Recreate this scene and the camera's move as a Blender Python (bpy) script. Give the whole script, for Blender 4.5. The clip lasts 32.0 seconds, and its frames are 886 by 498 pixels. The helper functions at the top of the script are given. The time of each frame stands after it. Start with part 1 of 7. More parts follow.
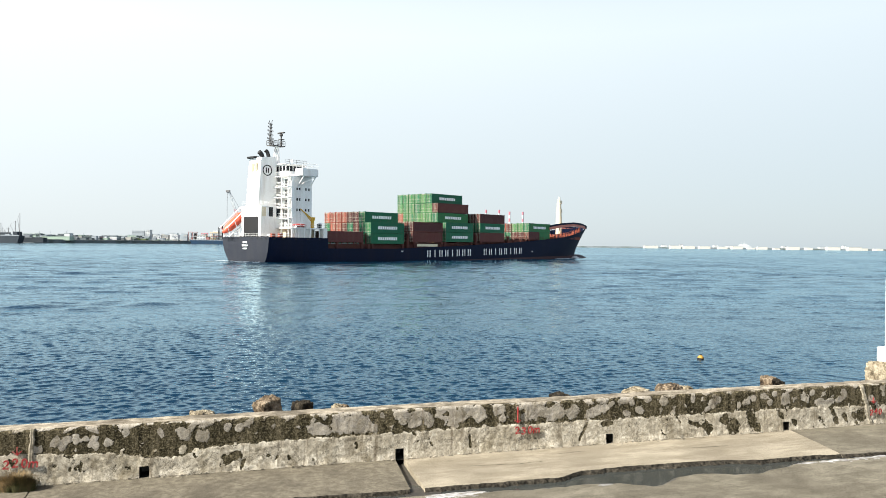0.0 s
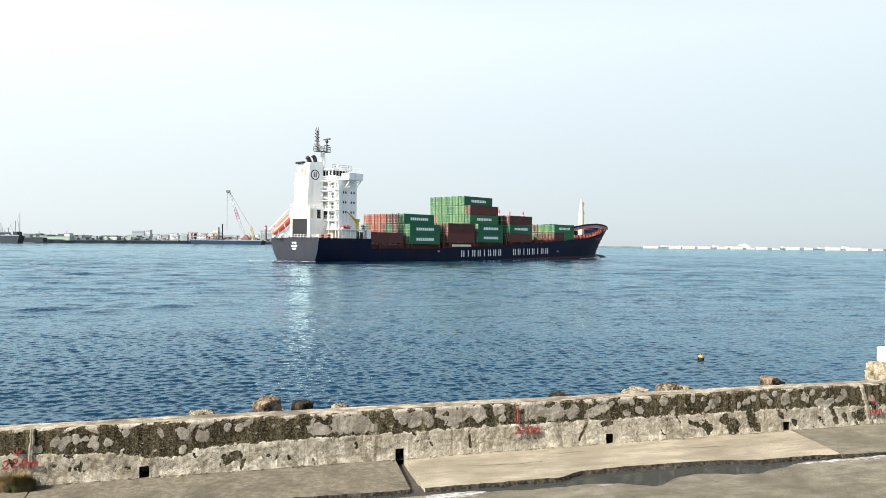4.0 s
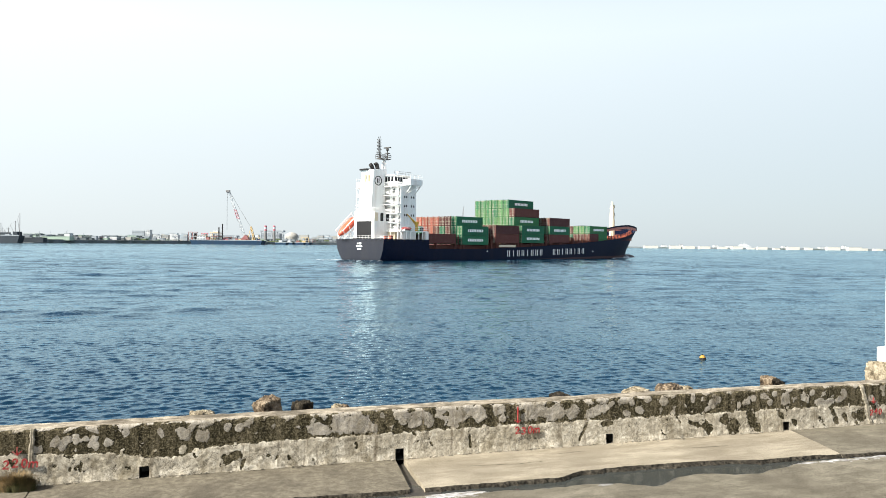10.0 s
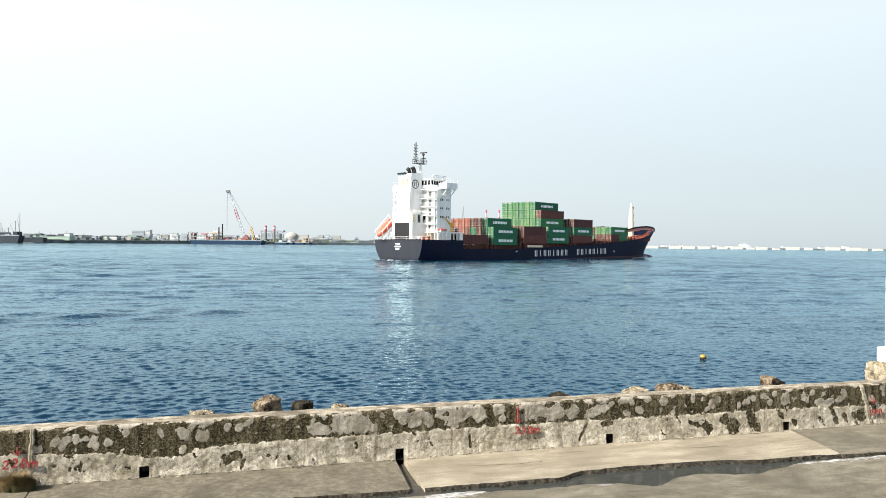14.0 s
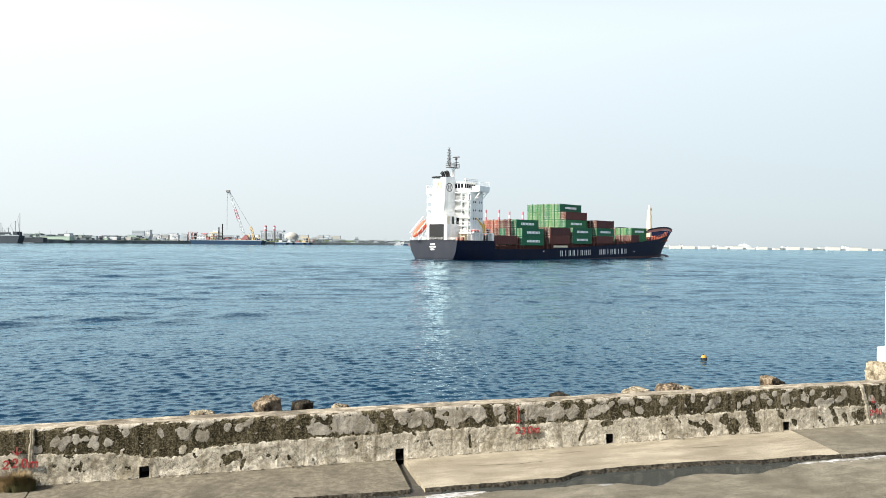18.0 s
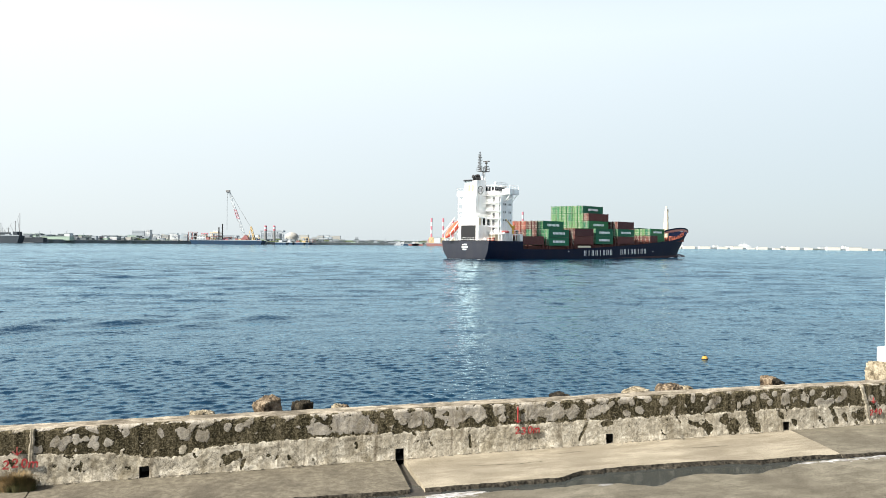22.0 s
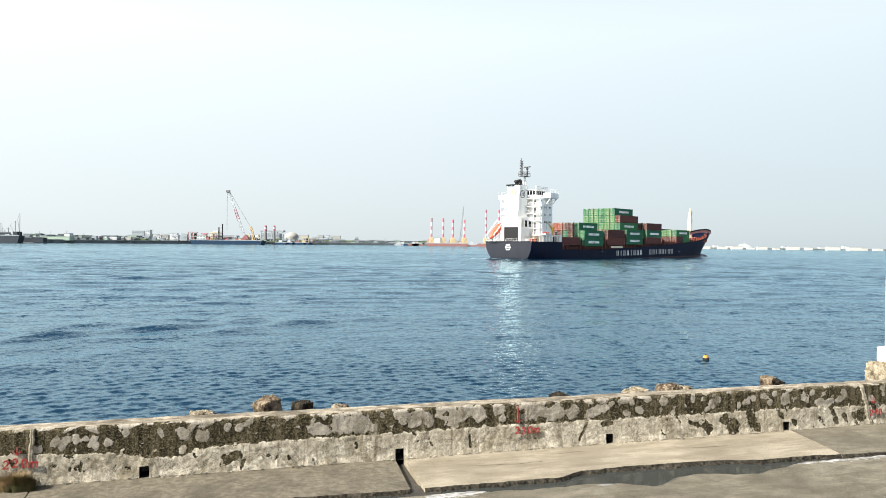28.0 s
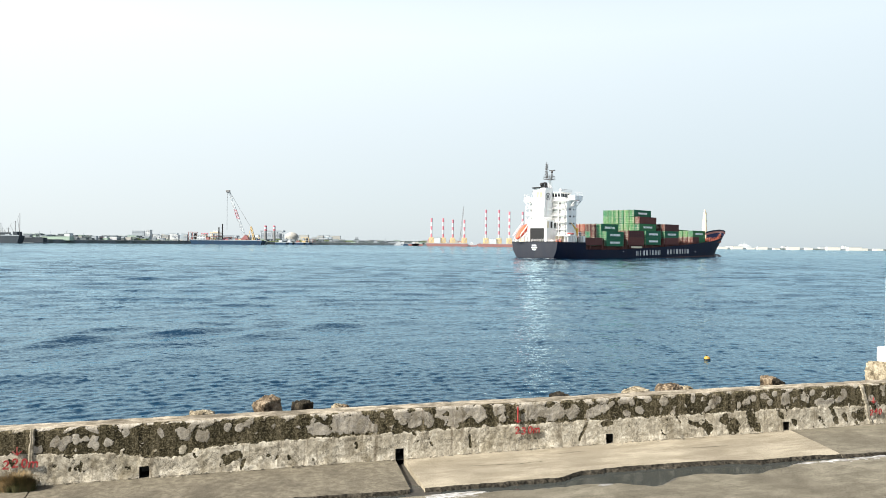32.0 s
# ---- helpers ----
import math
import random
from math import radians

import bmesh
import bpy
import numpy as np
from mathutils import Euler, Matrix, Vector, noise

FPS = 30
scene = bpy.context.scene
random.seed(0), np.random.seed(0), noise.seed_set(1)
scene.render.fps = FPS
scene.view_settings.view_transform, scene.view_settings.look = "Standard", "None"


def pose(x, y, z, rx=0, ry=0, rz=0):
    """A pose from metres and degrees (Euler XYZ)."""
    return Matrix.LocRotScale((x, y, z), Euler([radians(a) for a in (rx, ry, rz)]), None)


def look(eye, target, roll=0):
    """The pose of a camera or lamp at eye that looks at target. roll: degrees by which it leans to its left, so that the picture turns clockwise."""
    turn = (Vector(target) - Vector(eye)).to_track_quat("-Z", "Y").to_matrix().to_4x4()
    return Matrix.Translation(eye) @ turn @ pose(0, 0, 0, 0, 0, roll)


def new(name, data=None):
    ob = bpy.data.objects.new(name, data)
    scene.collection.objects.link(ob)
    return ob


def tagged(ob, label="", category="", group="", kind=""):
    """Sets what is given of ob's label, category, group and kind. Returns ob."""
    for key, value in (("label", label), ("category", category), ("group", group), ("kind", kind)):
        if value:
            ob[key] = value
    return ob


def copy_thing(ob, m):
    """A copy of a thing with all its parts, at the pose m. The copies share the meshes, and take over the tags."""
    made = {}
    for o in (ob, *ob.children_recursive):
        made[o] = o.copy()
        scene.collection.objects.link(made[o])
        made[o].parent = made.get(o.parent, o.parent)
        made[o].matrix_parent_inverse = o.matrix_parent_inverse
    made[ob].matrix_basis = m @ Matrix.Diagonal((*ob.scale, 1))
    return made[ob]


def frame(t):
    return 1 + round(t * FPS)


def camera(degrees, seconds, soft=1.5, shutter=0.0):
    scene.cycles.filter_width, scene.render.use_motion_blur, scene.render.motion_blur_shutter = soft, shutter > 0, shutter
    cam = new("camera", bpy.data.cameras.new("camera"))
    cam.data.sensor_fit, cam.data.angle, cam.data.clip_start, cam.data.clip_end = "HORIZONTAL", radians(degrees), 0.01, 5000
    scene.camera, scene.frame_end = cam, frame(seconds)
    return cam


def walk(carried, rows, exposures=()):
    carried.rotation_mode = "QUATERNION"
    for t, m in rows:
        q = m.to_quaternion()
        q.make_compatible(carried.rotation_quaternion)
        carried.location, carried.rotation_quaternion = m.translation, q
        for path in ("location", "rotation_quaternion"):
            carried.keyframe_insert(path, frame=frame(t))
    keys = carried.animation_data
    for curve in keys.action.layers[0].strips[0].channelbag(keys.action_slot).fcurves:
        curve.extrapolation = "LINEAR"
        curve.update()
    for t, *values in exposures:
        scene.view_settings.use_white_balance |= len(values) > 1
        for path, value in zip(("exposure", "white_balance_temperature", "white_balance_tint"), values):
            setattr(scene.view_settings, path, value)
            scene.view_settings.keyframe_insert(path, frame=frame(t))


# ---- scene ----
# ---------------------------------------------------------------- camera
cam = camera(62.28, 32.0, soft=0.9)
EYE = (0.0, 0.0, 4.3)
VIEW = look(EYE, (0.0, 100.0, 4.3 - 0.664), 0.632)
walk(cam, [(0.0, VIEW), (32.0, VIEW)])

# ---------------------------------------------------------------- light
SUN_AZ = (-0.85, -0.52)          # ground direction towards the sun
SUN_EL = 42.0
SEA = -0.49                      # level of the sea; the quay is at 0

wor = bpy.data.worlds.new("sky")
scene.world = wor
wor.use_nodes = True
wn, wl = wor.node_tree.nodes, wor.node_tree.links
wn.clear()
w_out = wn.new("ShaderNodeOutputWorld")
w_bg = wn.new("ShaderNodeBackground")
w_sky = wn.new("ShaderNodeTexSky")
w_sky.sky_type = "NISHITA"
w_sky.sun_disc = False
w_sky.sun_elevation = radians(SUN_EL)
w_sky.sun_rotation = math.atan2(SUN_AZ[0], SUN_AZ[1])
w_sky.air_density, w_sky.dust_density, w_sky.ozone_density = 1.0, 0.9, 1.0
w_mix = wn.new("ShaderNodeMix")
w_mix.data_type = "RGBA"
w_sep = wn.new("ShaderNodeSeparateXYZ")
w_thin = wn.new("ShaderNodeMapRange")      # the haze thins out overhead
w_thin.inputs["From Min"].default_value, w_thin.inputs["From Max"].default_value = 0.27, 0.60
w_thin.inputs["To Min"].default_value, w_thin.inputs["To Max"].default_value = 0.92, 0.10
wl.new(w_sep.outputs["Z"], w_thin.inputs["Value"])
wl.new(w_thin.outputs[0], w_mix.inputs["Factor"])
# thin white haze, brighter towards the sun
w_tc = wn.new("ShaderNodeTexCoord")
wl.new(w_tc.outputs["Generated"], w_sep.inputs[0])
w_dot = wn.new("ShaderNodeVectorMath")
w_dot.operation = "DOT_PRODUCT"
w_dot.inputs[1].default_value = Vector((*SUN_AZ, math.tan(radians(SUN_EL)) * math.hypot(*SUN_AZ))).normalized()
wl.new(w_tc.outputs["Generated"], w_dot.inputs[0])
w_rng = wn.new("ShaderNodeMapRange")
w_rng.inputs["From Min"].default_value, w_rng.inputs["From Max"].default_value = -0.75, 0.45
wl.new(w_dot.outputs["Value"], w_rng.inputs["Value"])
w_haze = wn.new("ShaderNodeMix")
w_haze.data_type = "RGBA"
w_haze.inputs["A"].default_value, w_haze.inputs["B"].default_value = (4.85, 5.60, 6.0, 1), (7.72, 8.2, 8.35, 1)
wl.new(w_rng.outputs[0], w_haze.inputs["Factor"])
w_low = wn.new("ShaderNodeMapRange")       # a dull band of smog lies on the horizon
w_low.inputs["From Min"].default_value, w_low.inputs["From Max"].default_value = 0.0, 0.30
w_low.inputs["To Min"].default_value, w_low.inputs["To Max"].default_value = 0.80, 1.04
wl.new(w_sep.outputs["Z"], w_low.inputs["Value"])
w_dull = wn.new("ShaderNodeVectorMath")
w_dull.operation = "SCALE"
wl.new(w_haze.outputs["Result"], w_dull.inputs[0])
wl.new(w_low.outputs[0], w_dull.inputs["Scale"])
wl.new(w_dull.outputs[0], w_mix.inputs["B"])
wl.new(w_sky.outputs[0], w_mix.inputs["A"])
wl.new(w_mix.outputs["Result"], w_bg.inputs[0])
w_bg.inputs[1].default_value = 0.062
wl.new(w_bg.outputs[0], w_out.inputs[0])

sun_data = bpy.data.lights.new("sun", "SUN")
sun_data.energy, sun_data.angle, sun_data.color = 5.0, radians(1.0), (1.0, 0.95, 0.855)
sun = new("sun", sun_data)
_h = math.tan(radians(SUN_EL)) * math.hypot(*SUN_AZ)
sun.matrix_world = look((SUN_AZ[0] * 50, SUN_AZ[1] * 50, _h * 50), (0, 0, 0))
scene.view_settings.exposure = 1.32


# ---------------------------------------------------------------- materials
def nodes(name):
    m = bpy.data.materials.new(name)
    m.use_nodes = True
    nt = m.node_tree
    return m, nt.nodes, nt.links, nt.nodes["Principled BSDF"]


def ramp(n, stops):
    r = n.new("ShaderNodeValToRGB")
    e = r.color_ramp.elements
    while len(e) < len(stops):
        e.new(0.5)
    for el, (p, c) in zip(e, stops):
        el.position = p
        el.color = c if len(c) == 4 else (*c, 1)
    return r


def tex_noise(n, l, src, scale, detail=6, rough=0.6):
    t = n.new("ShaderNodeTexNoise")
    t.inputs["Scale"].default_value, t.inputs["Detail"].default_value, t.inputs["Roughness"].default_value = scale, detail, rough
    l.new(src, t.inputs["Vector"])
    return t


def mixc(n, l, fac, a, b, mode="MIX"):
    m = n.new("ShaderNodeMix")
    m.data_type, m.blend_type = "RGBA", mode
    for key, v in (("Factor", fac), ("A", a), ("B", b)):
        if isinstance(v, (tuple, list)):
            m.inputs[key].default_value = (*v, 1)
        elif isinstance(v, (int, float)):
            m.inputs[key].default_value = v
        else:
            l.new(v, m.inputs[key])
    return m.outputs["Result"]


def paint(name, col, rough=0.55, wear=(0.3, 0.22, 0.16), amount=0.25, scale=0.6, metal=0.0, streak=1.0, vary=0.12, bump=0.0, spec=0.35):
    """Weathered paint: two scales of tone, rust or dirt in patches drawn out downwards."""
    m, n, l, bsdf = nodes(name)
    tc = n.new("ShaderNodeTexCoord")
    mp = n.new("ShaderNodeMapping")
    mp.inputs["Scale"].default_value = (1, 1, 1 / (1 + 3 * streak))
    l.new(tc.outputs["Object"], mp.inputs[0])
    a = tex_noise(n, l, mp.outputs[0], scale, 8, 0.65)
    b = tex_noise(n, l, tc.outputs["Object"], scale * 9, 4)
    r = ramp(n, [(0.48, (0, 0, 0)), (0.68, (1, 1, 1))])
    l.new(a.outputs[0], r.inputs[0])
    f = n.new("ShaderNodeMath")
    f.operation = "MULTIPLY"
    f.inputs[1].default_value = amount
    l.new(r.outputs[0], f.inputs[0])
    lo, hi = [c * (1 - vary) for c in col], [min(1, c * (1 + vary)) for c in col]
    tone = ramp(n, [(0.38, lo), (0.62, hi)])
    l.new(b.outputs[0], tone.inputs[0])
    l.new(mixc(n, l, f.outputs[0], tone.outputs[0], wear), bsdf.inputs["Base Color"])
    bsdf.inputs["Roughness"].default_value, bsdf.inputs["Metallic"].default_value = rough, metal
    bsdf.inputs["Specular IOR Level"].default_value = spec
    if bump:
        bp = n.new("ShaderNodeBump")
        bp.inputs["Strength"].default_value, bp.inputs["Distance"].default_value = bump, 0.05
        l.new(b.outputs[0], bp.inputs["Height"])
        l.new(bp.outputs[0], bsdf.inputs["Normal"])
    return m


def per_object(name, cols, rough=0.6, wear=(0.2, 0.12, 0.08), amount=0.3, scale=0.35):
    """Container paint: each box a little different, faded and streaked."""
    m, n, l, bsdf = nodes(name)
    info = n.new("ShaderNodeObjectInfo")
    base = ramp(n, [(i / max(1, len(cols) - 1), c) for i, c in enumerate(cols)])
    l.new(info.outputs["Random"], base.inputs[0])
    tc = n.new("ShaderNodeTexCoord")
    mp = n.new("ShaderNodeMapping")
    mp.inputs["Scale"].default_value = (1, 1, 0.3)
    l.new(tc.outputs["Object"], mp.inputs[0])
    off = n.new("ShaderNodeVectorMath")
    off.operation = "ADD"
    sc = n.new("ShaderNodeVectorMath")
    sc.operation = "SCALE"
    sc.inputs[0].default_value = (37, 53, 11)
    l.new(info.outputs["Random"], sc.inputs["Scale"])
    l.new(mp.outputs[0], off.inputs[0])
    l.new(sc.outputs[0], off.inputs[1])
    a = tex_noise(n, l, off.outputs[0], scale * 3, 8, 0.7)
    r = ramp(n, [(0.5, (0, 0, 0)), (0.8, (1, 1, 1))])
    l.new(a.outputs[0], r.inputs[0])
    f = n.new("ShaderNodeMath")
    f.operation = "MULTIPLY"
    f.inputs[1].default_value = amount
    l.new(r.outputs[0], f.inputs[0])
    l.new(mixc(n, l, f.outputs[0], base.outputs[0], wear), bsdf.inputs["Base Color"])
    bsdf.inputs["Roughness"].default_value = rough
    bsdf.inputs["Specular IOR Level"].default_value = 0.25
    return m


M = {}
M["hull"] = paint("hull_paint", (0.0030, 0.0070, 0.0235), 0.6, (0.035, 0.022, 0.02), 0.15, 0.25, streak=2, spec=0.1)
# hull paint made lighter for the stern, with the sun on it in the colour
M["transom"] = paint("transom_lit_paint", (0.011, 0.0125, 0.020), 0.6, (0.06, 0.05, 0.045), 0.15, 0.3, streak=2)
M["boot"] = paint("antifouling", (0.05, 0.018, 0.020), 0.7, (0.05, 0.05, 0.045), 0.4, 0.4)
M["deck_red"] = paint("red_oxide", (0.085, 0.025, 0.018), 0.7, (0.06, 0.03, 0.02), 0.4, 0.7)
M["bulwark_in"] = paint("bulwark_inside", (0.44, 0.15, 0.115), 0.6, (0.2, 0.07, 0.05), 0.3, 0.7)
M["orange_gear"] = paint("deck_gear_orange", (0.26, 0.065, 0.035), 0.6, (0.05, 0.025, 0.02), 0.4, 0.9)
M["white"] = paint("ship_white", (0.79, 0.785, 0.765), 0.5, (0.42, 0.33, 0.24), 0.30, 0.5, streak=2, vary=0.05)
M["cream"] = paint("cream_steel", (0.66, 0.58, 0.42), 0.55, (0.4, 0.25, 0.15), 0.3, 0.7)
M["letters"] = paint("white_marking", (0.82, 0.83, 0.82), 0.6, (0.5, 0.45, 0.42), 0.2, 1.2)
M["window"] = paint("dark_glass", (0.008, 0.010, 0.012), 0.12, (0.05, 0.05, 0.05), 0.1, 1.0)
M["black"] = paint("sooty_black", (0.007, 0.007, 0.008), 0.7, (0.03, 0.025, 0.022), 0.3, 0.8)
M["grey"] = paint("grey_steel", (0.16, 0.16, 0.16), 0.6, (0.1, 0.07, 0.05), 0.3, 0.8)
M["mast"] = paint("mast_grey", (0.065, 0.062, 0.06), 0.6, (0.1, 0.07, 0.05), 0.3, 0.8)
M["yellow"] = paint("crane_yellow", (0.58, 0.34, 0.04), 0.5, (0.2, 0.1, 0.03), 0.3, 0.8)
M["orange"] = paint("lifeboat_orange", (0.60, 0.095, 0.050), 0.4, (0.5, 0.2, 0.1), 0.2, 0.8)
M["red"] = paint("rescue_red", (0.34, 0.04, 0.035), 0.5, (0.3, 0.1, 0.08), 0.2, 0.8)
M["c_green"] = per_object("container_green", [(0.010, 0.105, 0.056), (0.014, 0.130, 0.062), (0.040, 0.155, 0.052)])
# lighter copy of the green that puts sunlight on the door ends into the colour
M["c_green_lit"] = per_object("container_pale_green", [(0.030, 0.145, 0.060), (0.075, 0.195, 0.068), (0.020, 0.135, 0.065)])
M["c_brown"] = per_object("container_brown", [(0.060, 0.020, 0.022), (0.085, 0.027, 0.026), (0.12, 0.036, 0.028)])
M["c_orange"] = per_object("container_orange", [(0.34, 0.095, 0.062), (0.20, 0.055, 0.042)])
M["rod"] = paint("galvanised_rod", (0.40, 0.38, 0.31), 0.5, (0.14, 0.10, 0.06), 0.4, 2.0, metal=0.3)


# ---------------------------------------------------------------- mesh helpers
def mesh_of(name, bm, material):
    me = bpy.data.meshes.new(name)
    bm.normal_update()
    bm.to_mesh(me)
    bm.free()
    for mm in material if isinstance(material, (list, tuple)) else [material]:
        me.materials.append(mm)
    return me


def part(name, bm, material, parent, label="", smooth=False):
    me = mesh_of(name, bm, material)
    if smooth:
        me.shade_smooth()
    ob = new(name, me)
    ob.parent = parent
    if label:
        tagged(ob, label)
    return ob


def share(name, me, parent, m=None):
    """Another part on the same mesh."""
    ob = new(name, me)
    ob.parent = parent
    if m is not None:
        ob.matrix_basis = m
    return ob


def thing(name, label, category, group="", kind="", at=None):
    ob = new(name)
    ob.empty_display_size = 0.3
    if at is not None:
        ob.matrix_basis = at
    return tagged(ob, label, category, group, kind)


def solid(name, bm, material, label, category, group="", kind="", at=None, smooth=False):
    me = mesh_of(name, bm, material)
    if smooth:
        me.shade_smooth()
    ob = new(name, me)
    if at is not None:
        ob.matrix_basis = at
    return tagged(ob, label, category, group, kind)


def box(bm, x0, x1, y0, y1, z0, z1, bev=0.0, mi=0):
    v = [bm.verts.new(p) for p in ((x0, y0, z0), (x1, y0, z0), (x1, y1, z0), (x0, y1, z0), (x0, y0, z1), (x1, y0, z1), (x1, y1, z1), (x0, y1, z1))]
    fs = [bm.faces.new([v[i] for i in f]) for f in ((3, 2, 1, 0), (4, 5, 6, 7), (0, 1, 5, 4), (1, 2, 6, 5), (2, 3, 7, 6), (3, 0, 4, 7))]
    for f in fs:
        f.material_index = mi
    if bev:
        es = list({e for f in fs for e in f.edges})
        bmesh.ops.bevel(bm, geom=es, offset=bev, segments=1, profile=0.5, affect="EDGES")
    return v


def prism(bm, pts, axis, a, b):
    """An outline of 2D points pushed from a to b along an axis."""
    def put(p, d):
        return {"x": (d, p[0], p[1]), "y": (p[0], d, p[1]), "z": (p[0], p[1], d)}[axis]
    lo, hi = [bm.verts.new(put(p, a)) for p in pts], [bm.verts.new(put(p, b)) for p in pts]
    k = len(pts)
    fs = [bm.faces.new(lo), bm.faces.new(hi[::-1])]
    for i in range(k):
        fs.append(bm.faces.new((lo[i], hi[i], hi[(i + 1) % k], lo[(i + 1) % k])))
    bmesh.ops.recalc_face_normals(bm, faces=fs)
    return fs


def rod(bm, p, q, r, r2=None, seg=8):
    p, q = Vector(p), Vector(q)
    d = q - p
    rot = d.to_track_quat("Z", "Y").to_matrix()
    r2 = r if r2 is None else r2
    a, b = [], []
    for i in range(seg):
        c = Vector((math.cos(2 * math.pi * i / seg), math.sin(2 * math.pi * i / seg), 0))
        a.append(bm.verts.new(p + rot @ (c * r)))
        b.append(bm.verts.new(q + rot @ (c * r2)))
    for i in range(seg):
        j = (i + 1) % seg
        bm.faces.new((a[i], a[j], b[j], b[i]))
    bm.faces.new(a[::-1])
    bm.faces.new(b)


def lattice(bm, p, q, w0, w1, r, bays, side=(1, 0, 0)):
    """A four-legged lattice boom or mast from p to q."""
    p, q = Vector(p), Vector(q)
    d = (q - p).normalized()
    u = Vector(side)
    u = (u - d * u.dot(d)).normalized()
    v = d.cross(u)
    rows = []
    for i in range(bays + 1):
        f = i / bays
        c, w = p.lerp(q, f), (w0 + (w1 - w0) * f) / 2
        rows.append([c + u * (sx * w) + v * (sy * w) for sx, sy in ((-1, -1), (1, -1), (1, 1), (-1, 1))])
    for k in range(4):
        rod(bm, rows[0][k], rows[-1][k], r, seg=4)
    for i in range(bays):
        for k in range(4):
            j = (k + 1) % 4
            rod(bm, rows[i][k], rows[i + 1][j] if i % 2 else rows[i + 1][k], r * 0.6, seg=4) if i % 2 else rod(bm, rows[i][j], rows[i + 1][k], r * 0.6, seg=4)
            rod(bm, rows[i + 1][k], rows[i + 1][j], r * 0.6, seg=4)


def ring(bm, m, r_out, r_in, depth, seg=32):
    vs = []
    for i in range(seg):
        c, s = math.cos(2 * math.pi * i / seg), math.sin(2 * math.pi * i / seg)
        vs.append([bm.verts.new(m @ Vector((c * rr, s * rr, zz))) for rr, zz in ((r_in, 0), (r_out, 0), (r_out, depth), (r_in, depth))])
    for i in range(seg):
        a, b = vs[i], vs[(i + 1) % seg]
        for k in range(4):
            bm.faces.new((a[k], b[k], b[(k + 1) % 4], a[(k + 1) % 4]))


def ball(bm, c, r, m=None, seg=16, rings=10):
    g = bmesh.ops.create_uvsphere(bm, u_segments=seg, v_segments=rings, radius=1.0)
    rr = Vector((r, r, r)) if isinstance(r, (int, float)) else Vector(r)
    for v in g["verts"]:
        p = Vector((v.co.x * rr.x, v.co.y * rr.y, v.co.z * rr.z))
        v.co = Vector(c) + (m @ p if m else p)


def lerp_table(x, table):
    for (a, fa), (b, fb) in zip(table, table[1:]):
        if x <= b:
            return fa + (fb - fa) * max(0.0, (x - a) / (b - a))
    return table[-1][1]

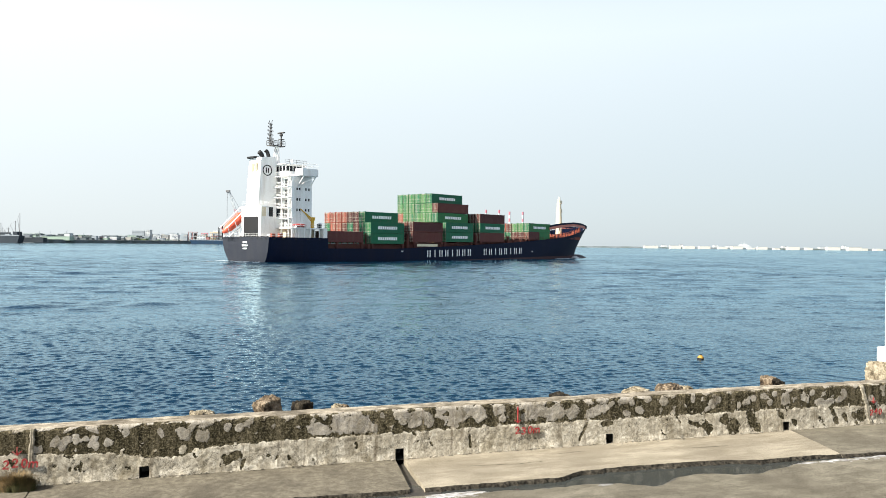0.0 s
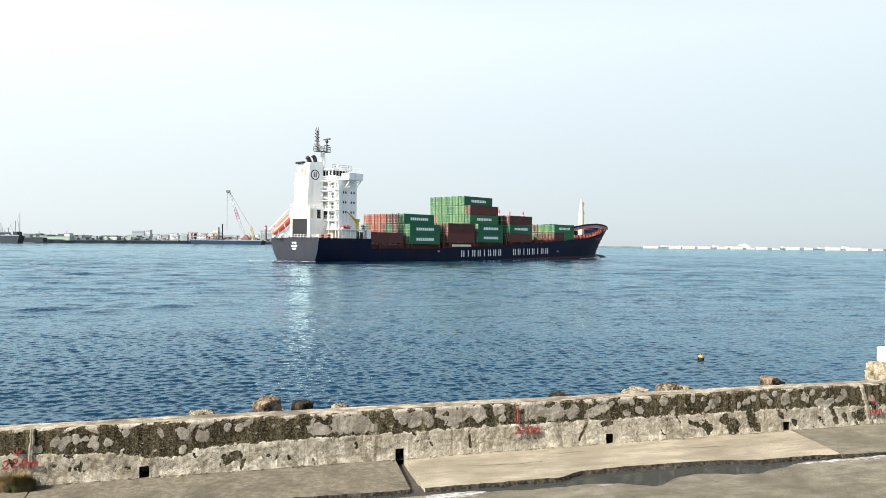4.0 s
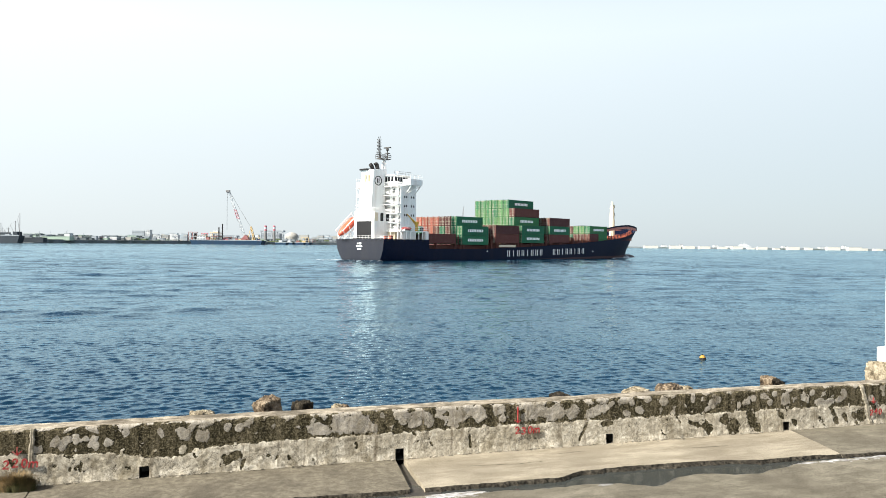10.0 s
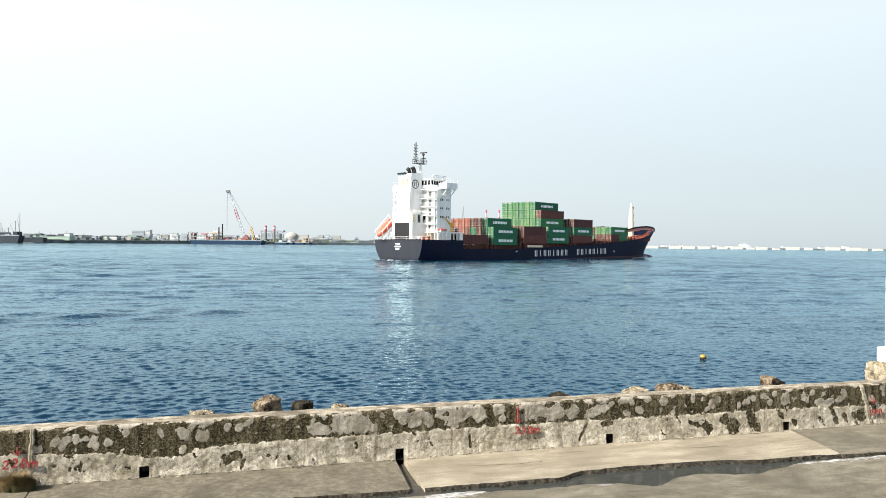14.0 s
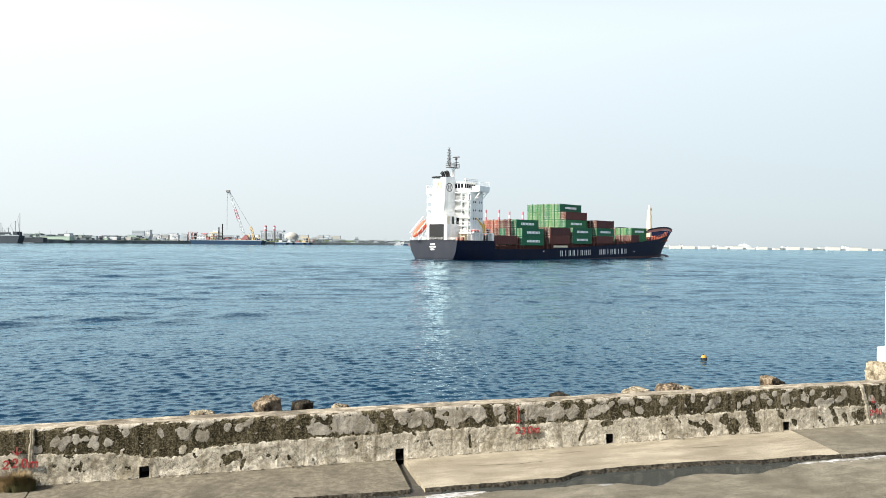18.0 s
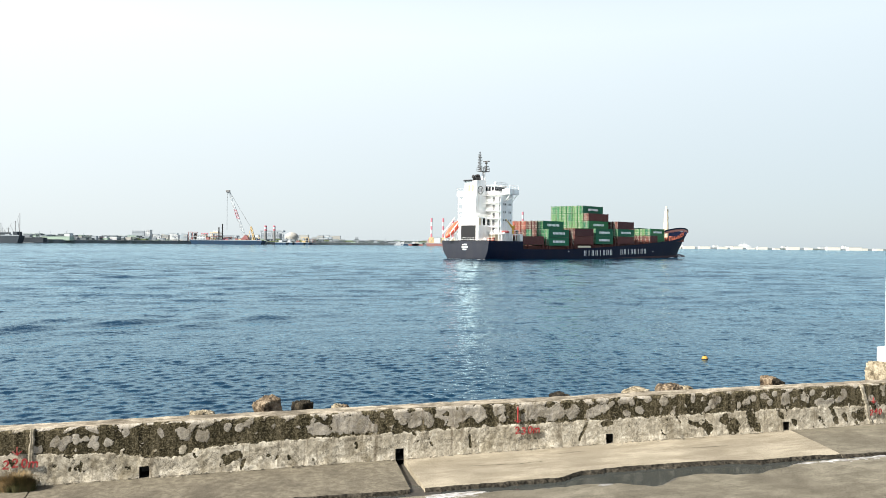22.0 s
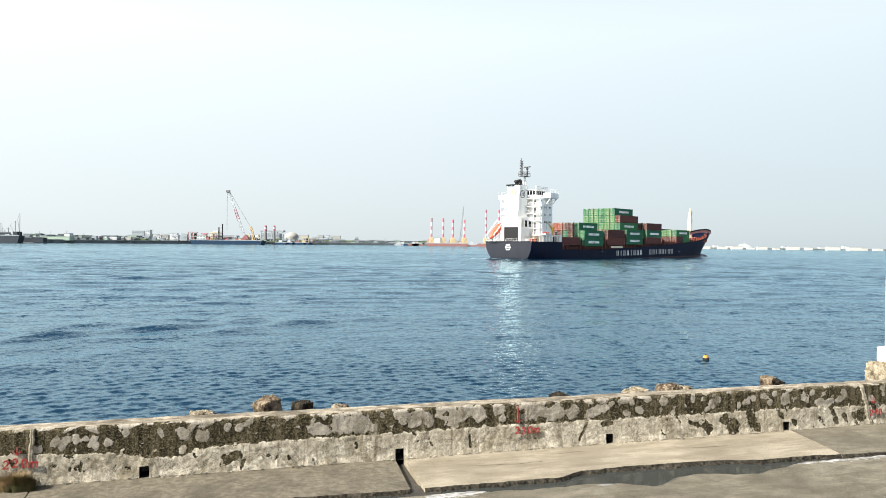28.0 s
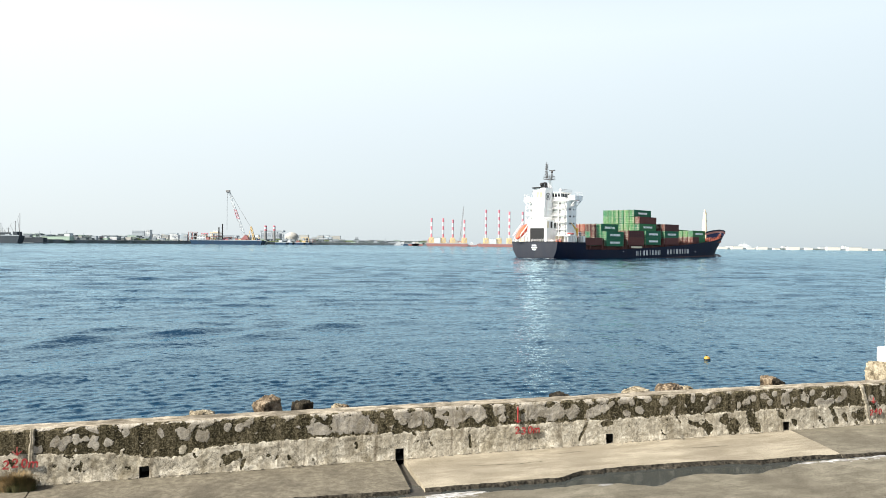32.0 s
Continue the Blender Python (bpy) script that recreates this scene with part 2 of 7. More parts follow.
# ---------------------------------------------------------------- sea
def sea_material():
    m, n, l, bsdf = nodes("sea_water")
    tc = n.new("ShaderNodeTexCoord")
    mp = n.new("ShaderNodeMapping")
    mp.inputs["Rotation"].default_value = (0, 0, radians(-16))
    mp.inputs["Scale"].default_value = (0.80, 1.25, 1.0)
    l.new(tc.outputs["Object"], mp.inputs[0])
    wide = tex_noise(n, l, tc.outputs["Object"], 0.035, 3, 0.5)
    # slopes of the ripples at three sizes, straight from noise
    total = None
    for scale, detail, size in ((3.2, 3, 0.82), (1.3, 3, 0.54), (0.35, 3, 0.30), (0.075, 4, 0.37)):
        t = tex_noise(n, l, mp.outputs[0], scale, detail, 0.55)
        sub = n.new("ShaderNodeVectorMath")
        sub.operation = "SUBTRACT"
        sub.inputs[1].default_value = (0.5, 0.5, 0.5)
        l.new(t.outputs["Color"], sub.inputs[0])
        mul = n.new("ShaderNodeVectorMath")
        mul.operation = "MULTIPLY"
        mul.inputs[1].default_value = (size * (0.5 if scale > 2 else 0.55), size, 0.0)
        l.new(sub.outputs[0], mul.inputs[0])
        if total is None:
            total = mul.outputs[0]
        else:
            add = n.new("ShaderNodeVectorMath")
            add.operation = "ADD"
            l.new(total, add.inputs[0])
            l.new(mul.outputs[0], add.inputs[1])
            total = add.outputs[0]
    # gusts: calmer and rougher streaks across the harbour
    gust = tex_noise(n, l, tc.outputs["Object"], 0.018, 5, 0.6)
    amp = n.new("ShaderNodeMapRange")
    amp.inputs["From Min"].default_value, amp.inputs["From Max"].default_value = 0.35, 0.65
    amp.inputs["To Min"].default_value, amp.inputs["To Max"].default_value = 0.45, 1.45
    l.new(gust.outputs[0], amp.inputs["Value"])
    # narrow lanes of livelier chop that run with the wind
    lane = n.new("ShaderNodeMapping")
    lane.inputs["Rotation"].default_value = (0, 0, radians(6))
    lane.inputs["Scale"].default_value = (0.62, 0.14, 1.0)
    l.new(tc.outputs["Object"], lane.inputs[0])
    lanes = tex_noise(n, l, lane.outputs[0], 1.0, 5, 0.80)
    live = n.new("ShaderNodeMapRange")
    live.inputs["From Min"].default_value, live.inputs["From Max"].default_value = 0.34, 0.66
    live.inputs["To Min"].default_value, live.inputs["To Max"].default_value = 0.25, 1.85
    l.new(lanes.outputs[0], live.inputs["Value"])
    both = n.new("ShaderNodeMath")
    both.operation = "MULTIPLY"
    l.new(amp.outputs[0], both.inputs[0])
    l.new(live.outputs[0], both.inputs[1])
    # where the sheet itself carries the short waves, the ripple layers stay low
    own = n.new("ShaderNodeAttribute")
    own.attribute_name = "ripple"
    left = n.new("ShaderNodeMapRange")
    left.inputs["To Min"].default_value, left.inputs["To Max"].default_value = 0.30, 1.0
    l.new(own.outputs["Fac"], left.inputs["Value"])
    rest = n.new("ShaderNodeMath")
    rest.operation = "MULTIPLY"
    l.new(both.outputs[0], rest.inputs[0])
    l.new(left.outputs[0], rest.inputs[1])
    gs = n.new("ShaderNodeVectorMath")
    gs.operation = "SCALE"
    l.new(total, gs.inputs[0])
    l.new(rest.outputs[0], gs.inputs["Scale"])
    # sawtooth ripples: the steep faces look towards the quay
    sx = n.new("ShaderNodeSeparateXYZ")
    l.new(gs.outputs[0], sx.inputs[0])
    ab = n.new("ShaderNodeMath")
    ab.operation = "ABSOLUTE"
    l.new(sx.outputs["Y"], ab.inputs[0])
    ng = n.new("ShaderNodeMath")
    ng.operation = "MULTIPLY_ADD"
    ng.inputs[1].default_value, ng.inputs[2].default_value = -3.6, -0.05
    l.new(ab.outputs[0], ng.inputs[0])
    sq = n.new("ShaderNodeMath")
    sq.operation = "MULTIPLY_ADD"
    sq.inputs[2].default_value = -0.008
    l.new(ng.outputs[0], sq.inputs[0])
    l.new(ab.outputs[0], sq.inputs[1])
    cb = n.new("ShaderNodeCombineXYZ")
    l.new(sx.outputs["X"], cb.inputs["X"])
    l.new(sq.outputs[0], cb.inputs["Y"])
    total = cb.outputs[0]
    # the finest ripples run both ways
    for scale, detail, size in ((12.0, 2, 0.26), (6.0, 2, 0.40)):
        t = tex_noise(n, l, mp.outputs[0], scale, detail, 0.55)
        sub = n.new("ShaderNodeVectorMath")
        sub.operation = "SUBTRACT"
        sub.inputs[1].default_value = (0.5, 0.5, 0.5)
        l.new(t.outputs["Color"], sub.inputs[0])
        mul = n.new("ShaderNodeVectorMath")
        mul.operation = "MULTIPLY_ADD"
        mul.inputs[1].default_value = (size * 0.5, size, 0.0)
        l.new(sub.outputs[0], mul.inputs[0])
        l.new(total, mul.inputs[2])
        total = mul.outputs[0]
    geo = n.new("ShaderNodeNewGeometry")
    up = n.new("ShaderNodeVectorMath")
    up.operation = "ADD"
    l.new(geo.outputs["Normal"], up.inputs[0])
    l.new(total, up.inputs[1])
    nrm = n.new("ShaderNodeVectorMath")
    nrm.operation = "NORMALIZE"
    l.new(up.outputs[0], nrm.inputs[0])
    r = ramp(n, [(0.38, (0.002, 0.014, 0.030)), (0.62, (0.003, 0.020, 0.040))])
    l.new(wide.outputs[0], r.inputs[0])
    # body of the water below a clear gloss that the ripples tilt
    n.remove(bsdf)
    body = n.new("ShaderNodeBsdfDiffuse")
    l.new(r.outputs[0], body.inputs["Color"])
    gloss = n.new("ShaderNodeBsdfGlossy")
    gloss.inputs["Color"].default_value = (0.705, 0.912, 1.0, 1)
    gloss.inputs["Roughness"].default_value = 0.06
    fres = n.new("ShaderNodeFresnel")
    fres.inputs["IOR"].default_value = 1.4
    for k in (gloss, fres):
        l.new(nrm.outputs[0], k.inputs["Normal"])
    mx = n.new("ShaderNodeMixShader")
    l.new(fres.outputs[0], mx.inputs[0])
    l.new(body.outputs[0], mx.inputs[1])
    l.new(gloss.outputs[0], mx.inputs[2])
    l.new(mx.outputs[0], n["Material Output"].inputs["Surface"])
    return m


def build_sea():
    """A sheet to the horizon; its waves are real near the quay and drift with the whole sheet."""
    rng = np.random.default_rng(4)
    rad = [0.0, 2.0, 4.0, 6.0, 7.5]
    while rad[-1] < 12.5:
        rad.append(rad[-1] + 0.25)
    while rad[-1] < 17:
        rad.append(rad[-1] + 0.045)
    while rad[-1] < 36:
        rad.append(rad[-1] * 1.0024)
    while rad[-1] < 75:
        rad.append(rad[-1] * 1.0034)
    while rad[-1] < 160:
        rad.append(rad[-1] * 1.0070)
    while rad[-1] < 380:
        rad.append(rad[-1] + 1.4)
    while rad[-1] < 620:
        rad.append(rad[-1] + 2.4)
    while rad[-1] < 6500:
        rad.append(rad[-1] * 1.09)
    rad = np.array(rad)
    ang = np.concatenate([np.linspace(-46, 46, 840), np.linspace(46, 314, 60)[1:-1]])
    a = np.radians(90 - ang)
    R, A = np.meshgrid(rad, a, indexing="ij")
    X, Y = R * np.cos(A), R * np.sin(A)
    step = np.gradient(rad)[:, None] * np.ones_like(R)
    Z = np.zeros_like(X)
    kept = np.zeros_like(X)
    for i in range(80):
        lam = 0.14 * (0.80 / 0.14) ** rng.random()
        th = radians(-72 + rng.normal() * 34)
        amp = 0.0037 * lam ** 0.8
        keep = np.clip((lam / (step + 1e-6) - 2.2) / 4.5, 0, 1)
        ph = (X * np.cos(th) + Y * np.sin(th)) * 2 * np.pi / lam + rng.random() * 6.28
        Z += keep * amp * (np.sin(ph) + 0.30 * np.sin(2 * ph + 1.6))
        kept += keep / 80
    # longer chop outside the lee of the quay
    chop = np.clip((R - 30.0) / 100.0, 0, 1)
    for i in range(46):
        lam = 1.4 * (9.0 / 1.4) ** rng.random()
        th = radians(-74 + rng.normal() * 24)
        keep = np.clip((lam / (step + 1e-6) - 2.5) / 2.0, 0, 1) * chop
        ph = (X * np.cos(th) + Y * np.sin(th)) * 2 * np.pi / lam + rng.random() * 6.28
        Z += keep * 0.0085 * lam ** 0.6 * (np.sin(ph) + 0.3 * np.sin(2 * ph + 1.6))
    # the old wake of the ship: a few long ridges
    for off, high, wide, shift in ((0.0, 0.36, 1.2, 0.0), (3.2, 0.24, 1.1, -5.0), (-3.6, 0.22, 1.3, 6.0), (7.5, 0.16, 1.4, 9.0)):
        d = -(X + 22.0) * 0.74 + (Y - 43.6) * 0.67 + off
        along = (X + 22.0) * 0.67 + (Y - 43.6) * 0.74 + shift
        d = d + 0.5 * np.sin(along * 0.55 + off) + 0.25 * np.sin(along * 1.7)
        Z += high * np.exp(-(d / wide) ** 2) * np.exp(-(along / 10.0) ** 2) * (0.7 + 0.3 * np.sin(along * 1.1 + off))
    nr, na = R.shape
    co = np.stack([X, Y, Z], -1).reshape(-1, 3)
    i, j = np.meshgrid(np.arange(nr - 1), np.arange(na), indexing="ij")
    k = (j + 1) % na
    quads = np.stack([i * na + j, i * na + k, (i + 1) * na + k, (i + 1) * na + j], -1).reshape(-1, 4)
    me = bpy.data.meshes.new("water")
    me.from_pydata(co.tolist(), [], quads.tolist())
    me.attributes.new("ripple", "FLOAT", "POINT").data.foreach_set("value", (1.0 - kept).astype(np.float32).ravel())
    me.shade_smooth()
    me.materials.append(sea_material())
    ob = new("water", me)
    ob.location = (0, 0, SEA)
    return tagged(ob, "blue-green harbour sea with small wind ripples", "sea", kind="structure")


water = build_sea()

# ---------------------------------------------------------------- quay: wall frame, x along the wall, y towards the sea
WALL = Matrix.Translation((0.0, 14.87, 0.0)) @ pose(0, 0, 0, 0, 0, 16.35)
HOLES = (-5.60, -0.855, 3.82, 8.465)
S0, S1 = -13.0, 16.0


def concrete(name, a, b, dark, rough=0.9, scale=1.0, stain=0.5, bump=0.35, stretch=1.0):
    m, n, l, bsdf = nodes(name)
    tc = n.new("ShaderNodeTexCoord")
    mp = n.new("ShaderNodeMapping")
    mp.inputs["Scale"].default_value = (1 / stretch, 1, 1)
    l.new(tc.outputs["Object"], mp.inputs[0])
    big = tex_noise(n, l, tc.outputs["Object"], 0.55 * scale, 8, 0.6)
    mid = tex_noise(n, l, mp.outputs[0], 4.0 * scale, 8, 0.7)
    fine = tex_noise(n, l, tc.outputs["Object"], 45.0 * scale, 4, 0.7)
    r = ramp(n, [(0.40, a), (0.60, b)])
    l.new(mid.outputs[0], r.inputs[0])
    st = ramp(n, [(0.46, (0, 0, 0)), (0.62, (stain, stain, stain))])
    l.new(big.outputs[0], st.inputs[0])
    c1 = mixc(n, l, st.outputs[0], r.outputs[0], dark)
    fr = ramp(n, [(0.34, (0.55, 0.54, 0.52)), (0.50, (1.0, 1.0, 1.0)), (0.66, (1.20, 1.20, 1.20))])
    l.new(fine.outputs[0], fr.inputs[0])
    l.new(mixc(n, l, 1.0, c1, fr.outputs[0], "MULTIPLY"), bsdf.inputs["Base Color"])
    bsdf.inputs["Roughness"].default_value = rough
    bsdf.inputs["Specular IOR Level"].default_value = 0.12 if rough > 0.6 else 0.4
    bp = n.new("ShaderNodeBump")
    bp.inputs["Strength"].default_value, bp.inputs["Distance"].default_value = bump, 0.02
    l.new(mid.outputs[0], bp.inputs["Height"])
    bp2 = n.new("ShaderNodeBump")
    bp2.inputs["Strength"].default_value, bp2.inputs["Distance"].default_value = bump, 0.006
    l.new(fine.outputs[0], bp2.inputs["Height"])
    l.new(bp.outputs[0], bp2.inputs["Normal"])
    l.new(bp2.outputs[0], bsdf.inputs["Normal"])
    return m


M["slab_new"] = concrete("pale_concrete", (0.20, 0.173, 0.127), (0.30, 0.265, 0.202), (0.15, 0.128, 0.095), stain=0.6, scale=0.9, stretch=4.5)
M["slab_mid"] = concrete("brown_concrete", (0.104, 0.093, 0.070), (0.168, 0.151, 0.116), (0.072, 0.063, 0.047), stain=0.7, scale=0.8, stretch=2.2)
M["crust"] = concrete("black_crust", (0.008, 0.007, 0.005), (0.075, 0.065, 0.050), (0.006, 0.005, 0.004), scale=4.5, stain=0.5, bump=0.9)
# pale colour that imitates bright reflections on the shallow gutter water
M["glint"] = concrete("sky_glint", (0.16, 0.15, 0.14), (0.50, 0.50, 0.49), (0.12, 0.11, 0.10), scale=2.5, stain=0.6, stretch=4.0)
M["slab_old"] = concrete("worn_concrete", (0.092, 0.080, 0.059), (0.158, 0.140, 0.106), (0.062, 0.054, 0.041), stain=0.7, scale=1.9)
M["cap"] = concrete("weathered_cap", (0.13, 0.11, 0.08), (0.36, 0.315, 0.245), (0.06, 0.05, 0.037), stain=0.6, scale=1.6, stretch=2.0)
M["wet"] = concrete("wet_concrete", (0.035, 0.032, 0.027), (0.070, 0.063, 0.052), (0.02, 0.018, 0.015), rough=0.5, stain=0.6)


def wall_material():
    m, n, l, bsdf = nodes("peeling_plaster")
    tc = n.new("ShaderNodeTexCoord")
    at = n.new("ShaderNodeAttribute")
    at.attribute_name = "plaster"
    fine = tex_noise(n, l, tc.outputs["Object"], 9, 8, 0.72)
    mid = tex_noise(n, l, tc.outputs["Object"], 3.6, 9, 0.68)
    grain = tex_noise(n, l, tc.outputs["Object"], 34, 5, 0.75)
    mp = n.new("ShaderNodeMapping")
    mp.inputs["Scale"].default_value = (7, 7, 0.8)
    l.new(tc.outputs["Object"], mp.inputs[0])
    drip = tex_noise(n, l, mp.outputs[0], 1.0, 6, 0.65)
    # ragged edge of the plaster
    e = n.new("ShaderNodeMath")
    e.operation = "MULTIPLY_ADD"
    e.inputs[1].default_value, e.inputs[2].default_value = 2.2, -1.1
    l.new(fine.outputs[0], e.inputs[0])
    s = n.new("ShaderNodeMath")
    s.operation = "ADD"
    l.new(at.outputs["Fac"], s.inputs[0])
    l.new(e.outputs[0], s.inputs[1])
    cut = ramp(n, [(0.485, (0, 0, 0)), (0.515, (1, 1, 1))])
    l.new(s.outputs[0], cut.inputs[0])
    # stained ground: near-black growth over brown-grey render, drawn out downwards
    dmix = n.new("ShaderNodeMath")
    dmix.operation = "MULTIPLY_ADD"
    dmix.inputs[1].default_value = 0.6
    l.new(drip.outputs[0], dmix.inputs[0])
    half = n.new("ShaderNodeMath")
    half.operation = "MULTIPLY"
    half.inputs[1].default_value = 0.4
    l.new(fine.outputs[0], half.inputs[0])
    l.new(half.outputs[0], dmix.inputs[2])
    dark = ramp(n, [(0.36, (0.007, 0.006, 0.003)), (0.47, (0.027, 0.023, 0.012)), (0.56, (0.080, 0.067, 0.041)), (0.67, (0.19, 0.160, 0.110))])
    l.new(dmix.outputs[0], dark.inputs[0])
    speck = tex_noise(n, l, tc.outputs["Object"], 17, 6, 0.75)
    sk = ramp(n, [(0.50, (0, 0, 0)), (0.60, (0.62, 0.62, 0.62))])
    l.new(speck.outputs[0], sk.inputs[0])
    ground = mixc(n, l, sk.outputs[0], dark.outputs[0], (0.130, 0.112, 0.074))
    pale_low = ramp(n, [(0.34, (0.19, 0.165, 0.120)), (0.46, (0.40, 0.360, 0.284)), (0.60, (0.62, 0.572, 0.474))])
    l.new(mid.outputs[0], pale_low.inputs[0])
    # the upper course keeps an older, greyer coat
    old = ramp(n, [(0.36, (0.18, 0.164, 0.140)), (0.50, (0.295, 0.271, 0.236)), (0.64, (0.42, 0.385, 0.332))])
    l.new(mid.outputs[0], old.inputs[0])
    up = n.new("ShaderNodeSeparateXYZ")
    l.new(tc.outputs["Object"], up.inputs[0])
    course = n.new("ShaderNodeMapRange")
    course.inputs["From Min"].default_value, course.inputs["From Max"].default_value = 0.53, 0.58
    l.new(up.outputs["Z"], course.inputs["Value"])
    pale = mixc(n, l, course.outputs[0], pale_low.outputs[0], old.outputs[0])
    dr = ramp(n, [(0.54, (0, 0, 0)), (0.66, (0.65, 0.65, 0.65))])
    l.new(drip.outputs[0], dr.inputs[0])
    # thin skins of plaster that have come away, and fine cracks
    peel = tex_noise(n, l, tc.outputs["Object"], 6.5, 9, 0.75)
    pr = ramp(n, [(0.465, (0, 0, 0)), (0.48, (0.6, 0.6, 0.6)), (0.56, (0.6, 0.6, 0.6)), (0.575, (0.05, 0.05, 0.05))])
    l.new(peel.outputs[0], pr.inputs[0])
    pale1 = mixc(n, l, pr.outputs[0], pale, (0.32, 0.287, 0.228))
    pale2 = mixc(n, l, dr.outputs[0], pale1, (0.16, 0.133, 0.096))
    rm = n.new("ShaderNodeMapping")
    rm.inputs["Scale"].default_value = (16, 16, 1.5)
    l.new(tc.outputs["Object"], rm.inputs[0])
    runs = tex_noise(n, l, rm.outputs[0], 1.0, 5, 0.7)
    rr = ramp(n, [(0.36, (0.72, 0.70, 0.66)), (0.50, (1.0, 1.0, 1.0)), (0.66, (1.12, 1.12, 1.12))])
    l.new(runs.outputs[0], rr.inputs[0])
    pale2 = mixc(n, l, 0.4, pale2, rr.outputs[0], "MULTIPLY")
    grime = tex_noise(n, l, tc.outputs["Object"], 1.6, 8, 0.7)
    gr = ramp(n, [(0.48, (1.0, 1.0, 1.0)), (0.62, (0.68, 0.66, 0.61))])
    l.new(grime.outputs[0], gr.inputs[0])
    pale2 = mixc(n, l, 1.0, pale2, gr.outputs[0], "MULTIPLY")
    vor = n.new("ShaderNodeTexVoronoi")
    vor.feature = "DISTANCE_TO_EDGE"
    vor.inputs["Scale"].default_value = 1.5
    warp = n.new("ShaderNodeVectorMath")
    warp.operation = "MULTIPLY_ADD"
    warp.inputs[1].default_value = (0.5, 0.5, 0.5)
    l.new(fine.outputs["Color"], warp.inputs[0])
    l.new(tc.outputs["Object"], warp.inputs[2])
    l.new(warp.outputs[0], vor.inputs["Vector"])
    ck = ramp(n, [(0.006, (0.75, 0.75, 0.75)), (0.018, (0, 0, 0))])
    l.new(vor.outputs["Distance"], ck.inputs[0])
    pale3 = mixc(n, l, ck.outputs[0], pale2, (0.06, 0.05, 0.036))
    # small pits
    pit = n.new("ShaderNodeTexVoronoi")
    pit.inputs["Scale"].default_value = 5.0
    l.new(warp.outputs[0], pit.inputs["Vector"])
    pk = ramp(n, [(0.06, (0.9, 0.9, 0.9)), (0.09, (0, 0, 0))])
    l.new(pit.outputs["Distance"], pk.inputs[0])
    pale4 = mixc(n, l, pk.outputs[0], pale3, (0.05, 0.042, 0.03))
    gp = ramp(n, [(0.36, (0.58, 0.565, 0.53)), (0.50, (1.0, 1.0, 1.0)), (0.64, (1.18, 1.18, 1.18))])
    l.new(grain.outputs[0], gp.inputs[0])
    gd = ramp(n, [(0.36, (0.28, 0.27, 0.25)), (0.50, (0.95, 0.95, 0.95)), (0.64, (1.75, 1.72, 1.65))])
    l.new(grain.outputs[0], gd.inputs[0])
    col = mixc(n, l, cut.outputs[0], mixc(n, l, 1.0, ground, gd.outputs[0], "MULTIPLY"), mixc(n, l, 1.0, pale4, gp.outputs[0], "MULTIPLY"))
    # a dark outline along the broken plaster edge
    rim = ramp(n, [(0.42, (0, 0, 0)), (0.465, (0.85, 0.85, 0.85)), (0.49, (0.85, 0.85, 0.85)), (0.52, (0, 0, 0))])
    l.new(s.outputs[0], rim.inputs[0])
    col = mixc(n, l, rim.outputs[0], col, (0.02, 0.016, 0.011))
    l.new(col, bsdf.inputs["Base Color"])
    bsdf.inputs["Roughness"].default_value = 0.92
    bsdf.inputs["Specular IOR Level"].default_value = 0.12
    h = n.new("ShaderNodeMath")
    h.operation = "MULTIPLY_ADD"
    h.inputs[1].default_value = 0.22
    l.new(fine.outputs[0], h.inputs[0])
    l.new(cut.outputs[0], h.inputs[2])
    bp = n.new("ShaderNodeBump")
    bp.inputs["Strength"].default_value, bp.inputs["Distance"].default_value = 0.6, 0.008
    l.new(h.outputs[0], bp.inputs["Height"])
    l.new(bp.outputs[0], bsdf.inputs["Normal"])
    return m


# plaster left on the stained upper half, block by block: along, height, half-width, half-height
PATCH_A = [(-7.35, 0.64, 0.09, 0.08), (-7.08, 0.75, 0.06, 0.10), (-6.93, 0.71, 0.08, 0.15), (-6.87, 0.94, 0.09, 0.03), (-6.74, 0.78, 0.06, 0.10), (-6.58, 0.76, 0.05, 0.05),
           (-6.46, 0.70, 0.06, 0.12), (-6.41, 0.62, 0.06, 0.05), (-6.48, 0.95, 0.12, 0.06), (-6.21, 0.68, 0.06, 0.08), (-5.93, 0.83, 0.07, 0.07), (-5.81, 0.96, 0.13, 0.04),
           (-5.34, 0.79, 0.05, 0.10), (-4.99, 0.80, 0.08, 0.09), (-4.91, 0.73, 0.09, 0.09), (-4.61, 0.70, 0.12, 0.11), (-4.96, 0.46, 0.07, 0.08), (-4.71, 0.44, 0.04, 0.04),
           (-4.54, 0.92, 0.13, 0.06), (-4.79, 0.88, 0.05, 0.14)]
PATCH_B = [(-4.16, 0.83, 0.07, 0.09), (-3.95, 0.81, 0.09, 0.07), (-3.78, 0.89, 0.10, 0.06), (-2.46, 0.69, 0.22, 0.13), (-2.00, 0.77, 0.24, 0.19), (-1.70, 0.74, 0.30, 0.20),
           (-1.44, 0.66, 0.13, 0.09), (-1.22, 0.89, 0.05, 0.06), (-0.89, 0.88, 0.10, 0.09), (-0.79, 0.83, 0.12, 0.13), (-0.56, 0.72, 0.16, 0.15), (-0.46, 0.85, 0.12, 0.11), (-0.27, 0.75, 0.10, 0.15), (-0.05, 0.87, 0.05, 0.11)]
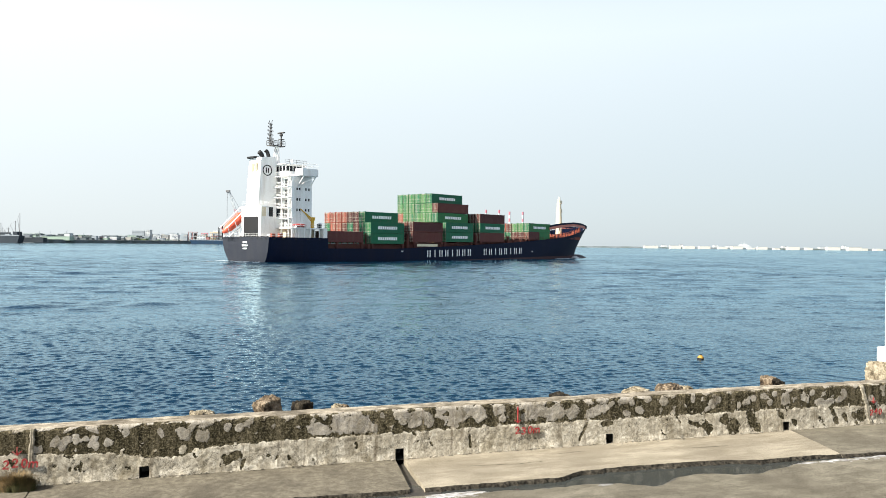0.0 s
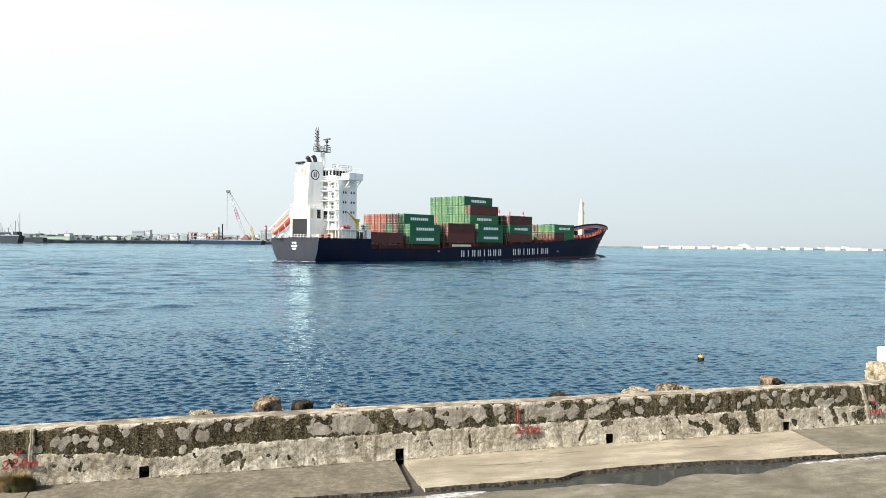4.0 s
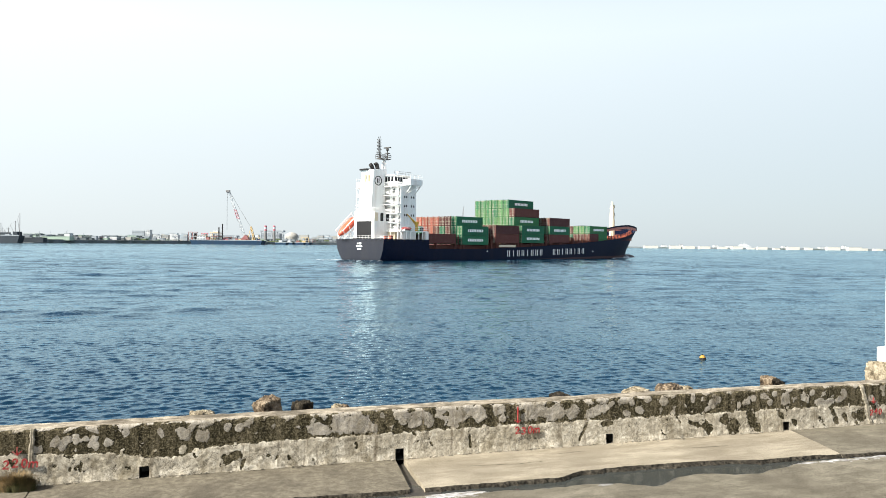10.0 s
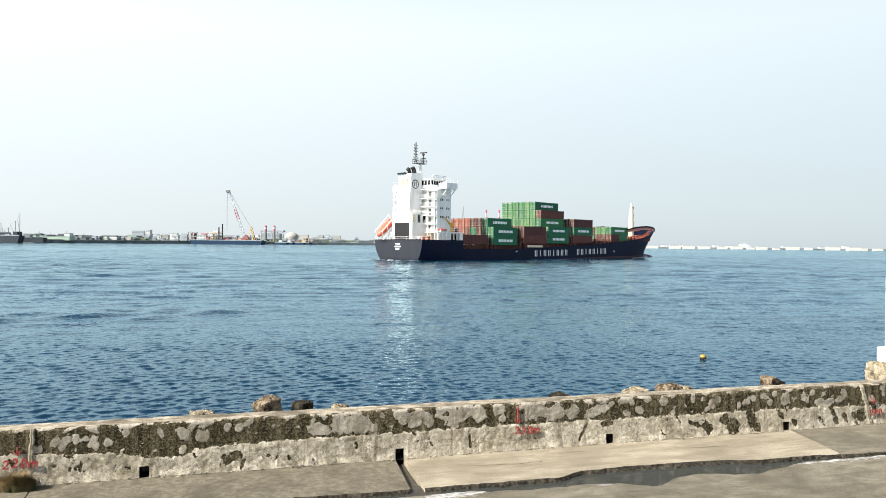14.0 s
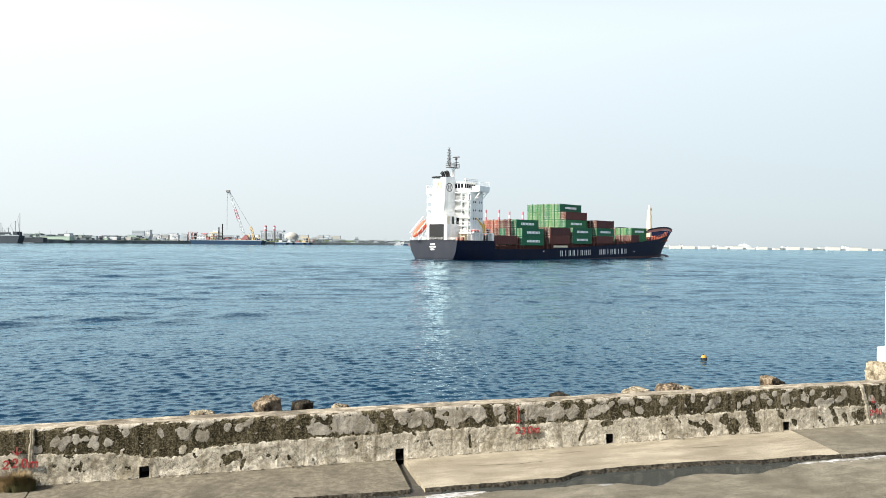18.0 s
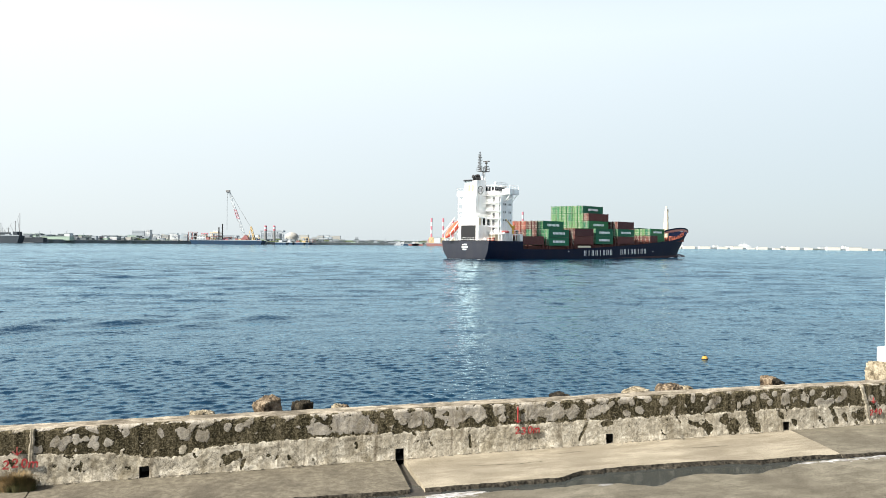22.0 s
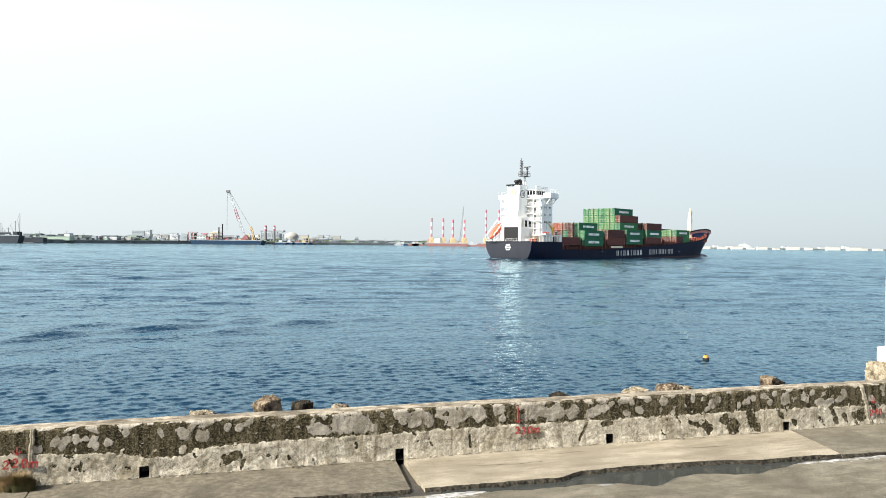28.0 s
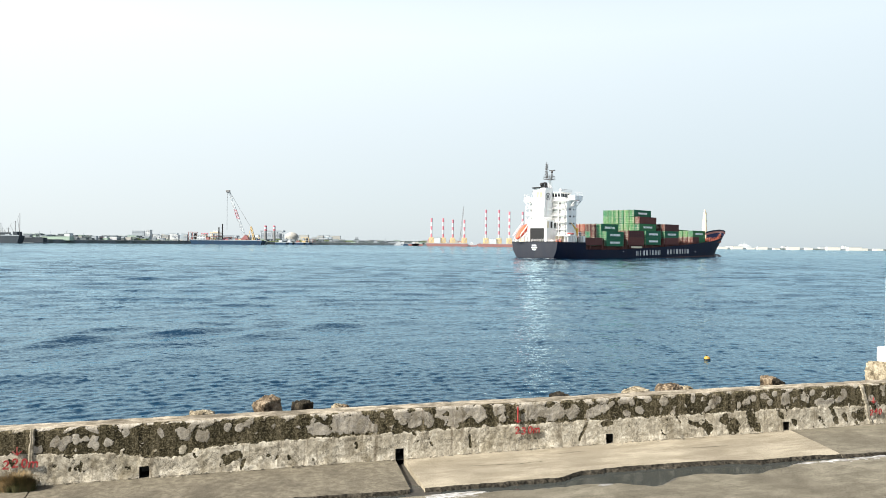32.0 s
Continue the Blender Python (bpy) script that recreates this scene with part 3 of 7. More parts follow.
PATCH_C = [(0.11, 0.88, 0.22, 0.17), (0.35, 0.77, 0.24, 0.15), (0.55, 0.89, 0.16, 0.15), (0.80, 0.80, 0.16, 0.18), (1.25, 0.88, 0.13, 0.14), (1.34, 0.69, 0.08, 0.07),
           (1.85, 0.88, 0.17, 0.12), (1.83, 0.73, 0.11, 0.14), (2.15, 0.79, 0.26, 0.20), (2.49, 0.73, 0.31, 0.17), (2.94, 0.75, 0.16, 0.16), (3.31, 0.97, 0.08, 0.06),
           (3.43, 0.70, 0.20, 0.12), (3.70, 0.79, 0.10, 0.10), (3.86, 0.86, 0.07, 0.06), (4.20, 0.93, 0.19, 0.08), (4.37, 0.86, 0.06, 0.07), (4.23, 0.63, 0.08, 0.07), (4.57, 0.67, 0.12, 0.07), (4.77, 0.90, 0.09, 0.06)]
PATCH_D = [(5.17, 0.85, 0.11, 0.09), (5.41, 0.58, 0.06, 0.04), (5.92, 0.86, 0.06, 0.07), (6.50, 0.79, 0.19, 0.08), (6.47, 0.66, 0.06, 0.05), (6.31, 0.62, 0.09, 0.05),
           (7.14, 0.66, 0.07, 0.08), (7.36, 0.72, 0.10, 0.07), (7.55, 0.80, 0.08, 0.07), (7.82, 0.84, 0.08, 0.07), (8.00, 0.67, 0.08, 0.07), (8.44, 0.76, 0.12, 0.16), (8.13, 0.87, 0.07, 0.06),
           (9.01, 0.73, 0.14, 0.07), (9.21, 0.84, 0.09, 0.06), (9.44, 0.62, 0.13, 0.10), (9.71, 0.60, 0.18, 0.09), (10.03, 0.66, 0.12, 0.07), (10.15, 0.80, 0.09, 0.11), (11.00, 0.62, 0.14, 0.09)]
# stained places in the paler lower half and the gaps in the upper plaster
BARE = [(5.95, 0.31, 0.16, 0.06), (6.32, 0.19, 0.12, 0.14), (6.77, 0.36, 0.13, 0.11), (7.01, 0.19, 0.14, 0.18), (7.50, 0.32, 0.12, 0.21), (7.64, 0.13, 0.08, 0.12), (8.33, 0.37, 0.07, 0.12),
        (8.70, 0.18, 0.08, 0.07), (9.92, 0.14, 0.07, 0.10), (10.19, 0.22, 0.06, 0.12), (10.64, 0.24, 0.15, 0.17), (-4.08, 0.26, 0.19, 0.09), (-3.88, 0.15, 0.04, 0.11)]
GAPS = [(2.49, 0.97, 0.18, 0.05), (2.82, 0.87, 0.08, 0.07), (0.13, 0.84, 0.07, 0.06), (2.24, 0.62, 0.17, 0.05), (1.76, 0.81, 0.08, 0.05), (0.62, 0.27, 0.025, 0.17), (3.19, 0.31, 0.035, 0.20),
        (3.75, 0.44, 0.14, 0.06), (-3.40, 0.24, 0.04, 0.04), (-3.27, 0.20, 0.02, 0.07), (-3.03, 0.20, 0.03, 0.05), (-6.66, 0.30, 0.02, 0.12), (-4.22, 0.27, 0.05, 0.06), (-7.08, 0.33, 0.03, 0.03), (-6.83, 0.24, 0.03, 0.03)]
MID_LINE = [(-13, 0.55), (-7.44, 0.56), (-7.0, 0.53), (-6.17, 0.49), (-5.69, 0.38), (-5.05, 0.34), (-4.66, 0.46), (-4.4, 0.50), (-2.8, 0.53), (1.4, 0.54), (4.0, 0.53), (6.2, 0.52), (9.1, 0.51), (10.6, 0.46), (16, 0.5)]


def mid_z(s):
    return lerp_table(s, MID_LINE) + 0.022 * noise.noise((s * 2.7, 7.7, 0)) + 0.012 * noise.noise((s * 9, 7.7, 0))


def blotch(s, z, at, rag):
    """Distance from a slightly turned, squarish blotch: 1 on its rim."""
    ps, pz, rs, rz = at
    a = 0.5 * math.sin(ps * 41.0)
    u, v = (s - ps) * math.cos(a) + (z - pz) * math.sin(a), (z - pz) * math.cos(a) - (s - ps) * math.sin(a)
    return ((abs(u) / rs) ** 2.6 + (abs(v) / rz) ** 2.6) ** 0.385 + rag


def plaster_field(s, z, near, mid):
    """Above a half: plaster is left; below: the stained ground shows."""
    rag = 0.5 * noise.noise((s * 6, z * 6, 1.7)) + 0.45 * noise.noise((s * 14, z * 14, 5.1)) + 0.35 * noise.noise((s * 29, z * 29, 9.4))
    s, z = s + 0.03 * noise.noise((s * 7, z * 7, 31.0)), z + 0.03 * noise.noise((s * 7, z * 7, 41.0))
    east = max(0.0, min(1.0, (s - 4.0) / 1.0))
    f = max(-0.2, min(1.05, 0.5 + (mid - z) / 0.07 + 0.25 * rag))
    for p in near[0]:
        d = blotch(s, z, p, 0.42 * rag)
        if d < 1.5:
            f = max(f, 0.5 + (1.0 - d) * 2.0)
    for p in near[1]:
        d = blotch(s + 0.35 * (z - p[1]) * east, z, p, 0.75 * rag)
        if d < 1.5:
            f = min(f, 0.5 - (1.0 - d) * 1.8)
    if -2.7 < s < 3.2:
        ledge = abs(z - mid - 0.02)
        f = min(f, 0.1 + ledge / 0.03 + 0.5 * rag)
    if z > mid:
        f = max(f, 0.5 + 2.0 * (noise.noise((s * 5.6, z * 6.0, 8.0)) + 0.8 * rag - 0.50 + 0.05 * east))
        f = max(f, 0.5 + 3.0 * (0.6 * noise.noise((s * 3.1, 3.0, 12.0)) + 0.35 * rag + (z - 1.0) * 5.0 + 0.1))
    else:
        # stains that run down and aslant from the dark upper half
        run = noise.noise((s * 6.2 + z * 3.5, z * 1.3, 18.0)) + 0.6 * rag - (0.66 - 0.32 * east) - 0.50 * (mid - z) * east
        f = min(f, 0.5 - 2.2 * run)
    return max(-0.3, min(1.3, f))


def build_wall():
    st, nz = 0.021, 48
    ss = list(np.arange(S0, S1 + st / 2, st))
    prof = [(0.0, i / nz, "f") for i in range(nz)]
    prof += [(0.42 * i / 12, 1.0, "t") for i in range(13)]
    prof += [(0.44, 0.6, "b"), (0.46, 0.0, "b"), (0.48, -1.2, "b")]
    verts, field = [], []
    for s in ss:
        chip = 0.030 * max(0, noise.noise((s * 1.7, 0, 2.2))) + 0.012 * noise.noise((s * 9, 0, 4))
        crest = 0.012 * noise.noise((s * 0.5, 1.2, 0)) + 0.008 * noise.noise((s * 4.5, 1.2, 0))
        near = ([p for p in PATCH_A + PATCH_B + PATCH_C + PATCH_D if abs(s - p[0]) < 1.7 * max(p[2:])], [p for p in BARE + GAPS if abs(s - p[0]) < 2.2 * max(p[2:])])
        mid = mid_z(s)
        for d, z, k in prof:
            if k == "f":
                f = plaster_field(s, z, near, mid)
                w = max(0.0, min(1.0, (f - 0.3) / 0.4))
                y = -0.005 * w + 0.008 * noise.noise((s * 3, z * 3, 0)) + 0.006 * noise.noise((s * 13, z * 13, 0))
                y -= 0.009 * max(0.0, min(1.0, 0.5 + (mid - z) / 0.04))
                y -= 0.030 * max(0, 1 - z / 0.12) * (0.5 + noise.noise((s * 5, 0, 8)))
                if z > 0.94:
                    y += (z - 0.94) * 0.5 + chip * (z - 0.94) / 0.06
                verts.append((s, y, z * (1 + crest)))
            elif k == "t":
                f = 0.50 + 0.9 * noise.noise((s * 1.1, d * 5, 6)) + 0.6 * noise.noise((s * 6, d * 9, 2))
                y = d + (0.03 + chip if d == 0 else 0)
                z2 = z + crest + 0.010 * noise.noise((s * 5, d * 6, 3)) - (0.012 if d in (0.0, 0.42) else 0)
                verts.append((s, y, z2))
            else:
                f = 0.3
                verts.append((s, d, z))
            field.append(f)
    k = len(prof)
    faces, caps = [], []
    for i in range(len(ss) - 1):
        sm = (ss[i] + ss[i + 1]) / 2
        for j in range(k - 1):
            zc = (prof[j][1] + prof[j + 1][1]) / 2
            if prof[j][2] == "f" and zc < 0.215 and any(abs(sm - h) < 0.085 for h in HOLES):
                continue
            caps.append(1 if prof[j][2] == "t" else 0)
            faces.append((i * k + j, (i + 1) * k + j, (i + 1) * k + j + 1, i * k + j + 1))
    me = bpy.data.meshes.new("sea_wall")
    me.from_pydata(verts, [], faces)
    me.attributes.new("plaster", "FLOAT", "POINT").data.foreach_set("value", np.array(field, dtype=np.float32))
    me.shade_smooth()
    me.materials.append(wall_material())
    me.materials.append(M["cap"])
    me.polygons.foreach_set("material_index", caps)
    ob = new("wall_quay", me)
    ob.matrix_basis = WALL
    tagged(ob, "low concrete sea wall with peeling stained plaster", "wall", kind="structure")
    # plain wall further along both ways
    for name, a, b in (("wall_quay_west", -300, S0), ("wall_quay_east", S1, 300)):
        bm = bmesh.new()
        box(bm, a, b, 0.0, 0.46, -1.2, 1.0, 0.02)
        solid(name, bm, M["slab_old"], "low grey concrete sea wall", "wall", kind="structure", at=WALL)
    # drains through the wall
    for h in HOLES:
        bm = bmesh.new()
        pts = [(h - 0.1, 0.0), (h + 0.1, 0.0), (h + 0.1, 0.23), (h - 0.1, 0.23)]
        a = [bm.verts.new((x, 0.004, z - 0.02 if z == 0 else z)) for x, z in pts]
        b = [bm.verts.new((x, 0.40, z)) for x, z in pts]
        for i in range(4):
            bm.faces.new((a[i], b[i], b[(i + 1) % 4], a[(i + 1) % 4]))
        bm.faces.new(b)
        part("drain_hole", bm, M["wet"], ob, "square dark drain opening")
    return ob


wall = build_wall()


def sheet(bm, s_vals, n_vals, zf, skip=None):
    vs = [[bm.verts.new((s, nn, zf(s, nn))) for nn in n_vals] for s in s_vals]
    for i in range(len(s_vals) - 1):
        for j in range(len(n_vals) - 1):
            if skip and skip((s_vals[i] + s_vals[i + 1]) / 2, (n_vals[j] + n_vals[j + 1]) / 2):
                continue
            bm.faces.new((vs[i][j], vs[i + 1][j], vs[i + 1][j + 1], vs[i][j + 1]))
    return vs


EDGE_LINE = [(-13, -1.70), (-3, -1.71), (-1.3, -1.82), (0, -1.81), (1.9, -1.86), (2.5, -1.60), (3.6, -1.55), (4.85, -1.60), (5.8, -1.66), (6.5, -1.84), (7.7, -1.83), (9.3, -1.98), (16, -2.3)]
SHORE_LINE = [(-13, -1.92), (-3, -1.90), (-1.3, -1.97), (0, -1.97), (0.3, -2.08), (1.2, -2.16), (2.2, -2.14), (2.8, -2.27), (3.3, -2.58), (4.05, -2.20), (4.6, -2.11), (5.2, -2.34), (5.7, -2.38), (6.7, -2.12), (7.2, -1.98), (9, -2.02), (16, -2.3)]


def edge_n(s):
    """The broken edge of the slabs."""
    return lerp_table(s, EDGE_LINE) + 0.035 * noise.noise((s * 2.3, 4, 0)) + 0.035 * noise.noise((s * 6, 4, 0)) + 0.022 * noise.noise((s * 17, 4, 0))


def shore_n(s):
    """The near rim of the puddle."""
    return lerp_table(s, SHORE_LINE) + 0.05 * noise.noise((s * 2.7, 14, 0)) + 0.03 * noise.noise((s * 9, 14, 0))


def slab(name, sa, sb, material, label, tilt=0.0):
    """A strip of pavement between the wall's foot and the gutter, with a broken front edge."""
    bm = bmesh.new()
    cols = max(2, int(abs(sb(0) - sa(0)) / 0.035))
    rows = 26
    grid = []
    for i in range(cols + 1):
        f = i / cols
        row = []
        for j in range(rows + 1):
            q = j / rows
            nn = 0.03 - q * (0.03 - edge_n(sa(0) + (sb(0) - sa(0)) * f))
            s = sa(nn) + (sb(nn) - sa(nn)) * f
            z = 0.008 * noise.noise((s * 0.8, nn * 0.8, 0)) + 0.004 * noise.noise((s * 5, nn * 5, 1))
            if j == rows:
                z -= 0.006
            row.append(bm.verts.new((s, nn, z)))
        e = row[-1].co.copy()
        wide = 0.05 + 0.07 * max(0.0, 1 - abs(e.x - 4.3) / 2.4) + 0.05 * noise.noise((e.x * 2.2, 3, 3)) + 0.03 * noise.noise((e.x * 8, 3, 3))
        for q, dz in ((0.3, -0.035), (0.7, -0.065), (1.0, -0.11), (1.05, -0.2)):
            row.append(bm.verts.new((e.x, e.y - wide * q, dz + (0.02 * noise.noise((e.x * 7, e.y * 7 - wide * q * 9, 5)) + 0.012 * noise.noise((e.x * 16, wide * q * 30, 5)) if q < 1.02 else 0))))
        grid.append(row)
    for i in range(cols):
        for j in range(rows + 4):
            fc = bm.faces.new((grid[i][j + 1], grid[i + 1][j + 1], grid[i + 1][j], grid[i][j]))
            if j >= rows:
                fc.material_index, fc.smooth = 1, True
    for g in (grid[0], grid[-1]):
        low = [bm.verts.new((v.co.x, v.co.y, -0.21)) for v in g]
        for j in range(rows + 3):
            bm.faces.new((g[j], g[j + 1], low[j + 1], low[j]) if g is grid[0] else (g[j + 1], g[j], low[j], low[j + 1]))
    bmesh.ops.recalc_face_normals(bm, faces=bm.faces)
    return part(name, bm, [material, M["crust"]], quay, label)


quay = thing("pavement", "worn concrete quay apron with a wet gutter", "pavement", kind="structure", at=WALL)
slab("slab", lambda n: S0, lambda n: -7.42 - 0.02 * n, M["slab_old"], "dark weathered concrete slab")
slab("slab", lambda n: -7.40 - 0.02 * n, lambda n: -0.945 + 0.075 * n, M["slab_old"], "grey weathered concrete slab")
slab("slab", lambda n: -0.765 + 0.03 * n, lambda n: 8.6 + 0.22 * n, M["slab_new"], "pale newer concrete slab")
slab("slab", lambda n: 8.62 + 0.22 * n, lambda n: S1, M["slab_mid"], "brown weathered concrete slab")

# crumbled mortar along the wall's foot
rng = random.Random(3)
M["mortar"] = concrete("crumbled_mortar", (0.16, 0.14, 0.105), (0.34, 0.31, 0.25), (0.05, 0.045, 0.035), scale=3.0, stain=0.8)
bm = bmesh.new()
for i in range(900):
    s = rng.uniform(S0, S1)
    if any(abs(s - h) < 0.13 for h in HOLES):
        continue
    r = rng.uniform(0.006, 0.026)
    c = Vector((s, -0.03 - abs(rng.gauss(0, 0.035)), r * 0.3))
    vs = [bm.verts.new(c + Vector((rng.uniform(-r, r) * 1.6, rng.uniform(-r, r), rng.uniform(-0.4, 1) * r))) for _ in range(6)]
    bmesh.ops.convex_hull(bm, input=vs)
crumbs = part("mortar_crumb", bm, M["mortar"], quay, "crumbled mortar along the foot of the wall")
tagged(crumbs, kind="stuff")

# the channel that leads from a drain to the gutter
bm = bmesh.new()
sheet(bm, [-1.2, -0.95, -0.85, -0.7, -0.55], [-2.0, -1.6, -1.2, -0.6, 0.05], lambda s, n: -0.075 - 0.05 * (n > -1.3) + 0.02 * noise.noise((s * 8, n * 8, 0)))
part("drain_channel", bm, M["wet"], quay, "narrow dark drain channel in the concrete")


def low_z(s, n):
    z = -0.050 + 0.012 * noise.noise((s * 0.5, n * 0.9, 5)) + 0.006 * noise.noise((s * 4, n * 4, 5))
    k = max(0.0, min(1.0, (n - shore_n(s)) / 0.16 + 0.5))
    return z + (-0.125 - z) * k * k * (3 - 2 * k)


bm = bmesh.new()
sheet(bm, list(np.arange(S0, S1 + 0.01, 0.06)), list(np.arange(-6.0, -3.0, 0.1)) + list(np.arange(-3.0, -1.3, 0.03)), low_z)
for f in bm.faces:
    c = f.calc_center_median()
    k = c.y - shore_n(c.x)
    if k > -0.07 + 0.06 * noise.noise((c.x * 3, c.y * 3, 3)):
        f.material_index = 1
    # ragged white patches: reflections on the wet gutter, painted as face colour
    rag = 0.05 * noise.noise((c.x * 2, c.y * 12, 6)) + 0.04 * noise.noise((c.x * 6, c.y * 20, 6))
    for s, nn, ws, wn_ in ((8.7, -2.14, 1.5, 0.10), (6.95, -2.13, 0.6, 0.07), (-0.35, -2.13, 0.55, 0.11), (-1.8, -2.12, 0.5, 0.07), (2.45, -2.30, 0.16, 0.06)):
        torn = noise.noise((c.x * 2.2, c.y * 16, 9)) + 0.6 * noise.noise((c.x * 7, c.y * 30, 4))
        if ((c.x - s) / ws) ** 2 + ((c.y - nn) / wn_ + rag * 14) ** 2 + 1.1 * torn < 0.85:
            f.material_index = 2
part("lower_pavement", bm, [M["slab_mid"], M["wet"], M["glint"]], quay, "stained concrete roadway, wet along the gutter, with painted white reflections", smooth=True)
bm = bmesh.new()
for a, b, c, d in ((-300, S0, -70, 0.0), (S1, 300, -70, 0.0), (S0, S1, -70, -6.0)):
    box(bm, a, b, c, d, -2.5, -0.06)
part("mole", bm, M["slab_old"], quay, "concrete mole that carries the quay")

# hairline cracks in the pavement
def crack(points, w, seed):
    bm = bmesh.new()
    rows = []
    for (s0, n0), (s1, n1) in zip(points, points[1:]):
        for i in range(14):
            f = i / 14
            s, nn = s0 + (s1 - s0) * f, n0 + (n1 - n0) * f
            j = 0.03 * noise.noise((s * 5, nn * 5, seed)) + 0.012 * noise.noise((s * 19, nn * 19, seed))
            k = w * (0.7 + 0.6 * noise.noise((s * 9, nn * 9, seed + 3)))
            z = (low_z(s, nn) if nn < -2.2 else 0.008 * noise.noise((s * 0.8, nn * 0.8, 0)) + 0.004 * noise.noise((s * 5, nn * 5, 1))) + 0.003
            rows.append([bm.verts.new((s + j, nn - k + j * 0.5, z)), bm.verts.new((s + j, nn + k + j * 0.5, z))])
    for a, b in zip(rows, rows[1:]):
        bm.faces.new((a[0], b[0], b[1], a[1]))
    part("crack", bm, M["crust"], quay, "dark hairline crack in the concrete")


for seed, line in enumerate((((4.9, -3.5), (4.75, -2.9), (4.45, -2.55)), ((7.5, -2.25), (7.9, -2.7), (8.0, -3.2)), ((-4.9, -0.05), (-5.1, -0.7), (-4.7, -1.65)), ((5.4, -0.75), (6.3, -0.8)), ((0.3, -0.8), (1.3, -0.9), (1.9, -0.85)), ((2.4, -0.45), (3.1, -0.42)))):
    crack(line, 0.009, seed)

# standing water in the gutter
m_, n_, l_, b_ = nodes("puddle_water")
b_.inputs["Base Color"].default_value = (0.034, 0.037, 0.034, 1)
b_.inputs["Roughness"].default_value, b_.inputs["IOR"].default_value = 0.10, 1.33
tc_ = n_.new("ShaderNodeTexCoord")
t_ = tex_noise(n_, l_, tc_.outputs["Object"], 9, 3)
bp_ = n_.new("ShaderNodeBump")
bp_.inputs["Strength"].default_value, bp_.inputs["Distance"].default_value = 0.08, 0.01
l_.new(t_.outputs[0], bp_.inputs["Height"])
l_.new(bp_.outputs[0], b_.inputs["Normal"])
bm = bmesh.new()
sheet(bm, list(np.arange(S0, S1, 0.5)), [-3.2, -2.6, -1.45], lambda s, n: -0.080)
part("puddle", bm, m_, quay, "shallow dark puddle along the gutter")

# ---------------------------------------------------------------- rocks, markings and small things at the wall
def rock_material(name, a, b, c):
    m, n, l, bsdf = nodes(name)
    tc = n.new("ShaderNodeTexCoord")
    v = n.new("ShaderNodeTexVoronoi")
    v.inputs["Scale"].default_value = 14
    l.new(tc.outputs["Object"], v.inputs["Vector"])
    t = tex_noise(n, l, tc.outputs["Object"], 5, 8, 0.7)
    r = ramp(n, [(0.38, a), (0.5, b), (0.62, c)])
    l.new(t.outputs[0], r.inputs[0])
    g = ramp(n, [(0.0, (1.1, 1.1, 1.1)), (0.6, (0.6, 0.6, 0.6))])
    l.new(v.outputs["Distance"], g.inputs[0])
    l.new(mixc(n, l, 0.8, r.outputs[0], g.outputs[0], "MULTIPLY"), bsdf.inputs["Base Color"])
    bsdf.inputs["Roughness"].default_value = 0.9
    bsdf.inputs["Specular IOR Level"].default_value = 0.12
    bp = n.new("ShaderNodeBump")
    bp.inputs["Strength"].default_value, bp.inputs["Distance"].default_value = 1.0, 0.06
    l.new(t.outputs[0], bp.inputs["Height"])
    l.new(bp.outputs[0], bsdf.inputs["Normal"])
    return m


M["rock"] = rock_material("tan_rock", (0.035, 0.026, 0.018), (0.16, 0.12, 0.08), (0.36, 0.29, 0.21))
M["rock_dark"] = rock_material("dark_rock", (0.012, 0.010, 0.008), (0.032, 0.027, 0.020), (0.09, 0.073, 0.050))
M["rock_pale"] = rock_material("pale_rock", (0.10, 0.08, 0.052), (0.31, 0.26, 0.18), (0.50, 0.44, 0.33))


def boulder(s, n, top, hs, hn, material, label, seed, boxy=0.0, bottom=-0.8, turn=0.0, lean=0.0):
    """An uneven block that stands in the mound behind the wall."""
    bm = bmesh.new()
    bmesh.ops.create_icosphere(bm, subdivisions=5, radius=1.0)
    h = (top - bottom) / 2
    for v in bm.verts:
        p = v.co.copy()
        if boxy:
            k = max(abs(p.x), abs(p.y), abs(p.z))
            p = p.lerp(p / k * 0.86, boxy)
        d = 1 + (1 - 0.75 * boxy) * 0.25 * noise.noise(p * 1.3 + Vector((seed, 0, 0))) + 0.07 * noise.noise(p * 3.3 + Vector((0, seed, 0))) + 0.10 * abs(noise.noise(p * 4 + Vector((seed, 9, 0)))) + 0.05 * noise.noise(p * 9) + 0.045 * noise.noise(p * 19)
        v.co = Vector((p.x * hs, p.y * hn, p.z * h)) * d
    zmax = max(v.co.z for v in bm.verts)
    return solid("boulder", bm, material, label, "rock", "rocks behind the sea wall",
                 at=WALL @ Matrix.Translation((s, n, top - zmax)) @ pose(0, 0, 0, 0, lean, turn))


bm = bmesh.new()
sheet(bm, list(np.arange(-30, 31, 0.6)), [0.40, 1.0, 2.0, 3.0, 4.0, 5.0, 6.0],
      lambda s, n: lerp_table(n, [(0.4, 0.62), (2.0, 0.35), (4.0, -0.3), (6.0, -1.2)]) + 0.16 * noise.noise((s * 1.2, n * 1.5, 0)))
solid("rubble_mound", bm, M["rock"], "dark rubble mound behind the sea wall", "rubble", kind="structure", at=WALL)
boulder(-3.33, 1.25, 1.12, 0.25, 0.27, M["rock"], "tan pitted boulder beside the sea wall", 3, 0.80, 0.30, 24, -14)
boulder(-2.66, 1.25, 1.00, 0.19, 0.21, M["rock_dark"], "dark flat-topped boulder beside the sea wall", 7, 0.90, 0.25, 30)
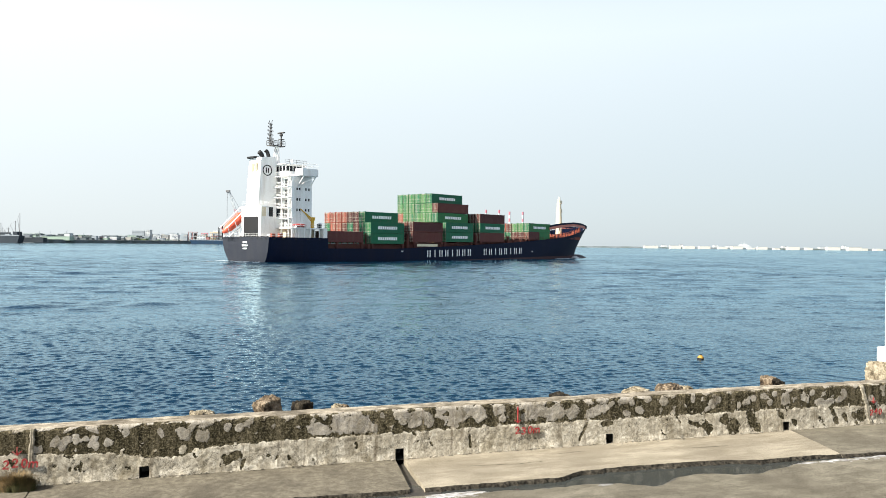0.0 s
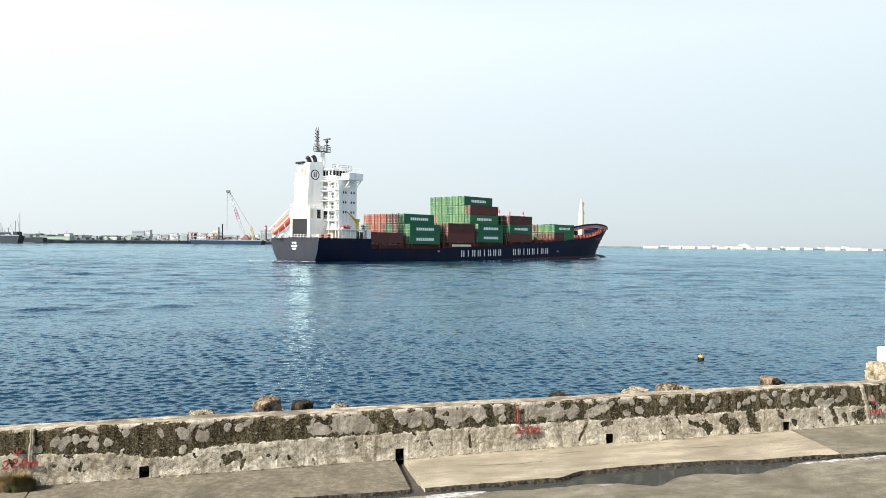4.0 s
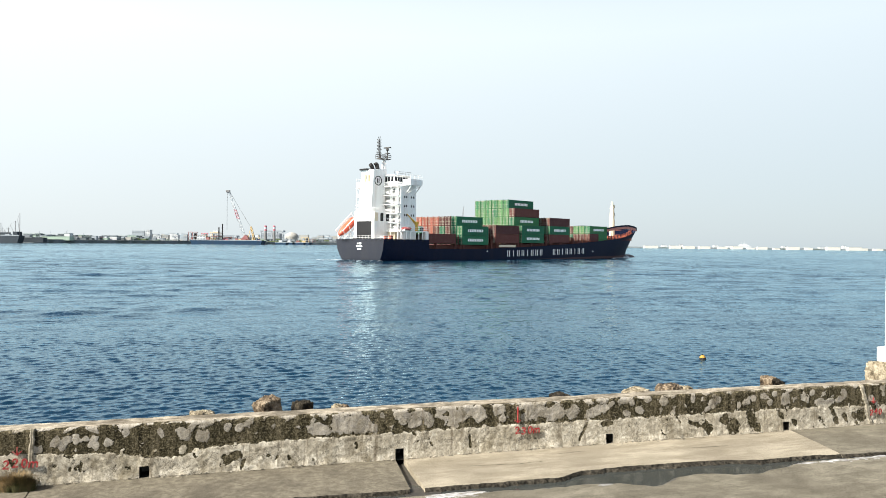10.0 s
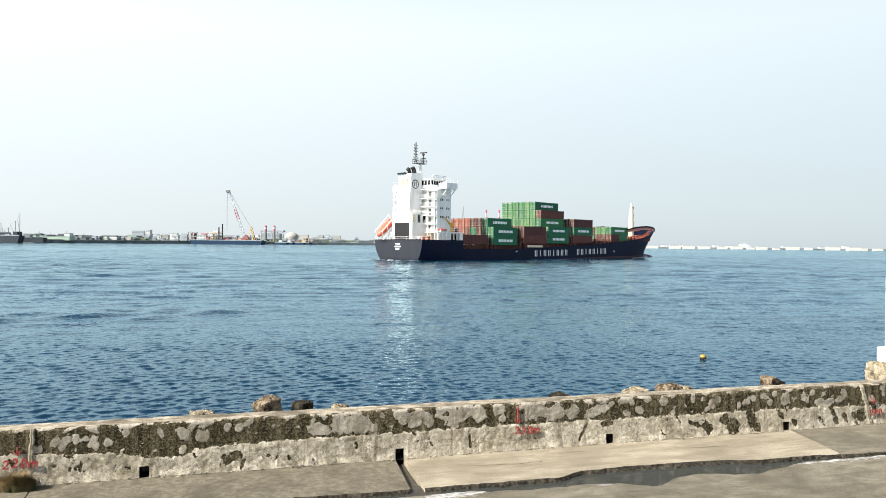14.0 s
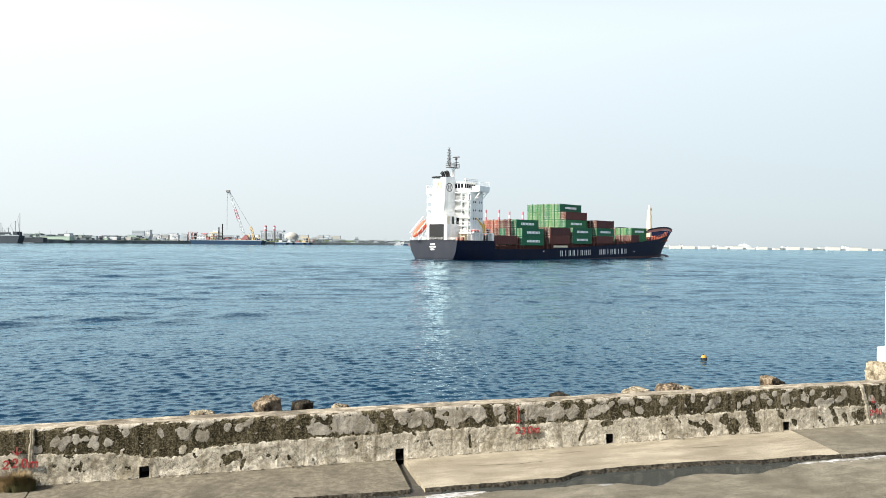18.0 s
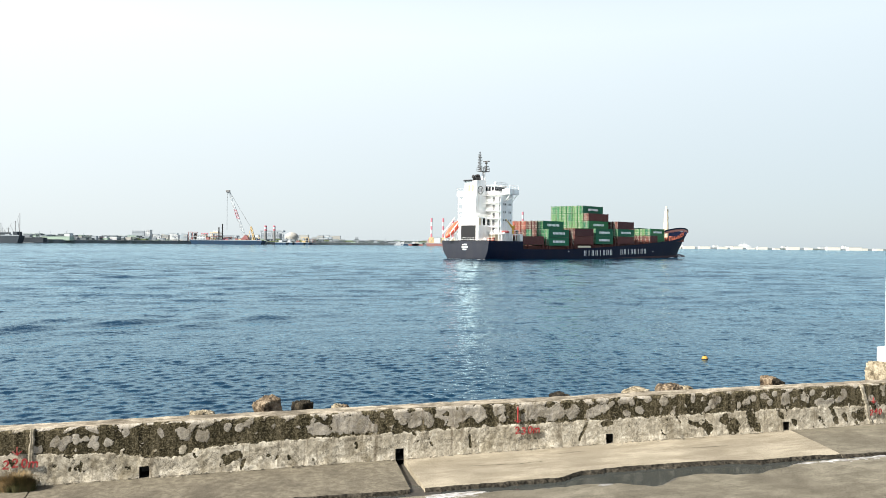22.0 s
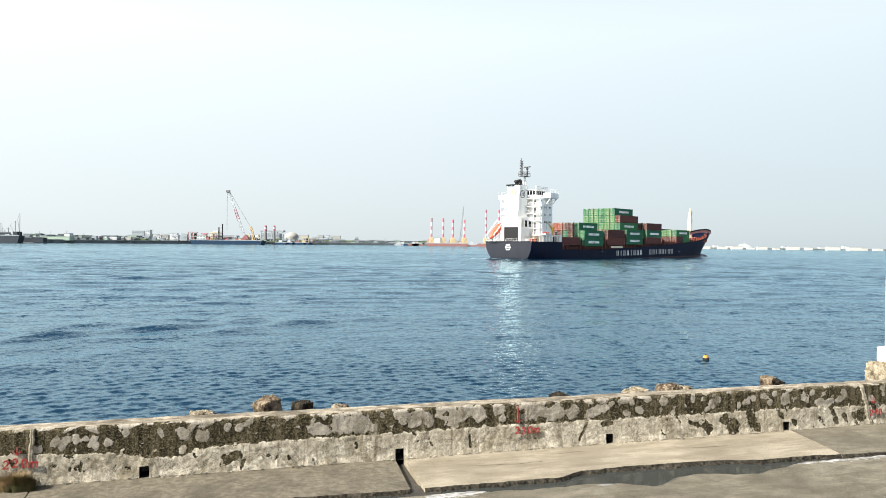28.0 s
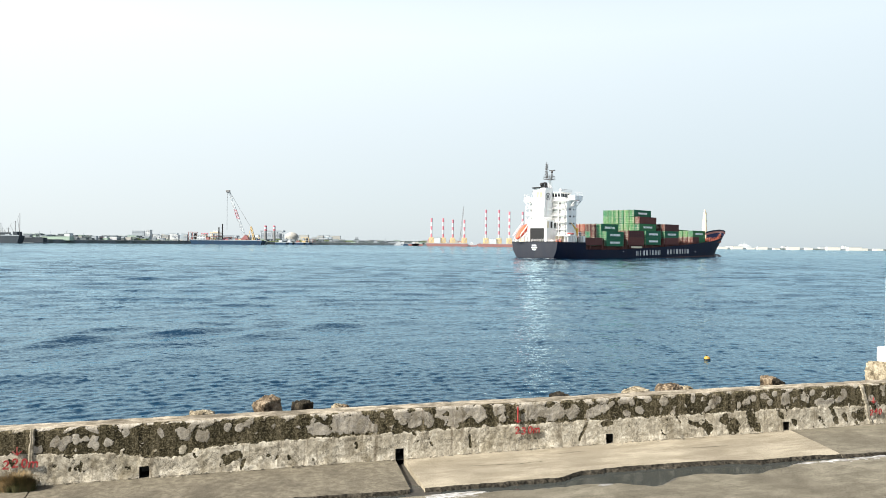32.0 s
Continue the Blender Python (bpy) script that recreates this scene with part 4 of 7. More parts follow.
boulder(-1.95, 1.15, 0.94, 0.12, 0.14, M["rock_pale"], "small pale broken stone beside the sea wall", 12, 0.5, 0.45, 20)
boulder(-1.80, 1.20, 0.90, 0.09, 0.12, M["rock"], "small tan broken stone beside the sea wall", 14, 0.5, 0.45, 50)
boulder(-4.66, 1.10, 0.93, 0.26, 0.22, M["rock_pale"], "low pale boulder beside the sea wall", 15, 0.7, 0.45, 10, 4)
boulder(3.20, 1.15, 0.925, 0.27, 0.25, M["rock_dark"], "low dark boulder beside the sea wall", 19, 0.4, 0.45)
boulder(5.20, 1.20, 0.935, 0.32, 0.28, M["rock_pale"], "pale rounded boulder beside the sea wall", 23, 0.6, 0.45, 20, -8)
boulder(6.15, 1.30, 0.99, 0.36, 0.33, M["rock"], "brown cracked boulder beside the sea wall", 29, 0.45, 0.40, 30, 8)
boulder(6.52, 1.20, 0.93, 0.15, 0.18, M["rock_pale"], "pale wedge of stone beside the sea wall", 33, 0.7, 0.40, 30, 20)
boulder(8.98, 1.20, 1.06, 0.15, 0.17, M["rock"], "squared tan stone block beside the sea wall", 31, 0.97, 0.20, 22)
boulder(9.40, 1.45, 0.95, 0.22, 0.22, M["rock_dark"], "low dark boulder beside the sea wall", 37, 0.5, 0.40, 10, 8)
boulder(12.86, 1.50, 1.27, 0.17, 0.40, M["rock_pale"], "pale yellow boulder at the foot of a white post", 41, 0.8, 0.1)

# white post at the quay's edge
post = thing("marker_post", "white-painted concrete marker post on a stepped base", "post", at=WALL @ Matrix.Translation((13.50, 1.5, 0)))
bm = bmesh.new()
box(bm, -0.33, 0.4, -0.4, 0.4, 0.9, 1.58, 0.02)
part("post_base", bm, M["white"], post)
bm = bmesh.new()
box(bm, -0.27, 0.24, -0.2, 0.2, 1.58, 3.6, 0.015)
part("post_shaft", bm, M["white"], post)
bm = bmesh.new()
box(bm, -0.24, 0.5, -0.5, 0.5, -0.5, 0.9, 0.03)
part("post_foot", bm, M["white"], post)

M["red_paint"] = paint("red_mark_paint", (0.27, 0.030, 0.032), 0.85, (0.28, 0.19, 0.15), 0.8, 14.0, streak=0, spec=0.1)


def wall_text(text, s, z, size, slant=0.0):
    """A painted distance mark, one part a character."""
    t = thing("distance_mark", "red hand-painted distance mark on the sea wall", "wall marking", "distance marks",
              at=WALL @ Matrix.Translation((s, -0.046, z)) @ pose(0, 0, 0, 90, 0, 0))
    step = size * 0.66
    chars = [(i, c) for i, c in enumerate(text) if c != " "]
    for i, c in chars:
        cu = bpy.data.curves.new("digit", "FONT")
        cu.body, cu.size, cu.align_x, cu.align_y, cu.extrude = c, size, "CENTER", "CENTER", 0.004
        cu.shear, cu.offset = slant, 0.005
        tmp = bpy.data.objects.new("digit", cu)
        me = bpy.data.meshes.new_from_object(tmp)
        bpy.data.objects.remove(tmp)
        me.materials.clear()
        me.materials.append(M["red_paint"])
        share("digit", me, t, Matrix.Translation(((i - (len(text) - 1) / 2) * step, 0.012 * math.sin(i * 2.3 + s), 0)) @ pose(0, 0, 0, 0, 0, 5 * math.sin(i * 1.7 + s)))
    return t


wall_text("220m", -7.62, 0.41, 0.215, 0.1)
wall_text("230m", 1.86, 0.41, 0.215, 0.1)
wall_text("240 m", 11.22, 0.30, 0.20, 0.1)


def wall_arrow(s, z0, z1, w):
    bm = bmesh.new()
    for p, q in (((s, z1), (s, z0)), ((s - w, z0 + w), (s, z0)), ((s + w, z0 + w), (s, z0))):
        d = Vector((q[0] - p[0], q[1] - p[1]))
        t = Vector((-d.y, d.x)).normalized() * 0.009
        prism(bm, [(p[0] - t.x, p[1] - t.y), (p[0] + t.x, p[1] + t.y), (q[0] + t.x, q[1] + t.y), (q[0] - t.x, q[1] - t.y)], "y", -0.050, -0.024)
    solid("arrow_mark", bm, M["red_paint"], "red painted arrow pointing down on the sea wall", "wall marking", "distance marks", at=WALL)


wall_arrow(-7.66, 0.56, 0.70, 0.075)
wall_arrow(1.66, 0.58, 0.92, 0.06)
wall_arrow(11.02, 0.52, 0.66, 0.06)

# strips of mortar run down the block joints
M["seam"] = concrete("joint_mortar", (0.20, 0.175, 0.13), (0.40, 0.36, 0.285), (0.09, 0.08, 0.058), scale=3.0, stain=0.6)


def seam(line, w, seed):
    """A ragged raised strip down the wall along (s, z) points from the crest to the foot."""
    bm = bmesh.new()
    table = sorted((z, s) for s, z in line)
    rows = []
    for i in range(61):
        z = 0.99 * (1 - i / 60) + 0.005
        s = lerp_table(z, table)
        a = w * (0.5 + 0.30 * noise.noise((z * 7, seed, 0)) + 0.2 * noise.noise((z * 23, seed, 0)))
        b = w * (0.5 + 0.30 * noise.noise((z * 7, seed, 5)) + 0.2 * noise.noise((z * 23, seed, 5)))
        out = 0.022 + 0.005 * noise.noise((z * 12, seed, 9)) + (0.02 if z < 0.1 else 0)
        if z > 0.94:
            out -= (z - 0.94) * 0.5
        rows.append([bm.verts.new(p) for p in ((s - a, 0.03, z), (s - a * 0.9, -out, z), (s - a * 0.3, -out - 0.008, z), (s, -out + 0.002, z), (s + b * 0.3, -out - 0.008, z), (s + b * 0.9, -out, z), (s + b, 0.03, z))])
    for p, q in zip(rows, rows[1:]):
        for k in range(6):
            bm.faces.new((p[k], q[k], q[k + 1], p[k + 1]))
    bmesh.ops.recalc_face_normals(bm, faces=bm.faces)
    part("joint_seam", bm, M["seam"], wall, "pale ragged mortar strip down a block joint", smooth=True)


seam([(-7.43, 1.0), (-7.45, 0.5), (-7.47, 0.0)], 0.08, 3)
seam([(10.66, 1.0), (10.84, 0.5), (10.96, 0.0)], 0.13, 8)


def grass_tuft(s, n, count, r, h, m, seed, label):
    bm = bmesh.new()
    rng = random.Random(seed)
    for _ in range(count):
        a, d = rng.uniform(0, 6.28), r * rng.random() ** 0.7
        x, y = d * math.cos(a) * 1.3, d * math.sin(a) * 0.5
        hh = h * rng.uniform(0.45, 1.1) * (1 - 0.4 * d / r)
        lean = Vector((math.cos(a) * rng.uniform(0.1, 0.6), math.sin(a) * 0.3 - 0.1, 0)) * hh
        w = 0.004
        t = Vector((math.cos(a + 1.57), math.sin(a + 1.57), 0)) * w
        p0, p1, p2 = Vector((x, y, 0)), Vector((x, y, hh * 0.6)) + lean * 0.35, Vector((x, y, hh * 0.85)) + lean
        v = [bm.verts.new(p) for p in (p0 - t, p0 + t, p1 + t, p1 - t, p2)]
        bm.faces.new(v[:4])
        bm.faces.new((v[3], v[2], v[4]))
    solid("grass_tuft", bm, m, label, "grass", kind="stuff", at=WALL @ Matrix.Translation((s, n, -0.01)))


M["straw"] = paint("dry_grass", (0.24, 0.165, 0.075), 0.8, (0.09, 0.07, 0.025), 1.0, 6.0, vary=0.5)
M["sedge"] = paint("dark_grass", (0.055, 0.055, 0.018), 0.8, (0.13, 0.09, 0.04), 0.8, 9.0, vary=0.5)
grass_tuft(-7.66, -0.16, 1100, 0.24, 0.44, M["straw"], 5, "dry straw-coloured grass tuft at the foot of the wall")
grass_tuft(-7.56, -0.22, 900, 0.21, 0.36, M["sedge"], 9, "dark green-brown grass growing in the dry tuft")

# buoy
M["buoy"] = paint("buoy_yellow", (0.34, 0.19, 0.03), 0.6, (0.12, 0.08, 0.03), 0.6, 6.0)
buoy = thing("buoy", "small yellow mooring buoy afloat in the harbour", "buoy", at=pose(11.0, 31.15, SEA))
bm = bmesh.new()
ball(bm, (0, 0, 0.07), (0.13, 0.13, 0.12))
part("float", bm, M["buoy"], buoy, smooth=True)
bm = bmesh.new()
rod(bm, (0, 0, 0.16), (0, 0, 0.23), 0.03)
part("lug", bm, M["black"], buoy)
bm = bmesh.new()
ring(bm, Matrix.Translation((0, 0, -0.02)), 0.137, 0.11, 0.09, 20)
part("band", bm, M["black"], buoy)

# ---------------------------------------------------------------- the container ship: x forward from the transom, y to port, z from the waterline
SHIP_ROWS = [(0, -48.19, 178.22, 47.03), (4, -38.33, 188.71, 46.78), (8, -28.39, 199.27, 46.53), (12, -18.38, 209.89, 46.27), (16, -8.30, 220.57, 46.02),
             (20, 1.86, 231.33, 45.76), (24, 12.08, 242.14, 45.51), (28, 22.38, 253.03, 45.25), (32, 32.75, 263.97, 45.00)]
SHIP_PATH = [(t, pose(x, y, SEA, 0, 0, a)) for t, x, y, a in SHIP_ROWS]
MOVING = []                      # things that ride on the ship, with their pose on it

ship = thing("container_ship", "dark blue container feeder ship with white deckhouse, laden and under way", "ship")
BEAM = 10.6
SHEER = [(0, 6.0), (16.7, 6.0), (17.3, 3.4), (40, 3.4), (63, 4.2), (90, 5.4), (109, 6.6), (119, 7.4), (125, 8.0), (130, 8.7), (136, 9.7), (140, 10.6), (146, 11.4), (152.6, 11.8)]
RED_LINE = [(0, -0.6), (40, -0.3), (76, 0.3), (106, 0.85), (153, 1.2)]


def half_beam(x, z):
    b0 = lerp_table(z, [(-3, 4.5), (0, 8.0), (1.2, 8.9), (3, 9.8), (6, 10.3), (14, 10.3)])
    b = BEAM if x > 26 else BEAM - (BEAM - b0) * (1 - x / 26) ** 2.2
    xs = lerp_table(z, [(-3, 96), (0, 100), (6, 112), (12, 120)])
    xe = lerp_table(z, [(-3, 144), (0, 145), (3, 146), (7, 148.6), (12, 152.7), (14, 153.6)])
    if x > xs:
        f = min(1.0, (x - xs) / (xe - xs))
        b *= max(0.0, 1 - f ** lerp_table(z, [(0, 1.9), (12, 2.6)])) ** 0.9
    return b


def stern_x(z):
    return lerp_table(z, [(-3, 2.0), (0, 0.45), (3, 0.1), (6, 0.0), (14, 0)])


def hull_strip(level_lo, level_hi, rows, material, name, label):
    """Both sides of the hull between two heights given as functions of x."""
    bm = bmesh.new()
    xs = [0, 0.7, 2, 4, 7, 10, 13, 16.7, 17.3, 20, 24, 30, 40, 52, 63, 76, 90, 98, 104, 109, 114, 119, 123, 127, 130, 133, 136, 138, 140, 142, 144, 145.5, 147, 148.5, 150, 151.3, 152.4]
    for sgn in (-1, 1):
        grid = []
        for x in xs:
            row = []
            for k in range(rows + 1):
                z = level_lo(x) + (level_hi(x) - level_lo(x)) * k / rows
                xe = lerp_table(z, [(-3, 144), (0, 145), (3, 146), (7, 148.6), (12, 152.7), (14, 153.6)])
                xx = min(max(x, stern_x(z)) if x < 3 else x, xe)
                row.append(bm.verts.new((xx, sgn * half_beam(xx, z), z)))
            grid.append(row)
        for i in range(len(xs) - 1):
            for k in range(rows):
                q = (grid[i][k], grid[i + 1][k], grid[i + 1][k + 1], grid[i][k + 1])
                bm.faces.new(q if sgn < 0 else q[::-1])
    bmesh.ops.remove_doubles(bm, verts=bm.verts, dist=0.002)
    bmesh.ops.dissolve_degenerate(bm, dist=0.001, edges=bm.edges)
    return part(name, bm, material, ship, label, smooth=True)


def sheer(x):
    return lerp_table(x, SHEER)


hull = hull_strip(lambda x: lerp_table(x, RED_LINE), sheer, 10, M["hull"], "hull", "dark navy painted steel hull side")
hull_strip(lambda x: -3.0, lambda x: lerp_table(x, RED_LINE), 4, M["boot"], "boot_top", "dull red underwater paint band")

# transom with its rounded foot
bm = bmesh.new()
edge = [(-half_beam(0, z), z) for z in (6.0, 4.5, 3.0, 1.8, 0.9, 0.0, -1.0, -2.5)]
edge = edge + [(-y, z) for y, z in reversed(edge)]
half = len(edge) // 2
rows = [[bm.verts.new((stern_x(z) - 0.02, y * k, z)) for k in (1, 0.5, 0, -0.5, -1)] for y, z in edge[:half]]
for lo, hi in zip(rows, rows[1:]):
    for k in range(4):
        bm.faces.new((lo[k], lo[k + 1], hi[k + 1], hi[k]))
bmesh.ops.recalc_face_normals(bm, faces=bm.faces)
transom = part("transom", bm, M["transom"], hull, "flat transom stern, hull paint lightened as if sunlit", smooth=True)
bm = bmesh.new()
for w, y0, z, h in ((0.4, 0.85, 4.75, 0.42), (1.0, 0.1, 4.75, 0.42), (2.5, 1.2, 3.95, 0.38), (1.6, 0.8, 3.2, 0.32)):
    box(bm, -0.06, 0.0, y0 - w, y0, z - h / 2, z + h / 2)
part("stern_lettering", bm, M["letters"], transom, "white lettering bars on the transom")

# bulb at the forefoot
M["bulb"] = paint("bulb_paint", (0.030, 0.014, 0.018), 0.5, (0.05, 0.03, 0.03), 0.3, 0.8)
bm = bmesh.new()
ball(bm, (146.5, 0, -0.55), (7.2, 1.9, 1.95))
part("bulbous_bow", bm, M["bulb"], hull, "dull red bulb breaking the surface", smooth=True)

# decks
bm = bmesh.new()
for x0, x1, z in ((0.1, 16.9, 5.0), (17.2, 52, 3.2), (52, 90, 3.6), (90, 112, 4.4), (112, 138, 7.0)):
    k = 6
    pts = [(x0 + (x1 - x0) * i / k, -half_beam(x0 + (x1 - x0) * i / k, z) + 0.05) for i in range(k + 1)]
    prism(bm, pts + [(x, -y) for x, y in reversed(pts)], "z", z - 0.2, z)
part("deck", bm, M["deck_red"], ship, "red-oxide steel deck")
bm = bmesh.new()
box(bm, 16.85, 17.15, -10.5, 10.5, 3.2, 6.0)
part("poop_bulkhead", bm, M["hull"], ship)
bm = bmesh.new()
prism(bm, [(112.0, -9.6), (112.3, -9.6), (112.3, 9.6), (112.0, 9.6)], "z", 4.2, 8.2)
part("forecastle_bulkhead", bm, M["deck_red"], ship)

# lettering along the hull side: plain upright white bars, one or two to a letter
def letter_bars(x, z, count):
    bm = bmesh.new()
    for dx in ((0.0,) if count == 1 else (-0.48, 0.48)):
        box(bm, x + dx - 0.16, x + dx + 0.16, -BEAM - 0.05, -BEAM + 0.05, z - 1.0, z + 1.0)
    part("letter_bar", bm, M["letters"], hull, "large white lettering bars on the hull")


for i, k in enumerate((2, 1, 2, 2, 1, 2, 2, 2)):
    letter_bars(53.4 + i * 2.52, 2.0 + i * 0.045, k)
for i, k in enumerate((2, 2, 1, 2, 2, 1, 2, 2)):
    letter_bars(78.6 + i * 2.58, 2.50 + i * 0.05, k)
bm = bmesh.new()
box(bm, 48.6, 56.9, -BEAM - 0.12, -BEAM + 0.02, 4.05, 4.75, 0.02)
part("gangway", bm, M["cream"], ship, "pale stowed gangway along the rail")
for x in (42.5, 103.0):
    bm = bmesh.new()
    box(bm, x, x + 0.7, -BEAM - 0.04, -BEAM + 0.05, 2.6, 2.85)
    part("draught_mark", bm, M["letters"], hull)

# hatch coamings, pillars and lashing bridges
for x0, x1, z0, z1 in ((19, 45, 3.2, 4.55), (46.5, 75, 3.5, 5.25), (76, 90, 3.6, 5.65), (92, 115, 4.4, 6.45)):
    bm = bmesh.new()
    box(bm, x0, x1, -8.4, 8.4, z0, z1, 0.05)
    part("hatch_coaming", bm, M["deck_red"], ship, "red-oxide hatch coaming under the cargo")
pil = mesh_of("pillar", (lambda b: (box(b, -0.28, 0.28, -0.3, 0.3, 0, 1.0), b)[1])(bmesh.new()), M["deck_red"])
for x, z0, z1 in ((20.5, 3.2, 5.0), (28.8, 3.2, 5.0), (31.0, 3.2, 4.7), (32.4, 3.2, 4.7), (43.6, 3.2, 4.7), (45.6, 3.2, 6.5), (48.2, 3.4, 5.3), (59.3, 3.5, 5.3), (60.7, 3.5, 5.5), (66.4, 3.5, 5.5),
                  (72.8, 3.5, 5.5), (75.0, 3.5, 7.5), (77.3, 3.6, 5.7), (82.9, 3.6, 5.7), (88.7, 3.6, 5.7), (91.2, 3.6, 7.5), (94.0, 4.4, 6.5), (98.0, 4.4, 6.5), (102.6, 4.4, 6.5), (108.0, 4.4, 6.5), (113.9, 4.4, 6.5)):
    for y in (-9.85, 9.85):
        o = share("pillar", pil, ship, Matrix.Translation((x, y, z0)) @ Matrix.Diagonal((1, 1, z1 - z0, 1)))
for x in (30.6, 46.2, 75.3, 91.0, 101.4):
    bm = bmesh.new()
    zb = 3.2 if x < 50 else 3.6
    for y in np.arange(-9.4, 9.5, 2.5):
        box(bm, x - 0.12, x + 0.12, y - 0.12, y + 0.12, zb, zb + 4.3)
    box(bm, x - 0.3, x + 0.3, -9.8, 9.8, zb + 3.6, zb + 3.75)
    part("lashing_bridge", bm, M["deck_red"], ship, "red-oxide lashing bridge between the stacks")
# side rail along the main deck
for sgn in (-1, 1):
    bm = bmesh.new()
    xs = list(np.arange(18, 112, 2.0))
    for x in xs:
        rod(bm, (x, sgn * 10.4, sheer(x) - 0.3), (x, sgn * 10.4, sheer(x) + 0.75), 0.04, seg=4)
    for a, b in zip(xs, xs[1:]):
        for dz in (0.4, 0.75):
            rod(bm, (a, sgn * 10.4, sheer(a) + dz), (b, sgn * 10.4, sheer(b) + dz), 0.03, seg=4)
    part("deck_rail", bm, M["deck_red"], ship)


# ---- bow: bulwark band over an open mooring deck
def bulwark_z(x):
    return lerp_table(x, [(113, 11.6), (119, 12.5), (128, 13.2), (134, 13.1), (140, 12.7), (146, 12.3), (153, 11.9)])


def band(z_lo, z_hi, inset, material, name, label, x0=113.5):
    bm = bmesh.new()
    xs = [x for x in (113.5, 117, 121, 125, 129, 132, 135, 138, 141, 143.5, 146, 148, 150, 151.5, 152.6) if x >= x0]
    for sgn in (-1, 1):
        g = []
        for x in xs:
            g.append([bm.verts.new((x, sgn * max(0.0, half_beam(min(x, 152.65), 12.0) - inset), z)) for z in (z_lo(x), z_hi(x))])
        for a, b in zip(g, g[1:]):
            q = (a[0], b[0], b[1], a[1])
            bm.faces.new(q if (sgn < 0) == (inset < 0.1) else q[::-1])
    return part(name, bm, material, ship, label, smooth=True)


band(lambda x: max(sheer(x) - 0.05, bulwark_z(x) - 0.62) if x < 143 else sheer(x) - 0.05, bulwark_z, 0.0, M["hull"], "bow_bulwark", "dark navy bow bulwark")
band(lambda x: max(sheer(x) - 0.1, bulwark_z(x) - 1.55), lambda x: bulwark_z(x) - 0.5, 0.12, M["bulwark_in"], "bulwark_lining", "salmon-pink painted inner face of the bulwark")
for x in np.arange(115, 140, 2.4):
    for sgn in (-1, 1):
        bm = bmesh.new()
        b = half_beam(x, 11.0) - 0.2
        rod(bm, (x, sgn * (half_beam(x, 8.0) - 0.5), 7.2), (x, sgn * b, bulwark_z(x) - 0.4), 0.11, seg=5)
        part("bulwark_stay", bm, M["hull"], ship)
for x, y, h in ((116, -6, 2.0), (116, 4, 2.2), (120, -7, 1.7), (121, 0, 2.6), (124, -6.5, 1.8), (126, 3, 2.4), (128, -5.5, 2.0), (131, -4.5, 2.2), (130, 2, 2.6), (134, -3, 2.4), (136, 1, 2.0)):
    bm = bmesh.new()
    box(bm, x - 0.8, x + 0.8, y - 0.9, y + 0.9, 7.0, 7.0 + h, 0.15)
    rod(bm, (x, y - 1.4, 7.0 + h * 0.6), (x, y + 1.4, 7.0 + h * 0.6), 0.55, seg=10)
    part("mooring_winch", bm, M["orange_gear"], ship, "orange-painted mooring winch on the forecastle")
bm = bmesh.new()
for x in np.arange(115.0, 141.0, 1.3):
    b = half_beam(x, 9.0) - 0.5
    rod(bm, (x, -b, 7.0), (x, -b, sheer(x) + 1.3), 0.12, seg=5)
    box(bm, x - 0.3, x + 0.3, -b + 0.5, -b + 1.2, 7.0, sheer(x) + 0.5 + 0.7 * noise.noise((x * 2, 1, 1)))
for a, c in zip(np.arange(115.0, 139.0, 1.3), np.arange(116.3, 140.3, 1.3)):
    rod(bm, (a, -half_beam(a, 9.0) + 0.5, sheer(a) + 1.3), (c, -half_beam(c, 9.0) + 0.5, sheer(c) + 1.3), 0.09, seg=5)
part("forecastle_rail", bm, M["orange_gear"], ship, "orange rails and fairleads along the forecastle")

foremast = bmesh.new()
rod(foremast, (134.7, 0, 7.0), (134.7, 0, 15.5), 1.25, 1.1, 14)
rod(foremast, (134.7, 0, 15.5), (134.7, 0, 20.5), 1.0, 0.8, 12)
rod(foremast, (134.7, 0, 20.5), (134.7, 0, 23.0), 0.6, 0.4, 8)
box(foremast, 134.0, 135.7, -1.0, 1.0, 17.2, 17.35)
box(foremast, 134.2, 135.5, -0.8, 0.8, 20.4, 20.55)
fm = part("foremast", foremast, M["cream"], ship, "cream-painted foremast on the forecastle", smooth=False)
for z in (17.4, 20.6):
    bm = bmesh.new()
    box(bm, 135.1, 136.1, -0.5, 0.5, z - 0.06, z + 1.1, 0.08)
    part("mast_lamp", bm, M["cream"], fm)
    for y in (-0.7, 0.7):
        bm = bmesh.new()
        rod(bm, (135.4, y, z - 0.06), (135.4, y, z + 0.9), 0.05, seg=4)
        part("stanchion", bm, M["grey"], fm)


# ---- aft: deckhouse
def wins(bm, plane, at, rows):
    """Small dark window panes set 2 cm proud of a wall."""
    for u, z, w, h in rows:
        if plane == "y":
            box(bm, u - w / 2, u + w / 2, at - 0.03, at + 0.03, z - h / 2, z + h / 2, 0.02)
        else:
            box(bm, at - 0.03, at + 0.03, u - w / 2, u + w / 2, z - h / 2, z + h / 2, 0.02)


